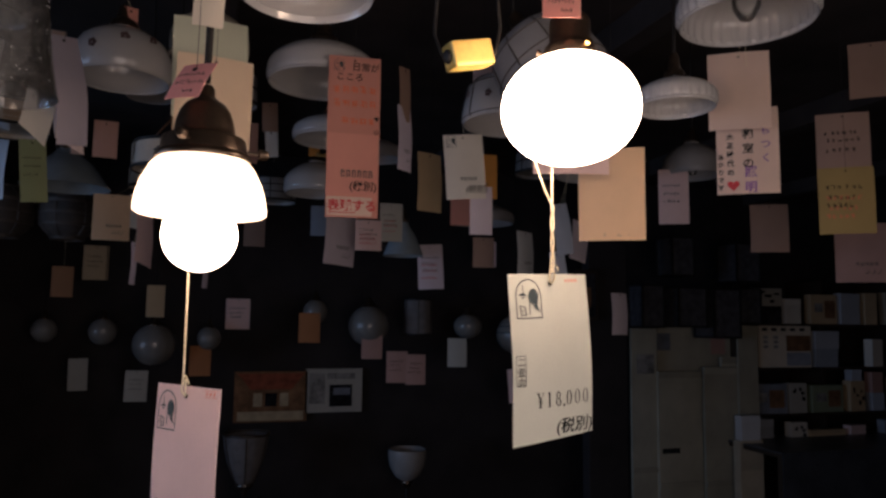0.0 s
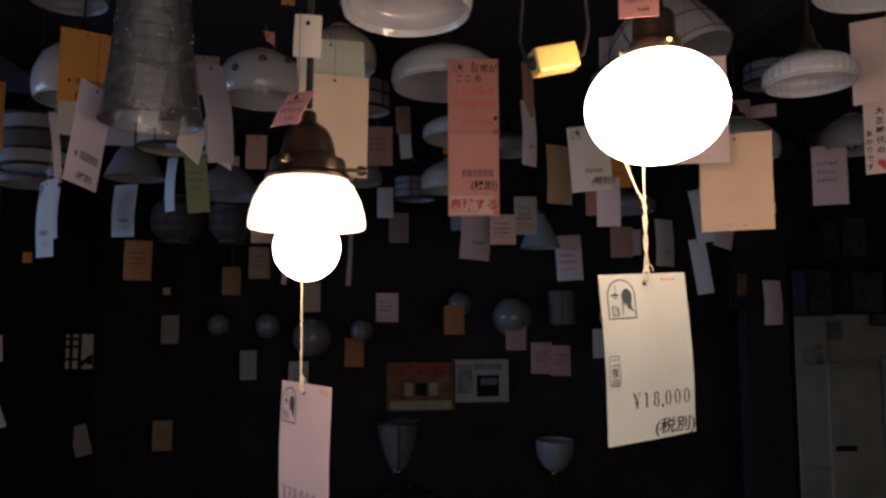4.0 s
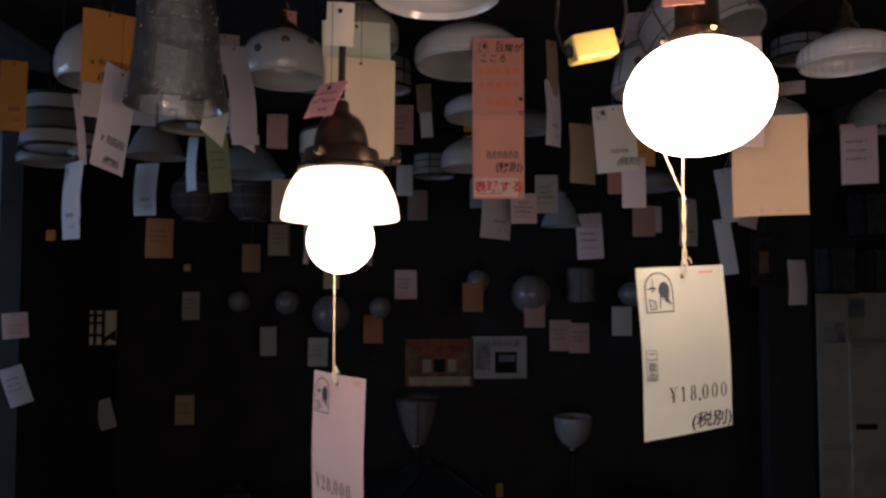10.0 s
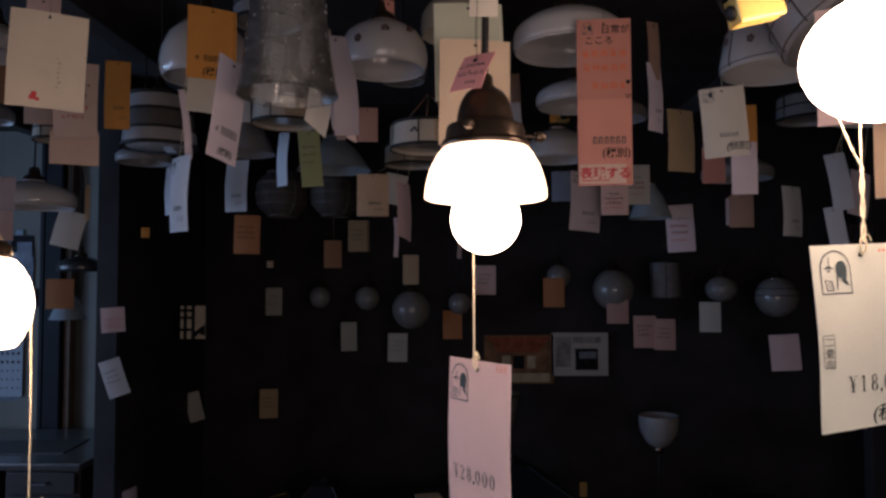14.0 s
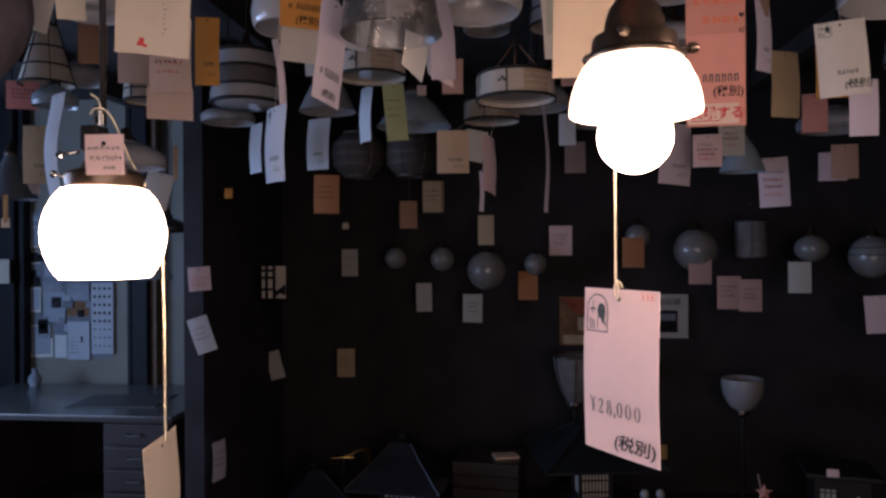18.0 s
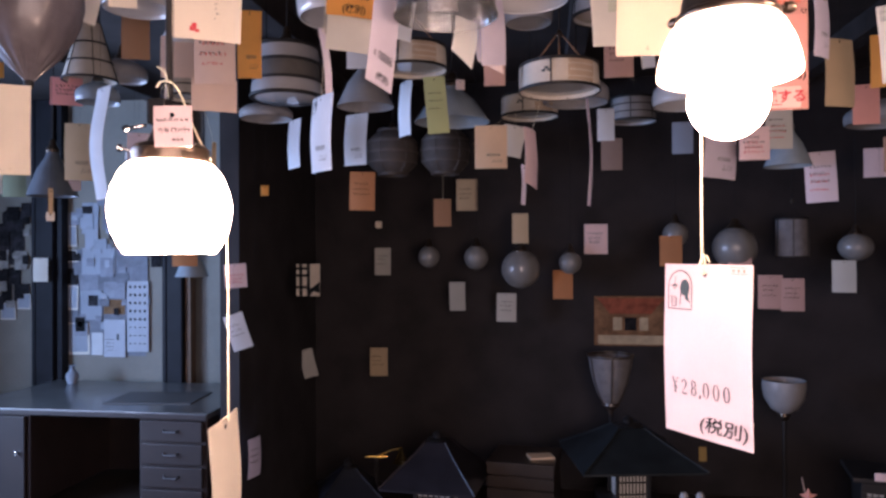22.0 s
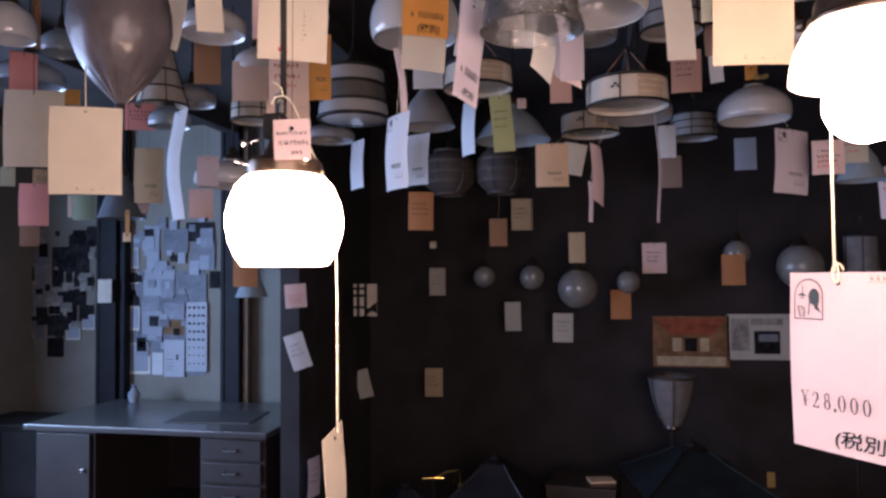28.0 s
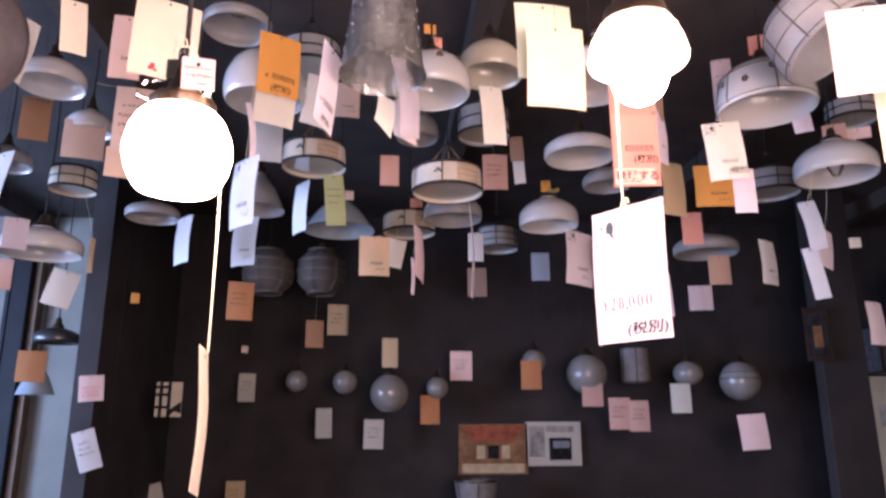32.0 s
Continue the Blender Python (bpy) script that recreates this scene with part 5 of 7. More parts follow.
CW, CH = 0.193, 0.595
bm = bmesh.new()
for i in range(4):
    for j in range(8):
        px, pz, s = CW * (-0.34 + 0.225 * i), CH * (0.42 - 0.115 * j), CW * (0.085 if j < 5 else 0.05)
        bm.faces.new([bm.verts.new((px + s * math.cos(math.pi * k / 4) * (1 if k % 2 == 0 else 0.6), -0.0026, pz + s * math.sin(math.pi * k / 4) * (1 if k % 2 == 0 else 0.6))) for k in range(8)][::-1])
part("printed_spots", bm, INK, cal, "", False)["kind"] = "stuff"

sheet = print_card(-3.807, 1.078, 0.194, 0.319, paper("mist"), 0.0, 5.636, border=False, label="pale blue-white notice sheet on the wall", name="notice_sheet")
bm = bmesh.new()
box(0.03, -0.0025, 0.01, 0.02, 0.001, 0.05, 0, bm)
for j in range(4):
    box(-0.04, -0.0025, -0.10 + 0.03 * j, 0.07, 0.001, 0.004, 0, bm)
part("faded_writing", bm, INK_GREY, sheet, "", False)["kind"] = "stuff"
vase = thing("small_vase", pose(-3.98, 5.33, 0.75), "small pale grey vase standing on the desk", "vase")
part("body", lathe([(0, 0), (0.035, 0.0), (0.05, 0.05), (0.045, 0.08), (0.02, 0.11), (0.018, 0.13), (0.028, 0.145), (0.022, 0.145), (0.012, 0.12)], 20), PHOTO_BLUE, vase)

# ---- storage at the far right ----
tall = board_panel(3.437, 5.22, 0.000, 0.248, 1.809)
wide = board_panel(3.779, 5.2, 0.000, 0.453, 1.451)
board_panel(4.120, 5.21, 0.000, 0.210, 1.131)
back_sheet = board_panel(3.971, 5.27, 0.000, 0.740, 1.825)
board_panel(4.363, 5.075, 0.000, 0.203, 1.844)
board_panel(4.128, 5.1, 0.000, 0.391, 1.491)
board_panel(4.236, 5.16, 0.000, 0.162, 1.571)
patch(tall, "pale_slip", 0.01, 1.514, 0.17, 0.16, PHOTO_GREY, 0.0125)
patch(back_sheet, "grey_slip", -0.33, 1.70, 0.17, 0.15, PHOTO_BLUE, 0.0125)
patch(back_sheet, "pink_slip", 0.24, 1.66, 0.15, 0.14, paper("dim_pink"), 0.0125)
patch(wide, "hand_hole", -0.11, 0.80, 0.17, 0.042, INK, 0.0125)
shelf = storage_shelf(4.364, 6.903, 5.32, [1.851, 1.47, 1.074, 0.788])
stored(4.600, 5.170, 1.864, 0.330, 0.150, PHOTO_DARK, 0)
stored(4.600, 5.170, 2.015, 0.340, 0.155, paper("grey"), -3, 1, "old flat box with a blotted label on another box")
stored(4.880, 5.170, 1.864, 0.184, 0.220, paper("white"), 2)
stored(5.226, 5.170, 1.864, 0.311, 0.263, paper("tan"), 0, 2)
stored(5.525, 5.170, 1.864, 0.255, 0.281, paper("mist"), 4)
stored(5.774, 5.170, 1.864, 0.146, 0.290, paper("tan"), -2)
stored(4.791, 5.170, 1.483, 0.578, 0.361, paper("cream"), -2, 3, "old flat box with a printed picture sheet")
stored(5.236, 5.170, 1.483, 0.274, 0.160, paper("sky"), 0)
stored(5.244, 5.170, 1.643, 0.300, 0.158, paper("mist"), 2)
stored(5.815, 5.170, 1.483, 0.164, 0.248, paper("white"), 9)
stored(4.594, 5.170, 1.087, 0.400, 0.255, PHOTO_BLUE, -3, 2)
stored(4.902, 5.170, 1.087, 0.205, 0.259, paper("grey"), 2, 1)
stored(5.231, 5.170, 1.087, 0.366, 0.238, paper("dim_green"), 0, 2)
stored(5.568, 5.170, 1.087, 0.194, 0.270, paper("tan"), 4, 1)
stored(5.570, 5.170, 1.357, 0.120, 0.100, paper("mist"), -2)
stored(5.816, 5.170, 1.087, 0.140, 0.160, paper("mist"), -3)
stored(5.805, 5.170, 1.247, 0.145, 0.186, paper("dim_pink"), 3)
stored(4.532, 5.170, 0.801, 0.207, 0.245, paper("mist"), -3)
stored(4.903, 5.170, 0.801, 0.191, 0.208, paper("white"), 2, 1)
stored(5.213, 5.170, 0.801, 0.431, 0.136, paper("tan"), 0)
stored(5.555, 5.170, 0.801, 0.200, 0.164, paper("pink"), 4)
stored(6.060, 5.170, 1.864, 0.220, 0.300, CARTON, -3)
stored(6.150, 5.170, 1.483, 0.280, 0.260, PHOTO_GREY, 2)
stored(6.120, 5.170, 1.087, 0.260, 0.290, CARTON, -2)
stored(6.000, 5.170, 0.801, 0.300, 0.200, PHOTO_BLUE, 2)
stored(4.248, 5.000, 0.000, 0.245, 0.905, CARTON, 0, 0, "tall old cardboard box standing on the floor")
stored(4.248, 5.000, 0.905, 0.200, 0.200, paper("bluish"), 0, 0, "pale bluish box standing on a tall carton")
glass_lantern(3.327, 5.0, 1.822, 0.194, 0.332)
glass_lantern(3.669, 5.0, 1.830, 0.264, 0.311)
glass_lantern(4.005, 5.0, 1.743, 0.255, 0.394)
glass_lantern(4.300, 5.05, 1.860, 0.210, 0.290)
glass_lantern(3.500, 4.85, 2.230, 0.200, 0.300)
glass_lantern(4.150, 4.90, 2.200, 0.230, 0.310)
covered_table(5.141, 4.85, 0.888, 1.958, 0.7)
# ---- the three lit lamps ----
def mushroom_lamp(x, y, z):
    ob = hang("mushroom_lamp", x, y, z, "lit opal glass lamp, round bulb, dark bronze holder", "lit lamps")
    part("bulb", lathe([(0, -0.042)] + [(0.042 * math.sin(a), -0.042 * math.cos(a)) for a in np.linspace(0.2, 2.55, 14)] + [(0.018, 0.05), (0.014, 0.07)], 36), LIT_BULB, ob, "glowing round white bulb")
    part("glass_shade", lathe(profile_shell([(0.040, 0.094), (0.046, 0.091), (0.058, 0.078), (0.067, 0.060), (0.0715, 0.044), (0.0735, 0.031), (0.0733, 0.0255)], 0.004), 48), LIT_SHADE, ob, "glowing opal bell shade")
    part("holder", lathe([(0.046, 0.085), (0.0530, 0.086), (0.0540, 0.0885), (0.0530, 0.092), (0.0485, 0.095), (0.0472, 0.108), (0.0458, 0.112), (0.0372, 0.1145), (0.0348, 0.117), (0.0338, 0.124), (0.0320, 0.133), (0.0285, 0.144), (0.0225, 0.153), (0.0140, 0.1585), (0.0100, 0.163), (0.0095, 0.172), (0.0065, 0.176), (0, 0.177)], 48), BRONZE, ob, "dark bronze stepped holder")
    for a in (12, 132, 252):
        sc = part("thumb_screw", lathe([(0.0025, 0), (0.0025, 0.014), (0.0062, 0.015), (0.0068, 0.021), (0.0045, 0.026), (0, 0.027)], 12), BRONZE, ob)
        sc.matrix_local = Matrix.Rotation(radians(a), 4, "Z") @ pose(0.049, 0, 0.102, 0, 90, 0)
    part("cord", tube([(0, 0, 0.18), (0.001, 0, 0.24), (0, 0.002, CEIL - z)], 0.0046, 10), CORD, ob, "thick black cord")
    part("switch_string", tube([(-0.013, 0.070, 0.02), (-0.013, 0.072, -0.05), (-0.013, 0.073, -0.176)], 0.0013, 6), STRING, ob, "cotton switch string")
    return ob


def oval_lamp(x, y, z):
    ob = hang("oval_lamp", x, y, z, "lit flattened opal glass globe lamp with a dark cap", "lit lamps")
    rot = pose(0, 0, 0, 0, -2.5, 0)
    g = part("globe", lathe([(0.0825 * math.sin(a) ** 0.93, 0.0665 * math.cos(a)) for a in np.linspace(0.30, math.pi - 0.001, 24)] , 48), LIT_OVAL, ob, "glowing flattened opal globe")
    g.matrix_local = rot
    part("cap", lathe([(0.0290, 0.058), (0.0310, 0.062), (0.0315, 0.074), (0.0275, 0.079), (0.0250, 0.083), (0.0245, 0.108), (0.0215, 0.114), (0.0120, 0.120), (0.0110, 0.150), (0, 0.152)], 32), BRONZE, ob, "dark bronze cap")
    for a in (275, 35, 155):
        sc = part("thumb_screw", lathe([(0.0016, 0), (0.0016, 0.006), (0.0038, 0.007), (0.0038, 0.011), (0, 0.012)], 10), BRASS if a == 275 else BRONZE, ob)
        sc.matrix_local = Matrix.Rotation(radians(a), 4, "Z") @ pose(0.029, 0, 0.069, 0, 75, 0)
    part("cord", tube([(0, 0, 0.148), (0.002, 0.001, 0.4), (0, 0, CEIL - z)], 0.004, 8), CORD, ob)
    pts1 = [(-0.018, 0.066, -0.045), (0.000, 0.070, -0.085), (0.011, 0.071, -0.105)]
    pts2 = [(0.010, 0.070, -0.055), (0.0105, 0.071, -0.105)]
    tw = lambda s: [(0.011 + s * 0.0017 * math.cos(k * 0.55), 0.071 + s * 0.0017 * math.sin(k * 0.55), -0.105 - 0.0045 * k) for k in range(20)]
    part("switch_string", tube(pts1 + tw(1), 0.0012, 6), STRING, ob, "twisted cotton switch string")
    part("switch_string", tube(pts2 + tw(-1), 0.0012, 6), STRING, ob, "twisted cotton switch string")
    return ob


def flat_lamp(x, y, z):
    ob = hang("flat_bottomed_lamp", x, y, z, "lit opal glass lamp with a flat open bottom", "lit lamps")
    part("globe", lathe(profile_shell([(0.045, 0.056), (0.054, 0.053), (0.0645, 0.041), (0.0735, 0.021), (0.0778, 0.000), (0.0778, -0.014), (0.0735, -0.035), (0.065, -0.054), (0.058, -0.064)], 0.004), 48), LIT_GLOBE, ob, "glowing opal shade")
    part("bulb", lathe([(0, -0.045), (0.020, -0.040), (0.033, -0.020), (0.033, 0.0), (0.020, 0.028), (0.013, 0.06)], 24), LIT_BULB, ob, "glowing bulb")
    part("holder", lathe([(0.047, 0.054), (0.050, 0.060), (0.050, 0.072), (0.044, 0.078), (0.030, 0.082), (0.022, 0.10), (0.018, 0.125), (0, 0.127)], 32), BRONZE, ob, "dark metal holder")
    for a in (200, 320, 80):
        sc = part("thumb_screw", lathe([(0.002, 0), (0.002, 0.014), (0.005, 0.015), (0.005, 0.020), (0, 0.022)], 10), CHROME, ob)
        sc.matrix_local = Matrix.Rotation(radians(a), 4, "Z") @ pose(0.046, 0, 0.070, 0, 78, 0)
    part("switch_box", box(-0.012, -0.004, 0.122, 0.027, 0.026, 0.034, 0.004), IRON, ob, "black square switch box", False)
    part("switch_key", tube([(-0.028, -0.012, 0.104), (-0.052, -0.016, 0.100)], 0.0024, 8), CHROME, ob, "small bright turn key")
    part("switch_knob", lathe([(0, -0.004), (0.004, -0.0035), (0.005, 0.0), (0.004, 0.0035), (0, 0.004)], 12), CHROME, ob).matrix_local = pose(-0.054, -0.016, 0.100, 0, 70, 0)
    part("stem", tube([(-0.006, 0, 0.14), (-0.006, 0, 0.166)], 0.0075, 12), CHROME, ob, "shiny metal stem")
    part("cord", tube([(-0.002, 0, 0.14), (0.0, 0.0, CEIL - z)], 0.0045, 8), CORD, ob, "black cord")
    part("loop_string", tube(soft([(-0.014, -0.010, 0.154), (-0.006, -0.014, 0.160), (0.006, -0.015, 0.160), (0.016, -0.014, 0.152), (0.023, -0.01, 0.136), (0.036, 0.0, 0.094), (0.047, 0.02, 0.060)]), 0.0013, 6), STRING, ob, "looped cotton string")
    part("string_end", tube(soft([(0.004, -0.015, 0.160), (0.001, -0.016, 0.172), (-0.010, -0.016, 0.180)]), 0.0010, 6), STRING, ob)
    part("switch_string", tube([(0.051, 0.058, -0.02), (0.051, 0.062, -0.12), (0.050, 0.064, -0.30)], 0.0013, 6), STRING, ob, "cotton switch string")
    return ob


mushroom_lamp(0.006, 0.857, 1.951)
oval_lamp(0.4208, 0.747, 2.110)
flat_lamp(-0.681, 0.941, 1.855)

# the gilt cable connector that dangles beside the oval lamp
plug = thing("cable_connector", pose(0.320, 0.829, 2.194, 0, -14, 8), "gilt cable connector hanging from a black flex", "connector")
part("body", box(0, 0, 0, 0.058, 0.030, 0.033, 0.0035), GILT, plug, "shiny gilt body", False)
part("end_cap", lathe([(0.0, 0.006), (0.007, 0.005), (0.009, 0.003), (0.009, 0.0)], 20), IRON, plug, "black round end").matrix_local = pose(-0.029, 0, 0, 0, -90, 0)
part("end_cap", lathe([(0.0, 0.006), (0.008, 0.005), (0.010, 0.0)], 20), IRON, plug, "black round end").matrix_local = pose(0.029, 0, 0, 0, 90, 0)
inv = plug.matrix_world.inverted()
part("flex", tube([inv @ Vector(p) for p in ((0.343, 0.836, 2.20), (0.365, 0.85, 2.21), (0.376, 0.86, 2.25), (0.372, 0.87, 2.33), (0.36, 0.87, 2.6), (0.36, 0.87, 3.1))], 0.0024, 7), CORD, plug)
part("flex", tube([inv @ Vector(p) for p in ((0.297, 0.823, 2.187), (0.285, 0.83, 2.19), (0.278, 0.84, 2.22), (0.285, 0.85, 2.30), (0.30, 0.86, 2.6), (0.31, 0.86, 3.1))], 0.0024, 7), CORD, plug)

# ---- the large tags under the lit lamps ----
ivory_tag = t = tag(0.431, 0.824, 1.918, 0.132, 0.207, "ivory", yaw=15, roll=-2.5, curl=0.10, wave=0.25, cut=-0.006, string=0.0, thread=0.0012, label="cream paper price tag for 18,000 yen with a stamped arch")
SH = (0.132, 0.207, 0.10, 0.25)
stamp(t, -0.0365, -0.0555, 0.0405, SH, INK_GREY)
numerals("¥18,000", 0.0185, 0.0146, INK, t, -0.0245, -0.166, SH)
letters("(税別)", 0.0205, INK, t, 0.000, -0.199, SH, squash=1.2, lean=0.14, bold=0.0002)
letters("二畳向", 0.0118, INK, t, -0.0597, -0.1125, SH, vertical=True, squash=1.05)
strokes("stamped_box", [(-0.0615, -0.137, 0.0007, 0.036), (-0.0470, -0.137, 0.0007, 0.036), (-0.0615, -0.137, 0.0148, 0.0007), (-0.0615, -0.101, 0.0148, 0.0007)], INK_GREY, t, SH)
strokes("printed_line", [(0.026 + 0.006 * k, -0.0095, 0.0032, 0.0026) for k in range(4)], INK_ORANGE, t, SH)["kind"] = "stuff"
pink_tag = t = tag(-0.003, 0.933, 1.774, 0.130, 0.207, "pink", yaw=-55, roll=0.0, curl=0.08, wave=0.15, cut=0.0, string=0.0, thread=0.0012, label="pink paper price tag for 28,000 yen with a stamped arch")
SH = (0.130, 0.207, 0.08, 0.15)
stamp(t, -0.0385, -0.0555, 0.0395, SH, INK_GREY)
numerals("¥28,000", 0.0185, 0.0148, INK_GREY, t, -0.0455, -0.158, SH)
letters("(税別)", 0.0205, INK, t, -0.010, -0.196, SH, squash=1.3, lean=0.14, bold=0.0002)
strokes("stamped_box", [(0.036, -0.011, 0.024, 0.0006), (0.036, -0.0035, 0.024, 0.0006), (0.039, -0.0085, 0.003, 0.003), (0.046, -0.0085, 0.003, 0.003), (0.053, -0.0085, 0.003, 0.003)], INK_ORANGE, t, SH)["kind"] = "stuff"
tag(-0.632, 1.000, 1.560, 0.132, 0.207, "cream", yaw=98, curl=0.06, wave=0.3, cut=0.02, string=0.0, thread=0.0012, label="cream paper price tag turned edge-on under the lit lamp")


def string_knot(ob):
    """The switch string, looped through the hole of a tag."""
    part("string_loop", tube(soft([(0.000, -0.002, 0.012), (0.004, -0.004, 0.004), (0.0035, -0.004, -0.006), (0.0, -0.001, -0.012), (-0.0035, -0.004, -0.006), (-0.003, -0.004, 0.004), (0.001, -0.003, 0.010)]), 0.0011, 6), STRING, ob, "looped cotton string")
    part("string_end", tube(soft([(0.001, -0.003, 0.008), (0.007, -0.005, 0.010), (0.011, -0.004, 0.003)]), 0.0009, 6), STRING, ob)

# ---- hanging lamps and tags, from near to far ----
# lamps close above the camera
dish_lamp(0.140, 1.080, 2.363, 0.108, 0.074, label='wide white opal glass dish lamp hanging low')
dish_lamp(0.292, 2.020, 2.538, 0.160, 0.120, label='thick-rimmed white opal glass dish lamp')
dish_lamp(1.165, 1.300, 2.556, 0.155, 0.124, bulb=True, flutes=36, label='fluted white opal glass dish lamp with a bulb')
dome_lamp(-0.239, 2.000, 2.476, 0.128, 0.145, flowers=9, label='domed milk-glass lamp painted with dark flowers')
dome_lamp(0.890, 2.030, 2.472, 0.161, 0.165, flowers=10, leads=6, full=1, label='domed milk-glass lamp with dark leading and painted flowers')
dome_lamp(0.816, 1.550, 2.436, 0.138, 0.185, leads=9, full=1, mat=OPAL_GREY, tilt=-25, lean=-20, label='leaded milk-glass dome lamp hanging askew')
dome_lamp(-0.788, 2.120, 2.490, 0.135, 0.188, label='domed ribbed white glass lamp')
tier_lamp(-1.207, 2.780, 2.398, 0.140, 0.212)
drum_lamp(-0.135, 2.670, 2.373, 0.144, 0.089, panels=3, straps=0.0035, label='low round paper drum lamp with black hoops and painted figures')
drum_lamp(-0.683, 2.700, 2.480, 0.131, 0.082, panels=2, straps=0.003, label='low paper drum lamp with black hoops')
drum_lamp(-0.263, 3.690, 2.478, 0.142, 0.097, panels=3, label='small paper drum lamp with black hoops')
bell_lamp(-0.628, 3.430, 2.414, 0.182, 0.178, mat=OPAL_BLUE, label='wide bell lamp of pale bluish glass')
bell_lamp(-1.018, 3.300, 2.474, 0.133, 0.200, mat=OPAL_GREY, label='grey opal glass bell lamp')
dish_lamp(0.413, 2.630, 2.528, 0.148, 0.094, label='white opal glass dish lamp')
dish_lamp(0.700, 3.185, 2.600, 0.120, 0.090, mat=OPAL_GREY, label='grey glass dish lamp behind a white one')
dish_lamp(0.461, 3.450, 2.466, 0.156, 0.155, label='small white opal glass dish lamp')
dish_lamp(1.522, 2.640, 2.476, 0.166, 0.157, bulb=True, label='white opal glass dish lamp with an unlit bulb')
drum_lamp(-0.678, 2.400, 2.762, 0.116, 0.095, mat=OPAL_GREY, stripes=1, label='grey glass drum lamp with a dark stripe, hung high')
dish_lamp(-0.960, 2.400, 2.925, 0.130, 0.080, mat=OPAL_GREY, label='grey glass dish lamp close under the ceiling')
drum_lamp(1.890, 3.000, 2.900, 0.118, 0.090, mat=OPAL_GREY, stripes=1, label='grey glass drum lamp hung high')
dish_lamp(1.459, 3.800, 2.416, 0.183, 0.110, mat=OPAL_GREY, label='greyish white glass dish lamp')
drum_lamp(1.602, 3.300, 2.614, 0.144, 0.106, mat=OPAL_GREY, stripes=1, label='grey drum lamp with stripes')
dome_lamp(-0.251, 2.900, 2.699, 0.097, 0.129, mat=OPAL_GREY, label='grey opal glass dome lamp')
drum_lamp(0.030, 2.750, 2.660, 0.112, 0.112, mat=OPAL_GREY, stripes=1, label='grey glass drum lamp with a dark stripe')
dish_lamp(-0.042, 3.500, 2.505, 0.156, 0.132, mat=OPAL_GREY, label='wide grey glass dish lamp')
dish_lamp(-1.962, 3.200, 2.222, 0.180, 0.121, label='white enamelled dish lamp')
dish_lamp(-0.025, 2.150, 2.631, 0.114, 0.133, mat=OPAL_WARM, label='ivory glass dish lamp')
dome_lamp(-2.064, 1.950, 2.532, 0.082, 0.116, label='white glass dome lamp')
dish_lamp(-2.576, 2.600, 2.591, 0.142, 0.107, mat=OPAL_BLUE, label='pale blue glass dish lamp')
dish_lamp(-2.420, 2.600, 2.716, 0.085, 0.095, mat=OPAL_BLUE, label='small pale blue glass dish lamp')
dish_lamp(-2.092, 3.050, 2.590, 0.112, 0.088, mat=OPAL_GREY, label='grey glass dish lamp')
dish_lamp(-2.108, 2.900, 2.455, 0.092, 0.085, mat=OPAL_BLUE, label='pale bluish glass dish lamp')
bell_lamp(-2.850, 3.600, 2.110, 0.130, 0.250, mat=SLATE_GLASS, label='slate-blue glass bell lamp')
cone_lamp(-2.145, 2.900, 2.545, 0.112, 0.25)
dish_lamp(-1.592, 2.700, 2.613, 0.088, 0.092, label='white opal glass dish lamp')
drum_lamp(-1.855, 3.200, 2.524, 0.104, 0.095, stripes=1, label='paper drum lamp with dark hoops')
dish_lamp(-1.546, 3.400, 2.458, 0.130, 0.076, mat=OPAL_GREY, label='grey-white glass dish lamp')
dish_lamp(-1.606, 2.382, 2.659, 0.120, 0.100, label='white glass dish lamp')
drum_lamp(0.319, 4.300, 2.545, 0.129, 0.129, mat=OPAL_GREY, stripes=2, label='grey paper drum lamp far back')
bell_lamp(0.942, 3.600, 2.189, 0.107, 0.186, mat=OPAL_BLUE, label='pale blue glass bowl lamp')
dish_lamp(1.053, 1.420, 2.375, 0.097, 0.069, flutes=30, label='ribbed white glass dish lamp')
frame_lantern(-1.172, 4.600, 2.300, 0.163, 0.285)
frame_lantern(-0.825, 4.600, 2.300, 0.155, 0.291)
dish_lamp(1.988, 2.600, 2.504, 0.127, 0.145, mat=OPAL_GREY, bulb=True, label='greyish white glass dish lamp with a bulb')
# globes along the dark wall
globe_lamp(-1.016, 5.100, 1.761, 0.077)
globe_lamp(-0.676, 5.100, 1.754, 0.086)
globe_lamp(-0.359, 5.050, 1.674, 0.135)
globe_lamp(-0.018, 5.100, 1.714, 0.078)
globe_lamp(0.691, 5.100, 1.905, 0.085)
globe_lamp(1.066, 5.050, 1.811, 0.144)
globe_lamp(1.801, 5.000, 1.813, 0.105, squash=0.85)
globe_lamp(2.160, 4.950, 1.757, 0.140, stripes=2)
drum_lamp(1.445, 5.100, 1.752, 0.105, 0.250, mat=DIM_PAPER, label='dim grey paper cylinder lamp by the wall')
# tags near the camera
tag(0.006, 0.838, 2.247, 0.034, 0.056, "cream", yaw=-3, roll=2, marks='', label='small cream tag on the black lamp cord', hole=True, to=(0.006, 0.838, 3.1), thread=0.0004, dark=True)
tag(-0.002, 0.830, 2.144, 0.044, 0.056, "rose", yaw=-38, pitch=-30, marks='h', label='small pink tag with handwriting tied to the bronze lamp', to=(-0.002, 0.83, 3.1), thread=0.0004, dark=True)
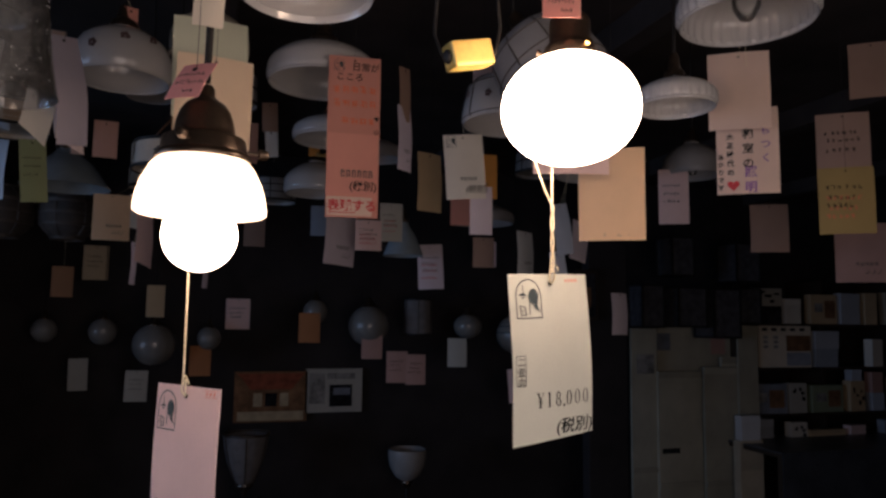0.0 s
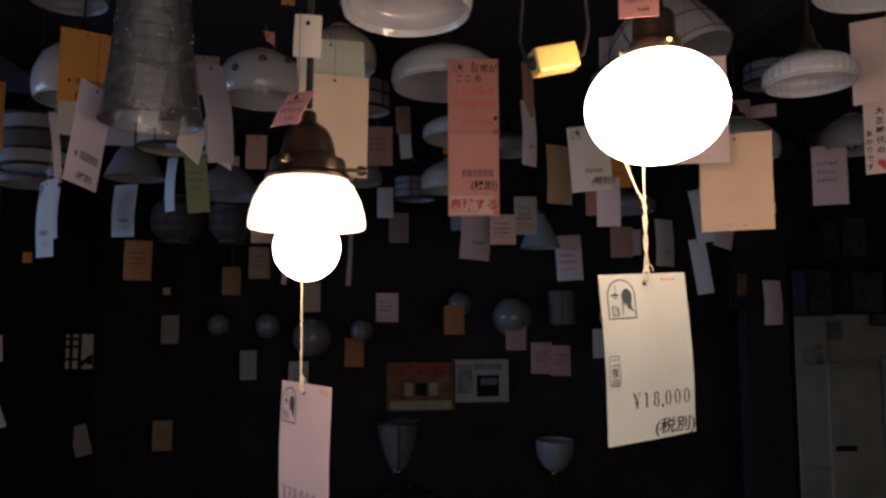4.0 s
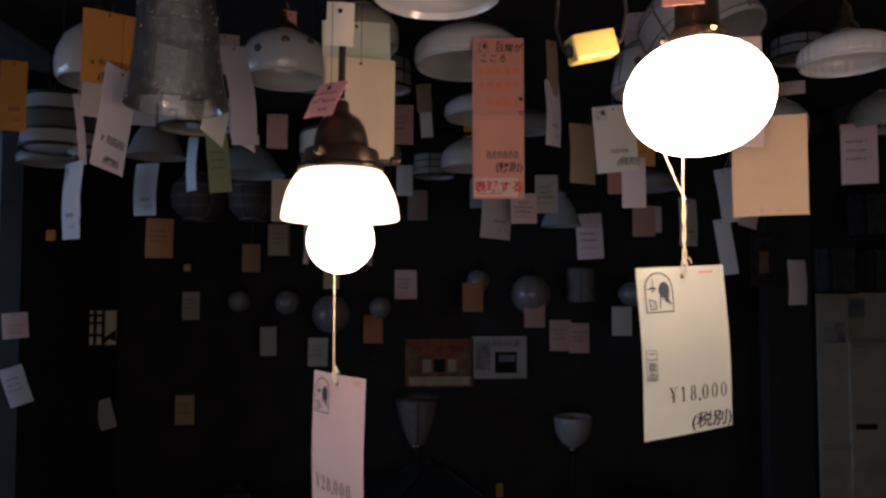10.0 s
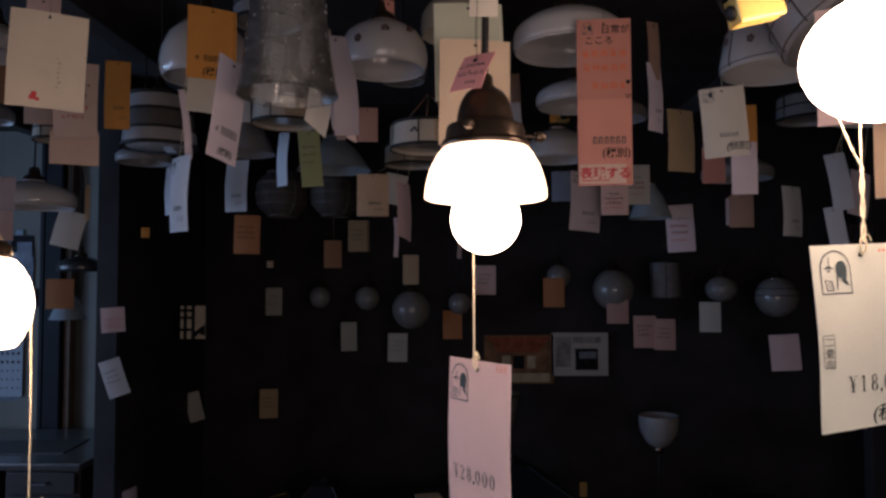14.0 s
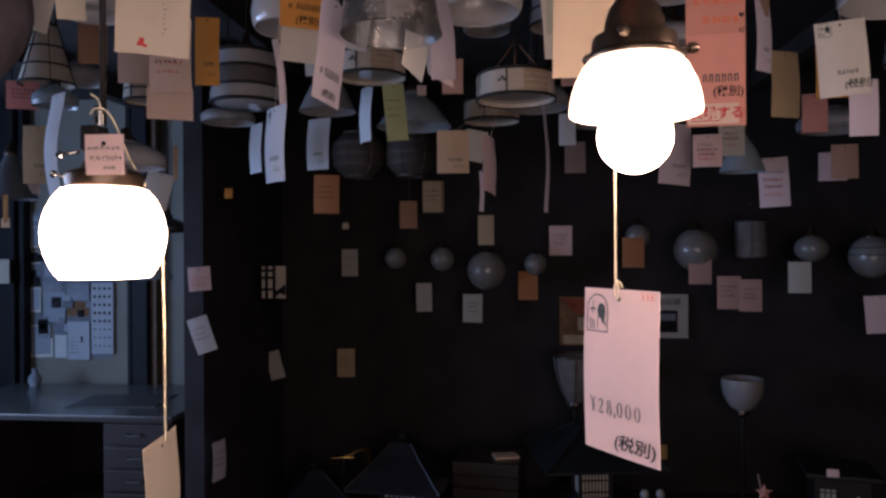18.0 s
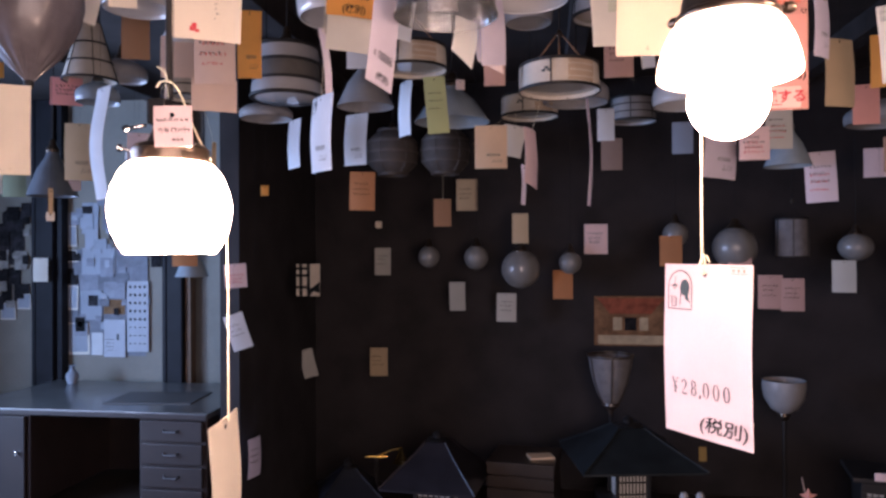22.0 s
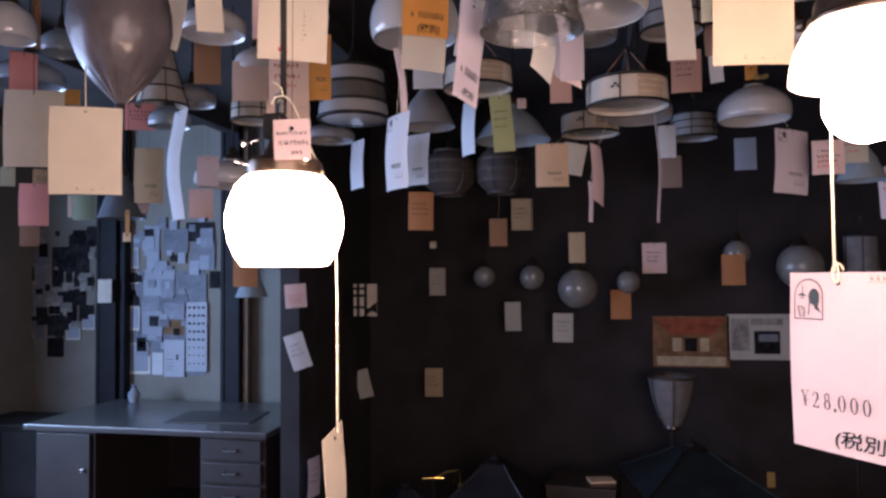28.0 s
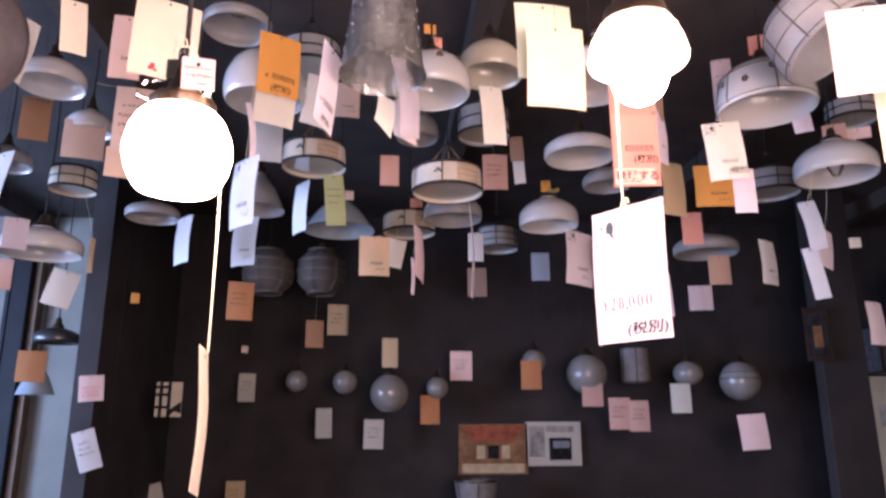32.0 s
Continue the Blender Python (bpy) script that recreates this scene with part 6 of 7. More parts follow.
tag(0.008, 1.350, 2.340, 0.136, 0.206, "peach", yaw=4, roll=1, marks='n', label='large pale peach card behind the bronze lamp', to=(0.008, 1.35, 3.1), thread=0.0004, dark=True)
tag(-0.005, 1.412, 2.436, 0.139, 0.200, "mint", yaw=4, roll=-1, marks='', label='large pale grey-green card', to=(-0.005, 1.412, 3.1), thread=0.0004, dark=True)
tag(0.824, 1.330, 2.232, 0.139, 0.201, "beige", yaw=-35, roll=0, marks='n', label='large beige card with small marks', to=(0.824, 1.33, 3.1), thread=0.0004, dark=True)
tag(0.697, 1.270, 2.368, 0.153, 0.214, "pink", yaw=-20, marks='n', label='large pale pink card behind the oval lamp', to=(0.697, 1.27, 3.1), thread=0.0004, dark=True)
tag(0.733, 2.050, 2.433, 0.124, 0.204, "white", yaw=-12, roll=-4, marks='sbt', label='white price tag with a stamped arch', to=(0.733, 2.05, 2.454))
tag(0.803, 2.070, 2.277, 0.072, 0.153, "lilac", yaw=-10, marks='', to=(0.803, 2.07, 2.454))
long_strip = tag(0.350, 1.820, 2.551, 0.137, 0.432, "salmon", yaw=-6, curl=0.1, wave=0.04, marks='', label='long strip of joined salmon price tags with red writing', name='long_tag', to=(0.35, 1.82, 3.1), thread=0.0004, dark=True)
tag(0.655, 3.100, 2.296, 0.117, 0.136, "pink", yaw=-7, marks='rk', to=(0.655, 3.1, 3.1), thread=0.0004, dark=True)
tag(1.265, 1.450, 2.547, 0.147, 0.201, "blush", yaw=-36, marks='', label='large cream card over a handwritten one', to=(1.248, 1.424, 2.56))
note = tag(1.312, 1.480, 2.416, 0.150, 0.227, "blush", yaw=-36, marks='', label='white card with handwriting about a Japanese room light', name='handwritten_card', to=(1.259, 1.415, 2.56))
# Tags at the right: their tones are darkened in place of weaker light.
tag(1.930, 1.760, 2.542, 0.155, 0.205, "dim_brown", yaw=-40, marks='k', label='dull pinkish tag over a yellow one', to=(1.93, 1.76, 3.1), thread=0.0004, dark=True)
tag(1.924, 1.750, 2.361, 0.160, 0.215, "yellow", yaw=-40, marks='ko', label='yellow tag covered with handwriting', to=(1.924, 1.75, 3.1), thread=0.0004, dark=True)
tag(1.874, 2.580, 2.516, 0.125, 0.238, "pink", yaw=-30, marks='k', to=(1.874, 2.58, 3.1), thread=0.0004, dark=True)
tag(2.226, 1.900, 2.871, 0.144, 0.203, "dim_brown", yaw=-40, to=(2.226, 1.9, 3.1), thread=0.0004, dark=True)
tag(2.392, 2.600, 2.398, 0.163, 0.218, "dim_brown", yaw=-30, marks='', to=(2.392, 2.6, 3.1), thread=0.0004, dark=True)
tag(2.924, 2.600, 2.341, 0.229, 0.282, "dim_pink", yaw=-35, marks='b', to=(2.924, 2.6, 3.1), thread=0.0004, dark=True)
tag(0.578, 2.180, 2.673, 0.046, 0.180, "dim_brown", yaw=25, marks='', to=(0.583, 2.18, 3.1), thread=0.0004, dark=True)
tag(0.581, 2.180, 2.541, 0.078, 0.210, "lilac", yaw=40, marks='b', to=(0.581, 2.18, 3.1), thread=0.0004, dark=True)
tag(1.110, 3.680, 2.263, 0.139, 0.242, "lilac", yaw=-10, marks='kr', roll=-3, to=(1.11, 3.68, 3.1), thread=0.0004, dark=True)
tag(1.327, 2.900, 2.254, 0.122, 0.202, "bluish", yaw=29, marks='b', to=(1.327, 2.9, 3.1), thread=0.0004, dark=True)
tag(1.240, 3.200, 2.256, 0.103, 0.145, "dim_brown", yaw=-13, to=(1.24, 3.2, 3.1), thread=0.0004, dark=True)
tag(0.790, 2.600, 2.500, 0.117, 0.229, "tan", yaw=20, to=(0.79, 2.6, 3.1), thread=0.0004, dark=True)
tag(-0.268, 2.800, 2.125, 0.034, 0.155, "lilac", yaw=62, roll=3, to=(-0.262, 2.790, 2.260))
tag(0.781, 3.200, 2.395, 0.106, 0.179, "grey", yaw=-7, marks='kr', to=(0.781, 3.2, 3.1), thread=0.0004, dark=True)
# tags in the upper left and middle
tag(-1.478, 1.560, 2.194, 0.165, 0.215, "cream", yaw=22, marks='n', string=0.9, to=(-1.508, 1.56, 3.1), thread=0.0014, label='large blank cream card on a long string')
tag(-2.185, 2.190, 2.440, 0.196, 0.273, "cream", yaw=20, thread=0.0014, label='large beige card on a long string', to=(-2.207, 2.19, 3.1), dark=True)
tag(-2.259, 2.900, 2.565, 0.129, 0.123, "rose", yaw=21, marks='k', to=(-2.239, 2.954, 2.614))
tag(-2.618, 3.500, 2.482, 0.149, 0.302, "tan", yaw=20, marks='b', to=(-2.618, 3.5, 3.1), thread=0.0004, dark=True)
tag(-3.163, 3.300, 2.282, 0.144, 0.225, "rose", yaw=25, to=(-3.163, 3.3, 3.1), thread=0.0004, dark=True)
# Green tag; the shade it hangs in is put into its tone.
tag(-3.575, 4.200, 2.333, 0.141, 0.170, "dim_green", yaw=23, to=(-3.575, 4.2, 3.1), thread=0.0004, dark=True)
tag(-1.690, 2.290, 2.362, 0.100, 0.385, "bluish", yaw=-35, wave=0.7, marks='', label='long curling white paper strip', to=(-1.693, 2.29, 3.1), thread=0.0004, dark=True)
tag(-2.034, 2.500, 1.951, 0.029, 0.035, "white", yaw=21, to=(-2.034, 2.5, 3.1), thread=0.0004, dark=True)
tag(-2.745, 3.000, 2.685, 0.155, 0.073, "orange", yaw=24, to=(-2.745, 3.0, 3.1), thread=0.0004, dark=True)
tag(-1.495, 1.970, 2.686, 0.091, 0.220, "white", yaw=45, wave=1.2, roll=10, marks='', to=(-1.495, 1.97, 3.1), thread=0.0004, dark=True)
tag(-1.191, 1.620, 2.527, 0.064, 0.150, "cream", yaw=35, roll=-4, marks='', to=(-1.191, 1.62, 3.1), thread=0.0004, dark=True)
tag(-1.809, 2.700, 2.757, 0.107, 0.187, "brown", yaw=18, to=(-1.809, 2.7, 3.1), thread=0.0004, dark=True)
tag(-1.578, 2.630, 2.631, 0.150, 0.161, "blush", yaw=16, to=(-1.578, 2.63, 3.1), thread=0.0004, dark=True)
tag(-0.906, 1.500, 2.461, 0.150, 0.212, "cream", yaw=22, roll=2, marks='m', label='large cream card with a small red mark', name='large_card', to=(-0.906, 1.5, 3.1), thread=0.0004, dark=True)
tag(-1.161, 1.900, 2.658, 0.087, 0.209, "pink", yaw=10, marks='b', to=(-1.161, 1.9, 3.1), thread=0.0004, dark=True)
tag(-1.230, 2.200, 2.569, 0.129, 0.237, "blush", yaw=10, marks='rk', to=(-1.363, 2.2, 2.58))
tag(-1.234, 2.480, 2.663, 0.084, 0.246, "orange", yaw=13, marks='b', to=(-1.234, 2.48, 3.1), thread=0.0004, dark=True)
tag(-0.645, 0.880, 1.973, 0.046, 0.051, "pink", yaw=12, roll=-2, marks='h', label='small pink tag with handwriting tied to the lit lamp', to=(-0.645, 0.88, 3.1), thread=0.0004, dark=True)
# Bluish tags turned to the window carry its blue light in their tone.
tag(-1.335, 3.200, 2.404, 0.145, 0.224, "bluish", yaw=-51, to=(-1.335, 3.2, 3.1), thread=0.0004, dark=True)
tag(-0.801, 1.950, 2.224, 0.136, 0.210, "bluish", yaw=-51, roll=1, marks='sb', to=(-0.798, 1.991, 2.494))
tag(-0.801, 1.970, 2.420, 0.020, 0.198, "lilac", yaw=30, roll=-6, wave=1.2, marks='', hole=False, label='narrow twisted paper strip above a tag', to=(-0.8, 1.991, 2.494))
tag(-1.080, 3.350, 2.452, 0.158, 0.244, "bluish", yaw=-36, roll=2, marks='b', to=(-1.08, 3.35, 2.478))
tag(-1.209, 3.970, 2.249, 0.142, 0.218, "dim_orange", yaw=8, marks='k', roll=1, to=(-1.209, 3.97, 3.1), thread=0.0004, dark=True)
tag(-0.716, 1.970, 2.651, 0.134, 0.207, "orange", yaw=26, marks='c', roll=1, label='bright orange price tag', to=(-0.716, 1.97, 3.1), thread=0.0004, dark=True)
tag(-0.725, 1.990, 2.467, 0.126, 0.114, "white", yaw=20, roll=4, marks='', to=(-0.725, 1.99, 3.1), thread=0.0004, dark=True)
tag(-0.510, 1.520, 2.355, 0.090, 0.227, "lilac", yaw=66, roll=10, curl=0.1, wave=0.1, marks='c', to=(-0.51, 1.52, 3.1), thread=0.0004, dark=True)
tag(-0.338, 1.800, 2.510, 0.072, 0.258, "lilac", yaw=35, roll=-8, marks='', wave=1.0, to=(-0.338, 1.8, 3.1), thread=0.0004, dark=True)
tag(-0.767, 2.970, 2.507, 0.149, 0.230, "bluish", yaw=-62, roll=3, to=(-0.767, 2.97, 3.1), thread=0.0004, dark=True)
tag(-0.604, 2.720, 2.459, 0.082, 0.219, "green", yaw=10, roll=-5, marks='k', to=(-0.604, 2.72, 2.484))
tag(-0.447, 3.500, 2.406, 0.156, 0.210, "beige", yaw=2, marks='b', to=(-0.358, 3.592, 2.482))
tag(-0.332, 3.600, 2.419, 0.112, 0.156, "white", yaw=0, roll=12, marks='', to=(-0.332, 3.6, 2.482))
tag(-0.240, 2.850, 2.271, 0.146, 0.225, "pink", yaw=70, roll=0, wave=0.3, cut=0.02, to=(-0.204, 2.79, 2.377))
tag(-0.020, 2.830, 2.382, 0.070, 0.417, "lilac", yaw=76, roll=0, marks='', to=(-0.054, 2.783, 2.377))
tag(0.136, 3.960, 2.559, 0.090, 0.174, "bluish", yaw=-4, to=(0.136, 3.96, 3.1), thread=0.0004, dark=True)
tag(0.236, 4.730, 2.518, 0.133, 0.204, "dim_brown", yaw=-4, to=(0.236, 4.73, 3.1), thread=0.0004, dark=True)
tag(-0.741, 5.100, 2.313, 0.149, 0.225, "tan", yaw=3, marks='k', to=(-0.741, 5.1, 3.1), thread=0.0004, dark=True)
tag(-0.874, 4.800, 2.152, 0.118, 0.186, "brown", yaw=4, to=(-0.861, 4.744, 2.304))
tag(-1.402, 5.300, 1.828, 0.120, 0.205, "grey", yaw=7, marks='k', to=(-1.402, 5.3, 3.1), thread=0.0004, dark=True)
tag(-1.433, 5.300, 2.029, 0.047, 0.051, "cream", yaw=7, to=(-1.433, 5.3, 3.1), thread=0.0004, dark=True)
tag(-0.829, 5.220, 1.575, 0.115, 0.209, "grey", yaw=4, roll=-1, to=(-0.829, 5.22, 3.1), thread=0.0004, dark=True)
tag(-0.467, 5.200, 1.495, 0.141, 0.205, "grey", yaw=1, roll=1, marks='k', to=(-0.467, 5.2, 3.1), thread=0.0004, dark=True)
# Orange tags far back get a darkened tone for the low light.
tag(-0.069, 5.120, 1.663, 0.137, 0.203, "dim_orange", yaw=-1, to=(-0.069, 5.12, 3.1), thread=0.0004, dark=True)
tag(0.166, 5.200, 1.987, 0.162, 0.213, "pink", yaw=-3, marks='k', to=(0.166, 5.2, 3.1), thread=0.0004, dark=True)
tag(-0.360, 5.020, 2.060, 0.111, 0.209, "tan", yaw=1, to=(-0.36, 5.1, 3.1), thread=0.0004, dark=True)
tag(0.628, 4.900, 1.893, 0.142, 0.200, "dim_orange", yaw=-6, to=(0.628, 4.9, 3.1), thread=0.0004, dark=True)
tag(0.554, 3.200, 2.362, 0.172, 0.266, "lilac", yaw=28, roll=3, marks='sb', to=(0.513, 3.31, 2.47))
tag(-0.374, 1.800, 2.365, 0.067, 0.103, "white", yaw=35, roll=10, wave=0.8, cut=0.03, marks='', hole=False, label='folded white paper slip under a glass lamp', to=(-0.374, 1.8, 3.1), thread=0.0004, dark=True)
tag(-0.342, 1.860, 2.393, 0.062, 0.137, "blush", yaw=-20, roll=-8, wave=0.8, cut=0.05, marks='', hole=False, label='folded paper slip under a glass lamp', to=(-0.342, 1.86, 3.1), thread=0.0004, dark=True)
tag(-2.023, 4.080, 1.729, 0.128, 0.143, "pink", yaw=14, roll=-4, marks='r', to=(-2.023, 4.08, 3.1), thread=0.0004, dark=True)
tag(-2.035, 4.070, 1.428, 0.117, 0.217, "bluish", yaw=14, roll=-18, marks='k', to=(-2.035, 4.07, 3.1), thread=0.0004, dark=True)
tag(-1.981, 5.200, 1.067, 0.107, 0.213, "grey", yaw=11, roll=-14, to=(-1.981, 5.2, 3.1), thread=0.0004, dark=True)
tag(-1.443, 5.330, 1.072, 0.133, 0.214, "tan", yaw=7, marks='k', to=(-1.443, 5.33, 3.1), thread=0.0004, dark=True)
tag(-1.893, 4.070, 0.701, 0.140, 0.228, "lilac", yaw=80, roll=2, marks='k', to=(-1.893, 4.07, 3.1), thread=0.0004, dark=True)
tag(-4.354, 5.450, 1.764, 0.110, 0.199, "white", yaw=22, to=(-4.354, 5.45, 3.1), thread=0.0004, dark=True)
# tags in the upper right
tag(1.043, 2.760, 2.555, 0.173, 0.189, "orange", yaw=-8, marks='b', to=(1.043, 2.76, 3.1), thread=0.0004, dark=True)
tag(1.121, 3.200, 2.474, 0.098, 0.165, "salmon", yaw=-14, to=(1.121, 3.2, 3.1), thread=0.0004, dark=True)
tag(1.308, 2.540, 2.325, 0.066, 0.205, "mist", yaw=-20, roll=-8, wave=1.2, to=(1.38, 2.569, 2.48))
tag(1.308, 2.560, 2.136, 0.060, 0.211, "mist", yaw=-20, roll=-8, to=(1.374, 2.582, 2.48))
tag(1.608, 2.900, 2.311, 0.117, 0.182, "lilac", yaw=23, roll=10, to=(1.572, 2.791, 2.48))
tag(2.095, 3.400, 2.413, 0.058, 0.056, "cream", yaw=-21, to=(2.095, 3.4, 3.1), thread=0.0004, dark=True)
tag(1.863, 3.000, 1.996, 0.128, 0.198, "lilac", yaw=23, to=(1.863, 3.0, 3.1), thread=0.0004, dark=True)
tag(1.857, 4.800, 2.425, 0.164, 0.181, "pink", yaw=-15, to=(1.857, 4.8, 3.1), thread=0.0004, dark=True)
# Back tags: dim light is put into their darker pink tone.
tag(1.072, 4.950, 1.807, 0.146, 0.229, "dim_pink", yaw=-9, to=(1.072, 4.95, 3.1), thread=0.0004, dark=True)
tag(1.233, 4.860, 1.636, 0.147, 0.216, "dim_pink", yaw=-11, marks='k', to=(1.233, 4.86, 3.1), thread=0.0004, dark=True)
tag(1.361, 4.840, 1.615, 0.139, 0.208, "dim_pink", yaw=-11, marks='k', to=(1.361, 4.84, 3.1), thread=0.0004, dark=True)
tag(1.652, 4.800, 1.729, 0.135, 0.200, "grey", yaw=-13, to=(1.652, 4.8, 3.1), thread=0.0004, dark=True)
tag(2.088, 4.700, 1.520, 0.180, 0.234, "pink", yaw=-16, roll=-4, marks='', to=(2.088, 4.7, 3.1), thread=0.0004, dark=True)
tag(-0.018, 2.200, 2.615, 0.088, 0.219, "white", yaw=15, roll=-4, to=(-0.018, 2.2, 2.635))
tag(0.099, 2.900, 2.637, 0.112, 0.167, "dim_pink", yaw=-5, marks='k', to=(0.075, 2.847, 2.664))
tag(0.196, 2.900, 2.726, 0.062, 0.120, "dim_brown", yaw=-6, roll=-3, to=(0.196, 2.9, 3.1), thread=0.0004, dark=True)
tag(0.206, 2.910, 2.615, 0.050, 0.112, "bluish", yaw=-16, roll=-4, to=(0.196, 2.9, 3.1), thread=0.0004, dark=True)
tag(-0.372, 2.700, 2.542, 0.078, 0.133, "dim_pink", yaw=1, to=(-0.372, 2.7, 3.1), thread=0.0004, dark=True)
tag(-0.552, 2.600, 2.814, 0.108, 0.151, "blush", yaw=3, marks='b', to=(-0.552, 2.6, 3.1), thread=0.0004, dark=True)
tag(-0.612, 2.200, 2.633, 0.090, 0.191, "bluish", yaw=20, roll=8, marks='', to=(-0.612, 2.2, 3.1), thread=0.0004, dark=True)
tag(-2.061, 3.720, 2.249, 0.139, 0.196, "white", yaw=15, roll=14, to=(-2.061, 3.72, 3.1), thread=0.0004, dark=True)
dish_lamp(-2.381, 4.400, 1.950, 0.135, 0.090, mat=DARK_ENAMEL, label="dark enamelled dish lamp")
bell_lamp(-2.513, 4.500, 1.640, 0.110, 0.190, mat=OPAL_BLUE, label="pale blue glass bell lamp by the desk")
tag(-2.500, 4.380, 1.895, 0.157, 0.185, "dim_orange", yaw=16, to=(-2.5, 4.4, 3.1), thread=0.0004, dark=True)
tag(-1.819, 3.400, 2.345, 0.022, 0.173, "tan", yaw=14, to=(-1.837, 3.298, 2.528))
tag(-1.801, 4.000, 2.184, 0.045, 0.058, "orange", yaw=12, to=(-1.801, 4.0, 3.1), thread=0.0004, dark=True)
tag(-0.861, 2.630, 2.690, 0.112, 0.215, "bluish", yaw=7, to=(-0.861, 2.63, 3.1), thread=0.0004, dark=True)
tag(0.614, 4.400, 2.552, 0.118, 0.187, "sky", yaw=-7, to=(0.614, 4.4, 3.1), thread=0.0004, dark=True)
tag(1.175, 2.300, 2.615, 0.068, 0.100, "lilac", yaw=-19, roll=-6, to=(1.175, 2.3, 3.1), thread=0.0004, dark=True)
# tags among the lamps at the left and on the lamps' tops
tag(-0.222, 2.400, 2.975, 0.046, 0.042, "orange", yaw=4, to=(-0.222, 2.400, 3.1), thread=0.0004, dark=True)
tag(-0.223, 1.985, 2.673, 0.036, 0.050, "salmon", yaw=8, to=(-0.236, 1.998, 2.70))
tag(-2.418, 2.400, 2.657, 0.095, 0.162, "rose", yaw=43, to=(-2.418, 2.400, 3.1), thread=0.0004, dark=True)
tag(-2.363, 2.400, 2.857, 0.030, 0.195, "brown", yaw=42, to=(-2.363, 2.400, 3.1), thread=0.0004, dark=True)
tag(-3.454, 3.600, 2.109, 0.099, 0.145, "dim_brown", yaw=42, to=(-3.454, 3.600, 3.1), thread=0.0004, dark=True)
tag(-3.279, 3.500, 2.390, 0.104, 0.127, "tan", yaw=41, marks='k', to=(-3.279, 3.500, 3.1), thread=0.0004, dark=True)
tag(-3.420, 3.400, 2.394, 0.074, 0.107, "mint", yaw=43, to=(-3.420, 3.400, 3.1), thread=0.0004, dark=True)
tag(-3.593, 4.100, 2.322, 0.032, 0.148, "white", yaw=40, to=(-3.593, 4.100, 3.1), thread=0.0004, dark=True)
tag(-2.733, 3.600, 2.225, 0.084, 0.089, "lilac", yaw=35, to=(-2.733, 3.600, 3.1), thread=0.0004, dark=True)
tag(-2.188, 3.300, 2.219, 0.117, 0.146, "pink", yaw=31, to=(-2.188, 3.300, 3.1), thread=0.0004, dark=True)
tag(-1.978, 3.000, 2.330, 0.097, 0.140, "lilac", yaw=31, to=(-1.978, 3.000, 3.1), thread=0.0004, dark=True)
tag(-2.032, 2.500, 2.039, 0.016, 0.097, "tan", yaw=36, to=(-2.032, 2.500, 3.1), thread=0.0004, dark=True)
tag(-1.242, 2.220, 2.352, 0.140, 0.104, "blush", yaw=25, to=(-1.242, 2.220, 3.1), thread=0.0004, dark=True)
tag(0.902, 2.050, 2.766, 0.069, 0.072, "salmon", yaw=-28, to=(0.902, 2.050, 3.1), thread=0.0004, dark=True)
tag(0.912, 2.350, 2.839, 0.073, 0.257, "pink", yaw=-25, marks='k', to=(0.912, 2.350, 3.1), thread=0.0004, dark=True)
tag(1.526, 2.620, 2.702, 0.092, 0.078, "dim_pink", yaw=-33, to=(1.526, 2.620, 3.1), thread=0.0004, dark=True)
tag(1.617, 2.600, 2.680, 0.098, 0.052, "pink", yaw=-35, to=(1.617, 2.600, 3.1), thread=0.0004, dark=True)
tag(0.441, 3.400, 2.696, 0.050, 0.062, "orange", yaw=-11, to=(0.441, 3.400, 3.1), thread=0.0004, dark=True)
tag(-0.572, 3.300, 2.584, 0.042, 0.047, "blush", yaw=6, to=(-0.572, 3.300, 3.1), thread=0.0004, dark=True)
tag(-0.229, 3.600, 2.648, 0.067, 0.052, "salmon", yaw=0, to=(-0.229, 3.600, 3.1), thread=0.0004, dark=True)
glass_bell(-0.387, 1.490, 2.271, 0.107, 0.332)
wrapped_lamp(-1.434, 1.630, 2.209, 0.124, 0.368)
bow(0.481, 3.400, 2.641, 0.024)
# things on the floor at the back
tulip_lantern(0.248, 5.050, 0.762, 0.151, 0.317)
bowl_floor_lamp(1.355, 5.000, 0.726, 0.133, 0.217)
roof_lantern(0.324, 4.700, 0.494, 0.732, 0.193, 0.22, yaw=10, panel=0.235)
roof_lantern(-0.882, 4.600, 0.341, 0.599, 0.240, 0.22, yaw=-6, cols=7, rows=5, panel=0.36, tone=(0.022, 0.019, 0.024), name="purple_black_metal", label="dark garden lantern with a white grid window")
roof_lantern(-1.446, 4.500, 0.262, 0.380, 0.152, 0.2, yaw=20, tone=(0.018, 0.02, 0.026), name="blue_black_metal", label="small blue-black roofed lantern")
brass_lamp(-1.326, 4.750, 0.419, 0.152)
dark_crate(-0.327, 4.800, 0.457, 0.428)
tag(0.788, 4.750, 0.554, 0.047, 0.092, "yellow", yaw=0, hole=False, to=(0.788, 4.75, 3.1), thread=0.0004, dark=True)
moon_lantern(1.748, 4.500, 0.488, 0.295)
paper_star(1.295, 4.400, 0.379, 0.053)
pale_cup(0.617, 4.450, 0.311, 0.027)
pale_cup(0.710, 4.450, 0.314, 0.027)
tag(1.598, 4.200, 0.586, 0.064, 0.044, "pink", yaw=-10, hole=False, to=(1.598, 4.2, 3.1), thread=0.0004, dark=True)
warm_picture(0.433, 5.480, 1.277, 0.528, 0.369)
pale_picture(0.898, 5.480, 1.315, 0.430, 0.326)
framed_picture(2.545, 4.560, 2.048, 0.180, 0.364)
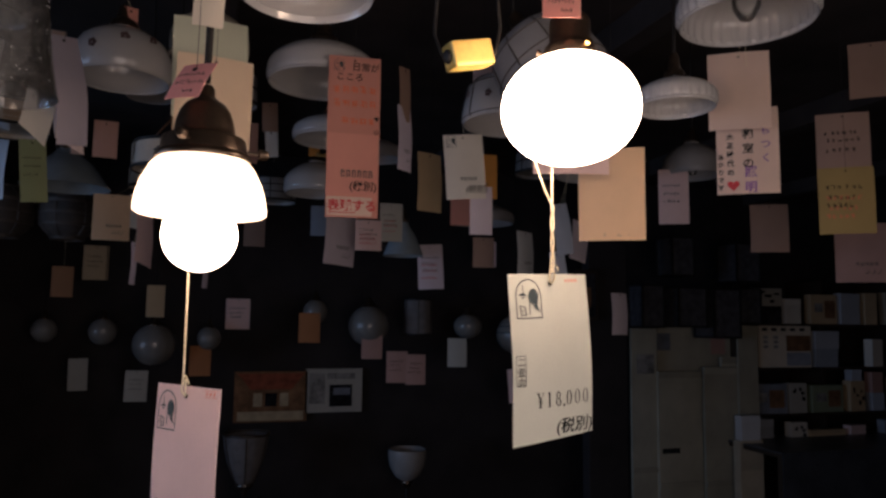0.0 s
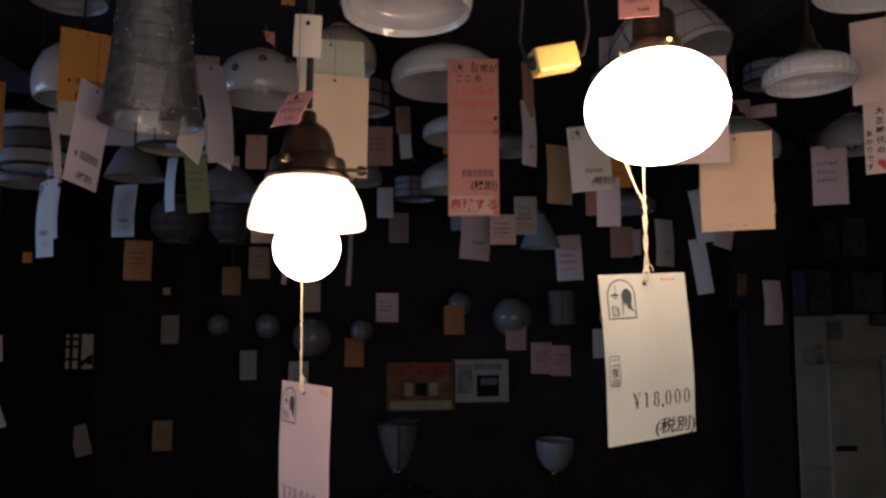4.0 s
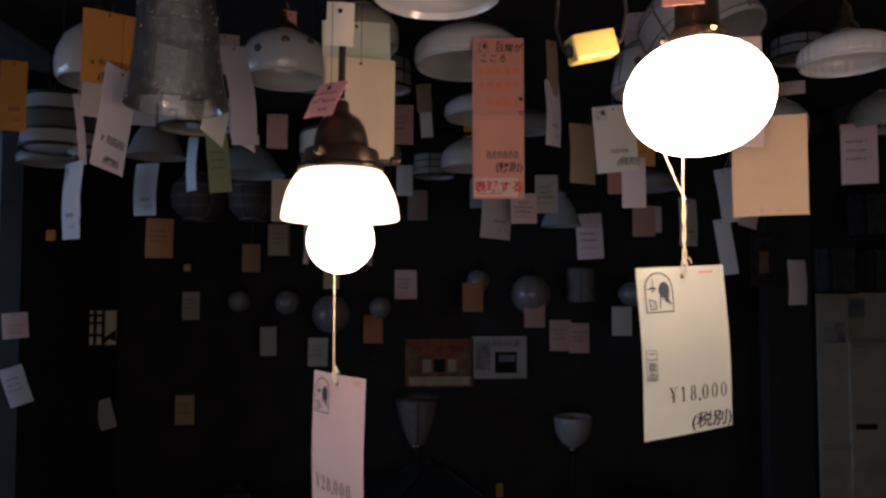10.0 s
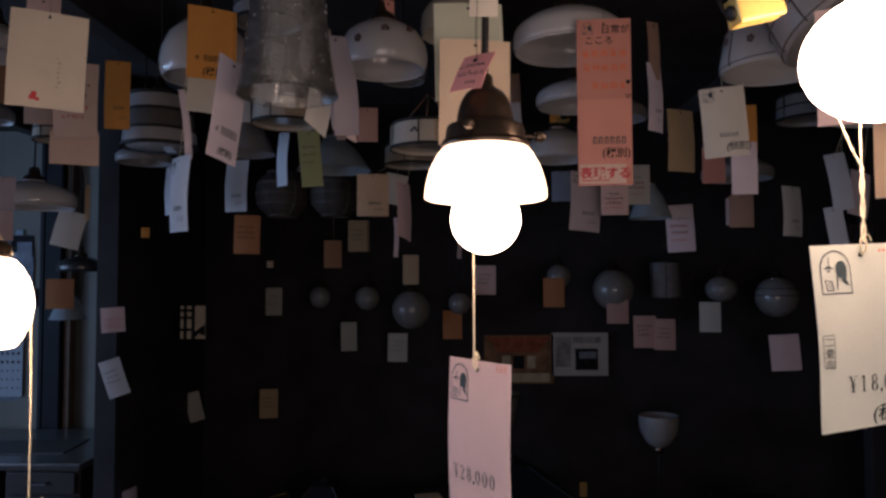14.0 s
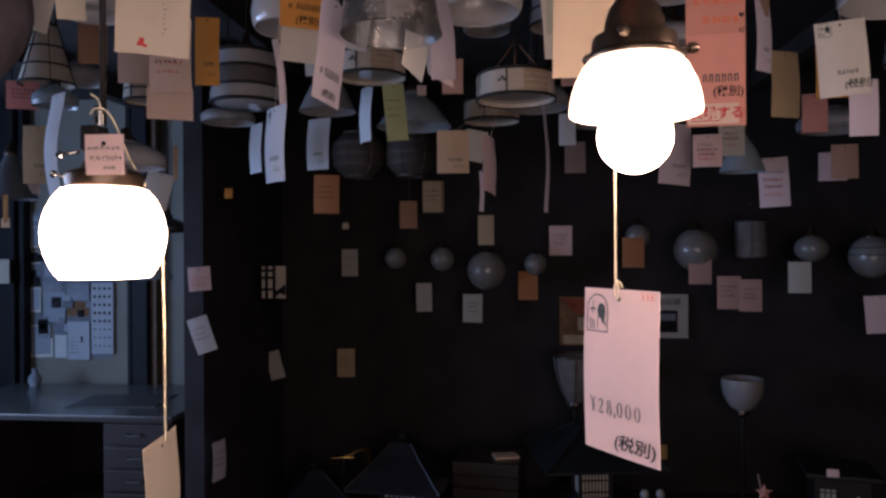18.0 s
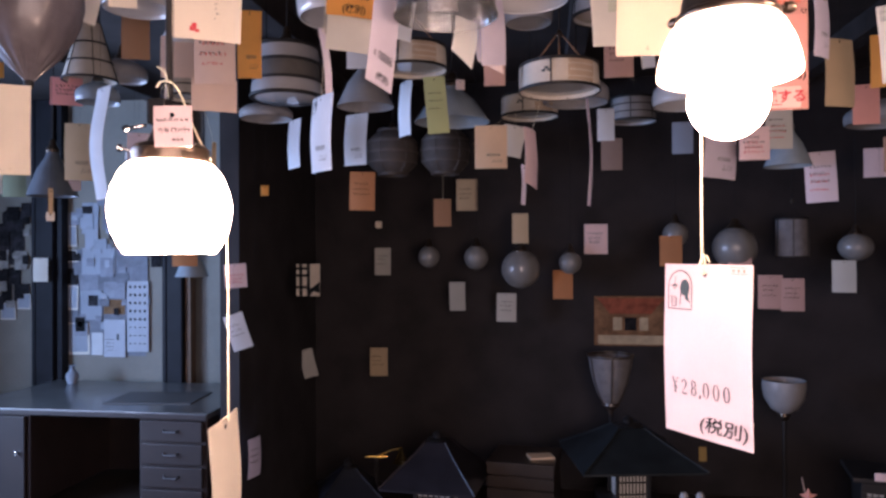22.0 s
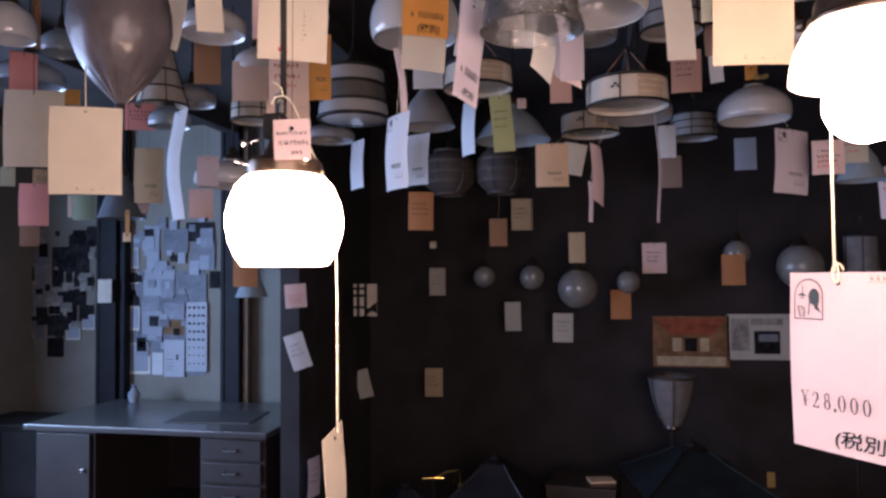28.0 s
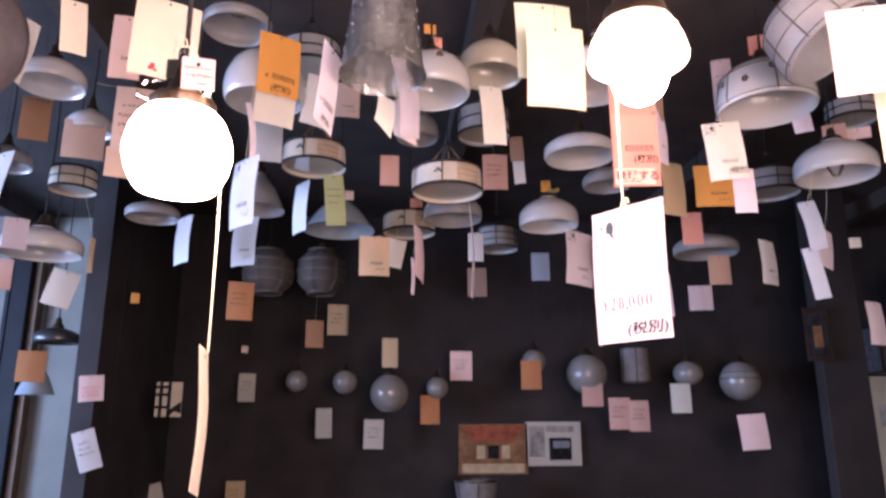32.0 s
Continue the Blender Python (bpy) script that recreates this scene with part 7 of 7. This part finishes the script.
lattice_panel(-1.736, 4.570, 1.614, 0.161, 0.213)
tag(0.381, 0.690, 2.242, 0.043, 0.047, "salmon", yaw=-20, marks='h', to=(0.425, 0.747, 2.26), label='small salmon tag with handwriting on the oval lamp')

# ---- writing on the long strip and the handwritten card ----
def strip_writing(ob):
    w = max(v.co.x for v in ob.data.vertices) * 2
    h = -min(v.co.z for v in ob.data.vertices)
    sh = (w, h, 0.1, 0.04)
    letters("こころ", w * 0.17, INK, ob, -w * 0.36, -h * 0.150, sh, bold=0.0003, space=1.15)
    letters("日常が", w * 0.18, INK, ob, -w * 0.06, -h * 0.085, sh, bold=0.0003)
    stamp(ob, -w * 0.30, -h * 0.095, w * 0.20, sh)
    g = random.Random(3)
    for base, first, count in ((-0.235, -0.41, 5), (-0.320, -0.40, 5), (-0.430, -0.24, 4)):
        marks = []
        for k in range(count):
            cx, cz, s = w * (first + 0.17 * k), h * (base + 0.006 * g.random()), w * 0.135
            marks += [(cx + s * g.uniform(0, 0.15), cz + s * v, s * g.uniform(0.6, 0.95), w * 0.026) for v in (g.uniform(0.1, 0.4), g.uniform(0.6, 0.9))]
            marks += [(cx + s * v, cz, w * 0.026, s * g.uniform(0.7, 1.0)) for v in (g.uniform(0.1, 0.4), g.uniform(0.55, 0.85))]
        strokes("red_writing", marks, INK_ORANGE, ob, sh)["kind"] = "stuff"
    for k, fill in ((0.385, True), (0.470, False)):
        bm = bmesh.new()
        edge = [(16 * math.sin(q) ** 3 / 16, (13 * math.cos(q) - 5 * math.cos(2 * q) - 2 * math.cos(3 * q) - math.cos(4 * q)) / 16) for q in [2 * math.pi * i / 20 for i in range(20)]]
        place = lambda p, f: bm.verts.new((w * 0.435 + w * 0.045 * f * p[0], bend(w * 0.435, -h * k, *sh) - 0.001, -h * k + w * 0.055 * f * p[1]))
        for p, q in zip(edge, edge[1:] + edge[:1]):
            bm.faces.new((place(p, 1), place(q, 1), place(q, 0.1 if fill else 0.62), place(p, 0.1 if fill else 0.62)))
        part("black_heart", bm, INK, ob, smooth=False)
    low = part("lower_tag", card_mesh(w * 0.97, h * 0.42, 0.1, 0.05, 0.0), paper("salmon"), ob, "salmon tag stuck below the first")
    low.location = (0, -0.003, -h * 0.485)
    sh2 = (w * 0.97, h * 0.42, 0.1, 0.05)
    strokes("stamped_price", [(-w * 0.22 + w * 0.105 * k + w * o, -h * 0.27 + h * v, w * a, h * b) for k in range(6) for o, v, a, b in ((0, 0, 0.022, 0.042), (0.05, 0, 0.020, 0.042), (0.01, 0.036, 0.045, 0.008))], INK_GREY, low, sh2)["kind"] = "stuff"
    letters("(税別)", w * 0.20, INK, low, -w * 0.06, -h * 0.345, sh2, bold=0.0004)
    slip = part("white_slip", card_mesh(w * 0.86, h * 0.115, 0.1, 0.1, 0.0), paper("blush"), ob, "pale pink slip with red handwriting")
    slip.location = (-w * 0.05, -0.006, -h * 0.875)
    letters("表現する", w * 0.235, INK_RED, slip, -w * 0.42, -h * 0.080, (w * 0.86, h * 0.115, 0.1, 0.1), bold=0.0008)
    strokes("underline", [(-w * 0.38, -h * 0.099, w * 0.50, w * 0.018)], INK_RED, slip, (w * 0.86, h * 0.115, 0.1, 0.1))


def card_writing(ob):
    w = max(v.co.x for v in ob.data.vertices) * 2
    h = -min(v.co.z for v in ob.data.vertices)
    sh = (w, h, 0.3, 0.3)
    letters("おちつく", w * 0.17, INK_PURPLE, ob, w * 0.20, -h * 0.16, sh, vertical=True, bold=0.0003, line=1.42)
    letters("和室の", w * 0.19, INK, ob, -w * 0.09, -h * 0.36, sh, vertical=True, bold=0.0005, line=1.35)
    letters("照明", w * 0.20, INK_PURPLE, ob, -w * 0.06, -h * 0.80, sh, vertical=True, bold=0.0005, line=1.3)
    letters("大正時代の", w * 0.12, INK, ob, -w * 0.34, -h * 0.37, sh, vertical=True, bold=0.0004, line=1.3)
    letters("あかりです", w * 0.11, INK, ob, -w * 0.49, -h * 0.60, sh, vertical=True, bold=0.0003, line=1.2)
    bm = bmesh.new()
    s = w * 0.10
    pts = [(16 * math.sin(q) ** 3 / 16, (13 * math.cos(q) - 5 * math.cos(2 * q) - 2 * math.cos(3 * q) - math.cos(4 * q)) / 16) for q in [2 * math.pi * k / 20 for k in range(20)]]
    bm.faces.new([bm.verts.new((-w * 0.24 + s * a, bend(-w * 0.24 + s * a, -h * 0.90 + s * b, *sh) - 0.0009, -h * 0.90 + s * b)) for a, b in pts])
    part("red_heart", bm, INK_RED, ob, "", False)


strip_writing(long_strip)
card_writing(note)

string_knot(ivory_tag)
string_knot(pink_tag)
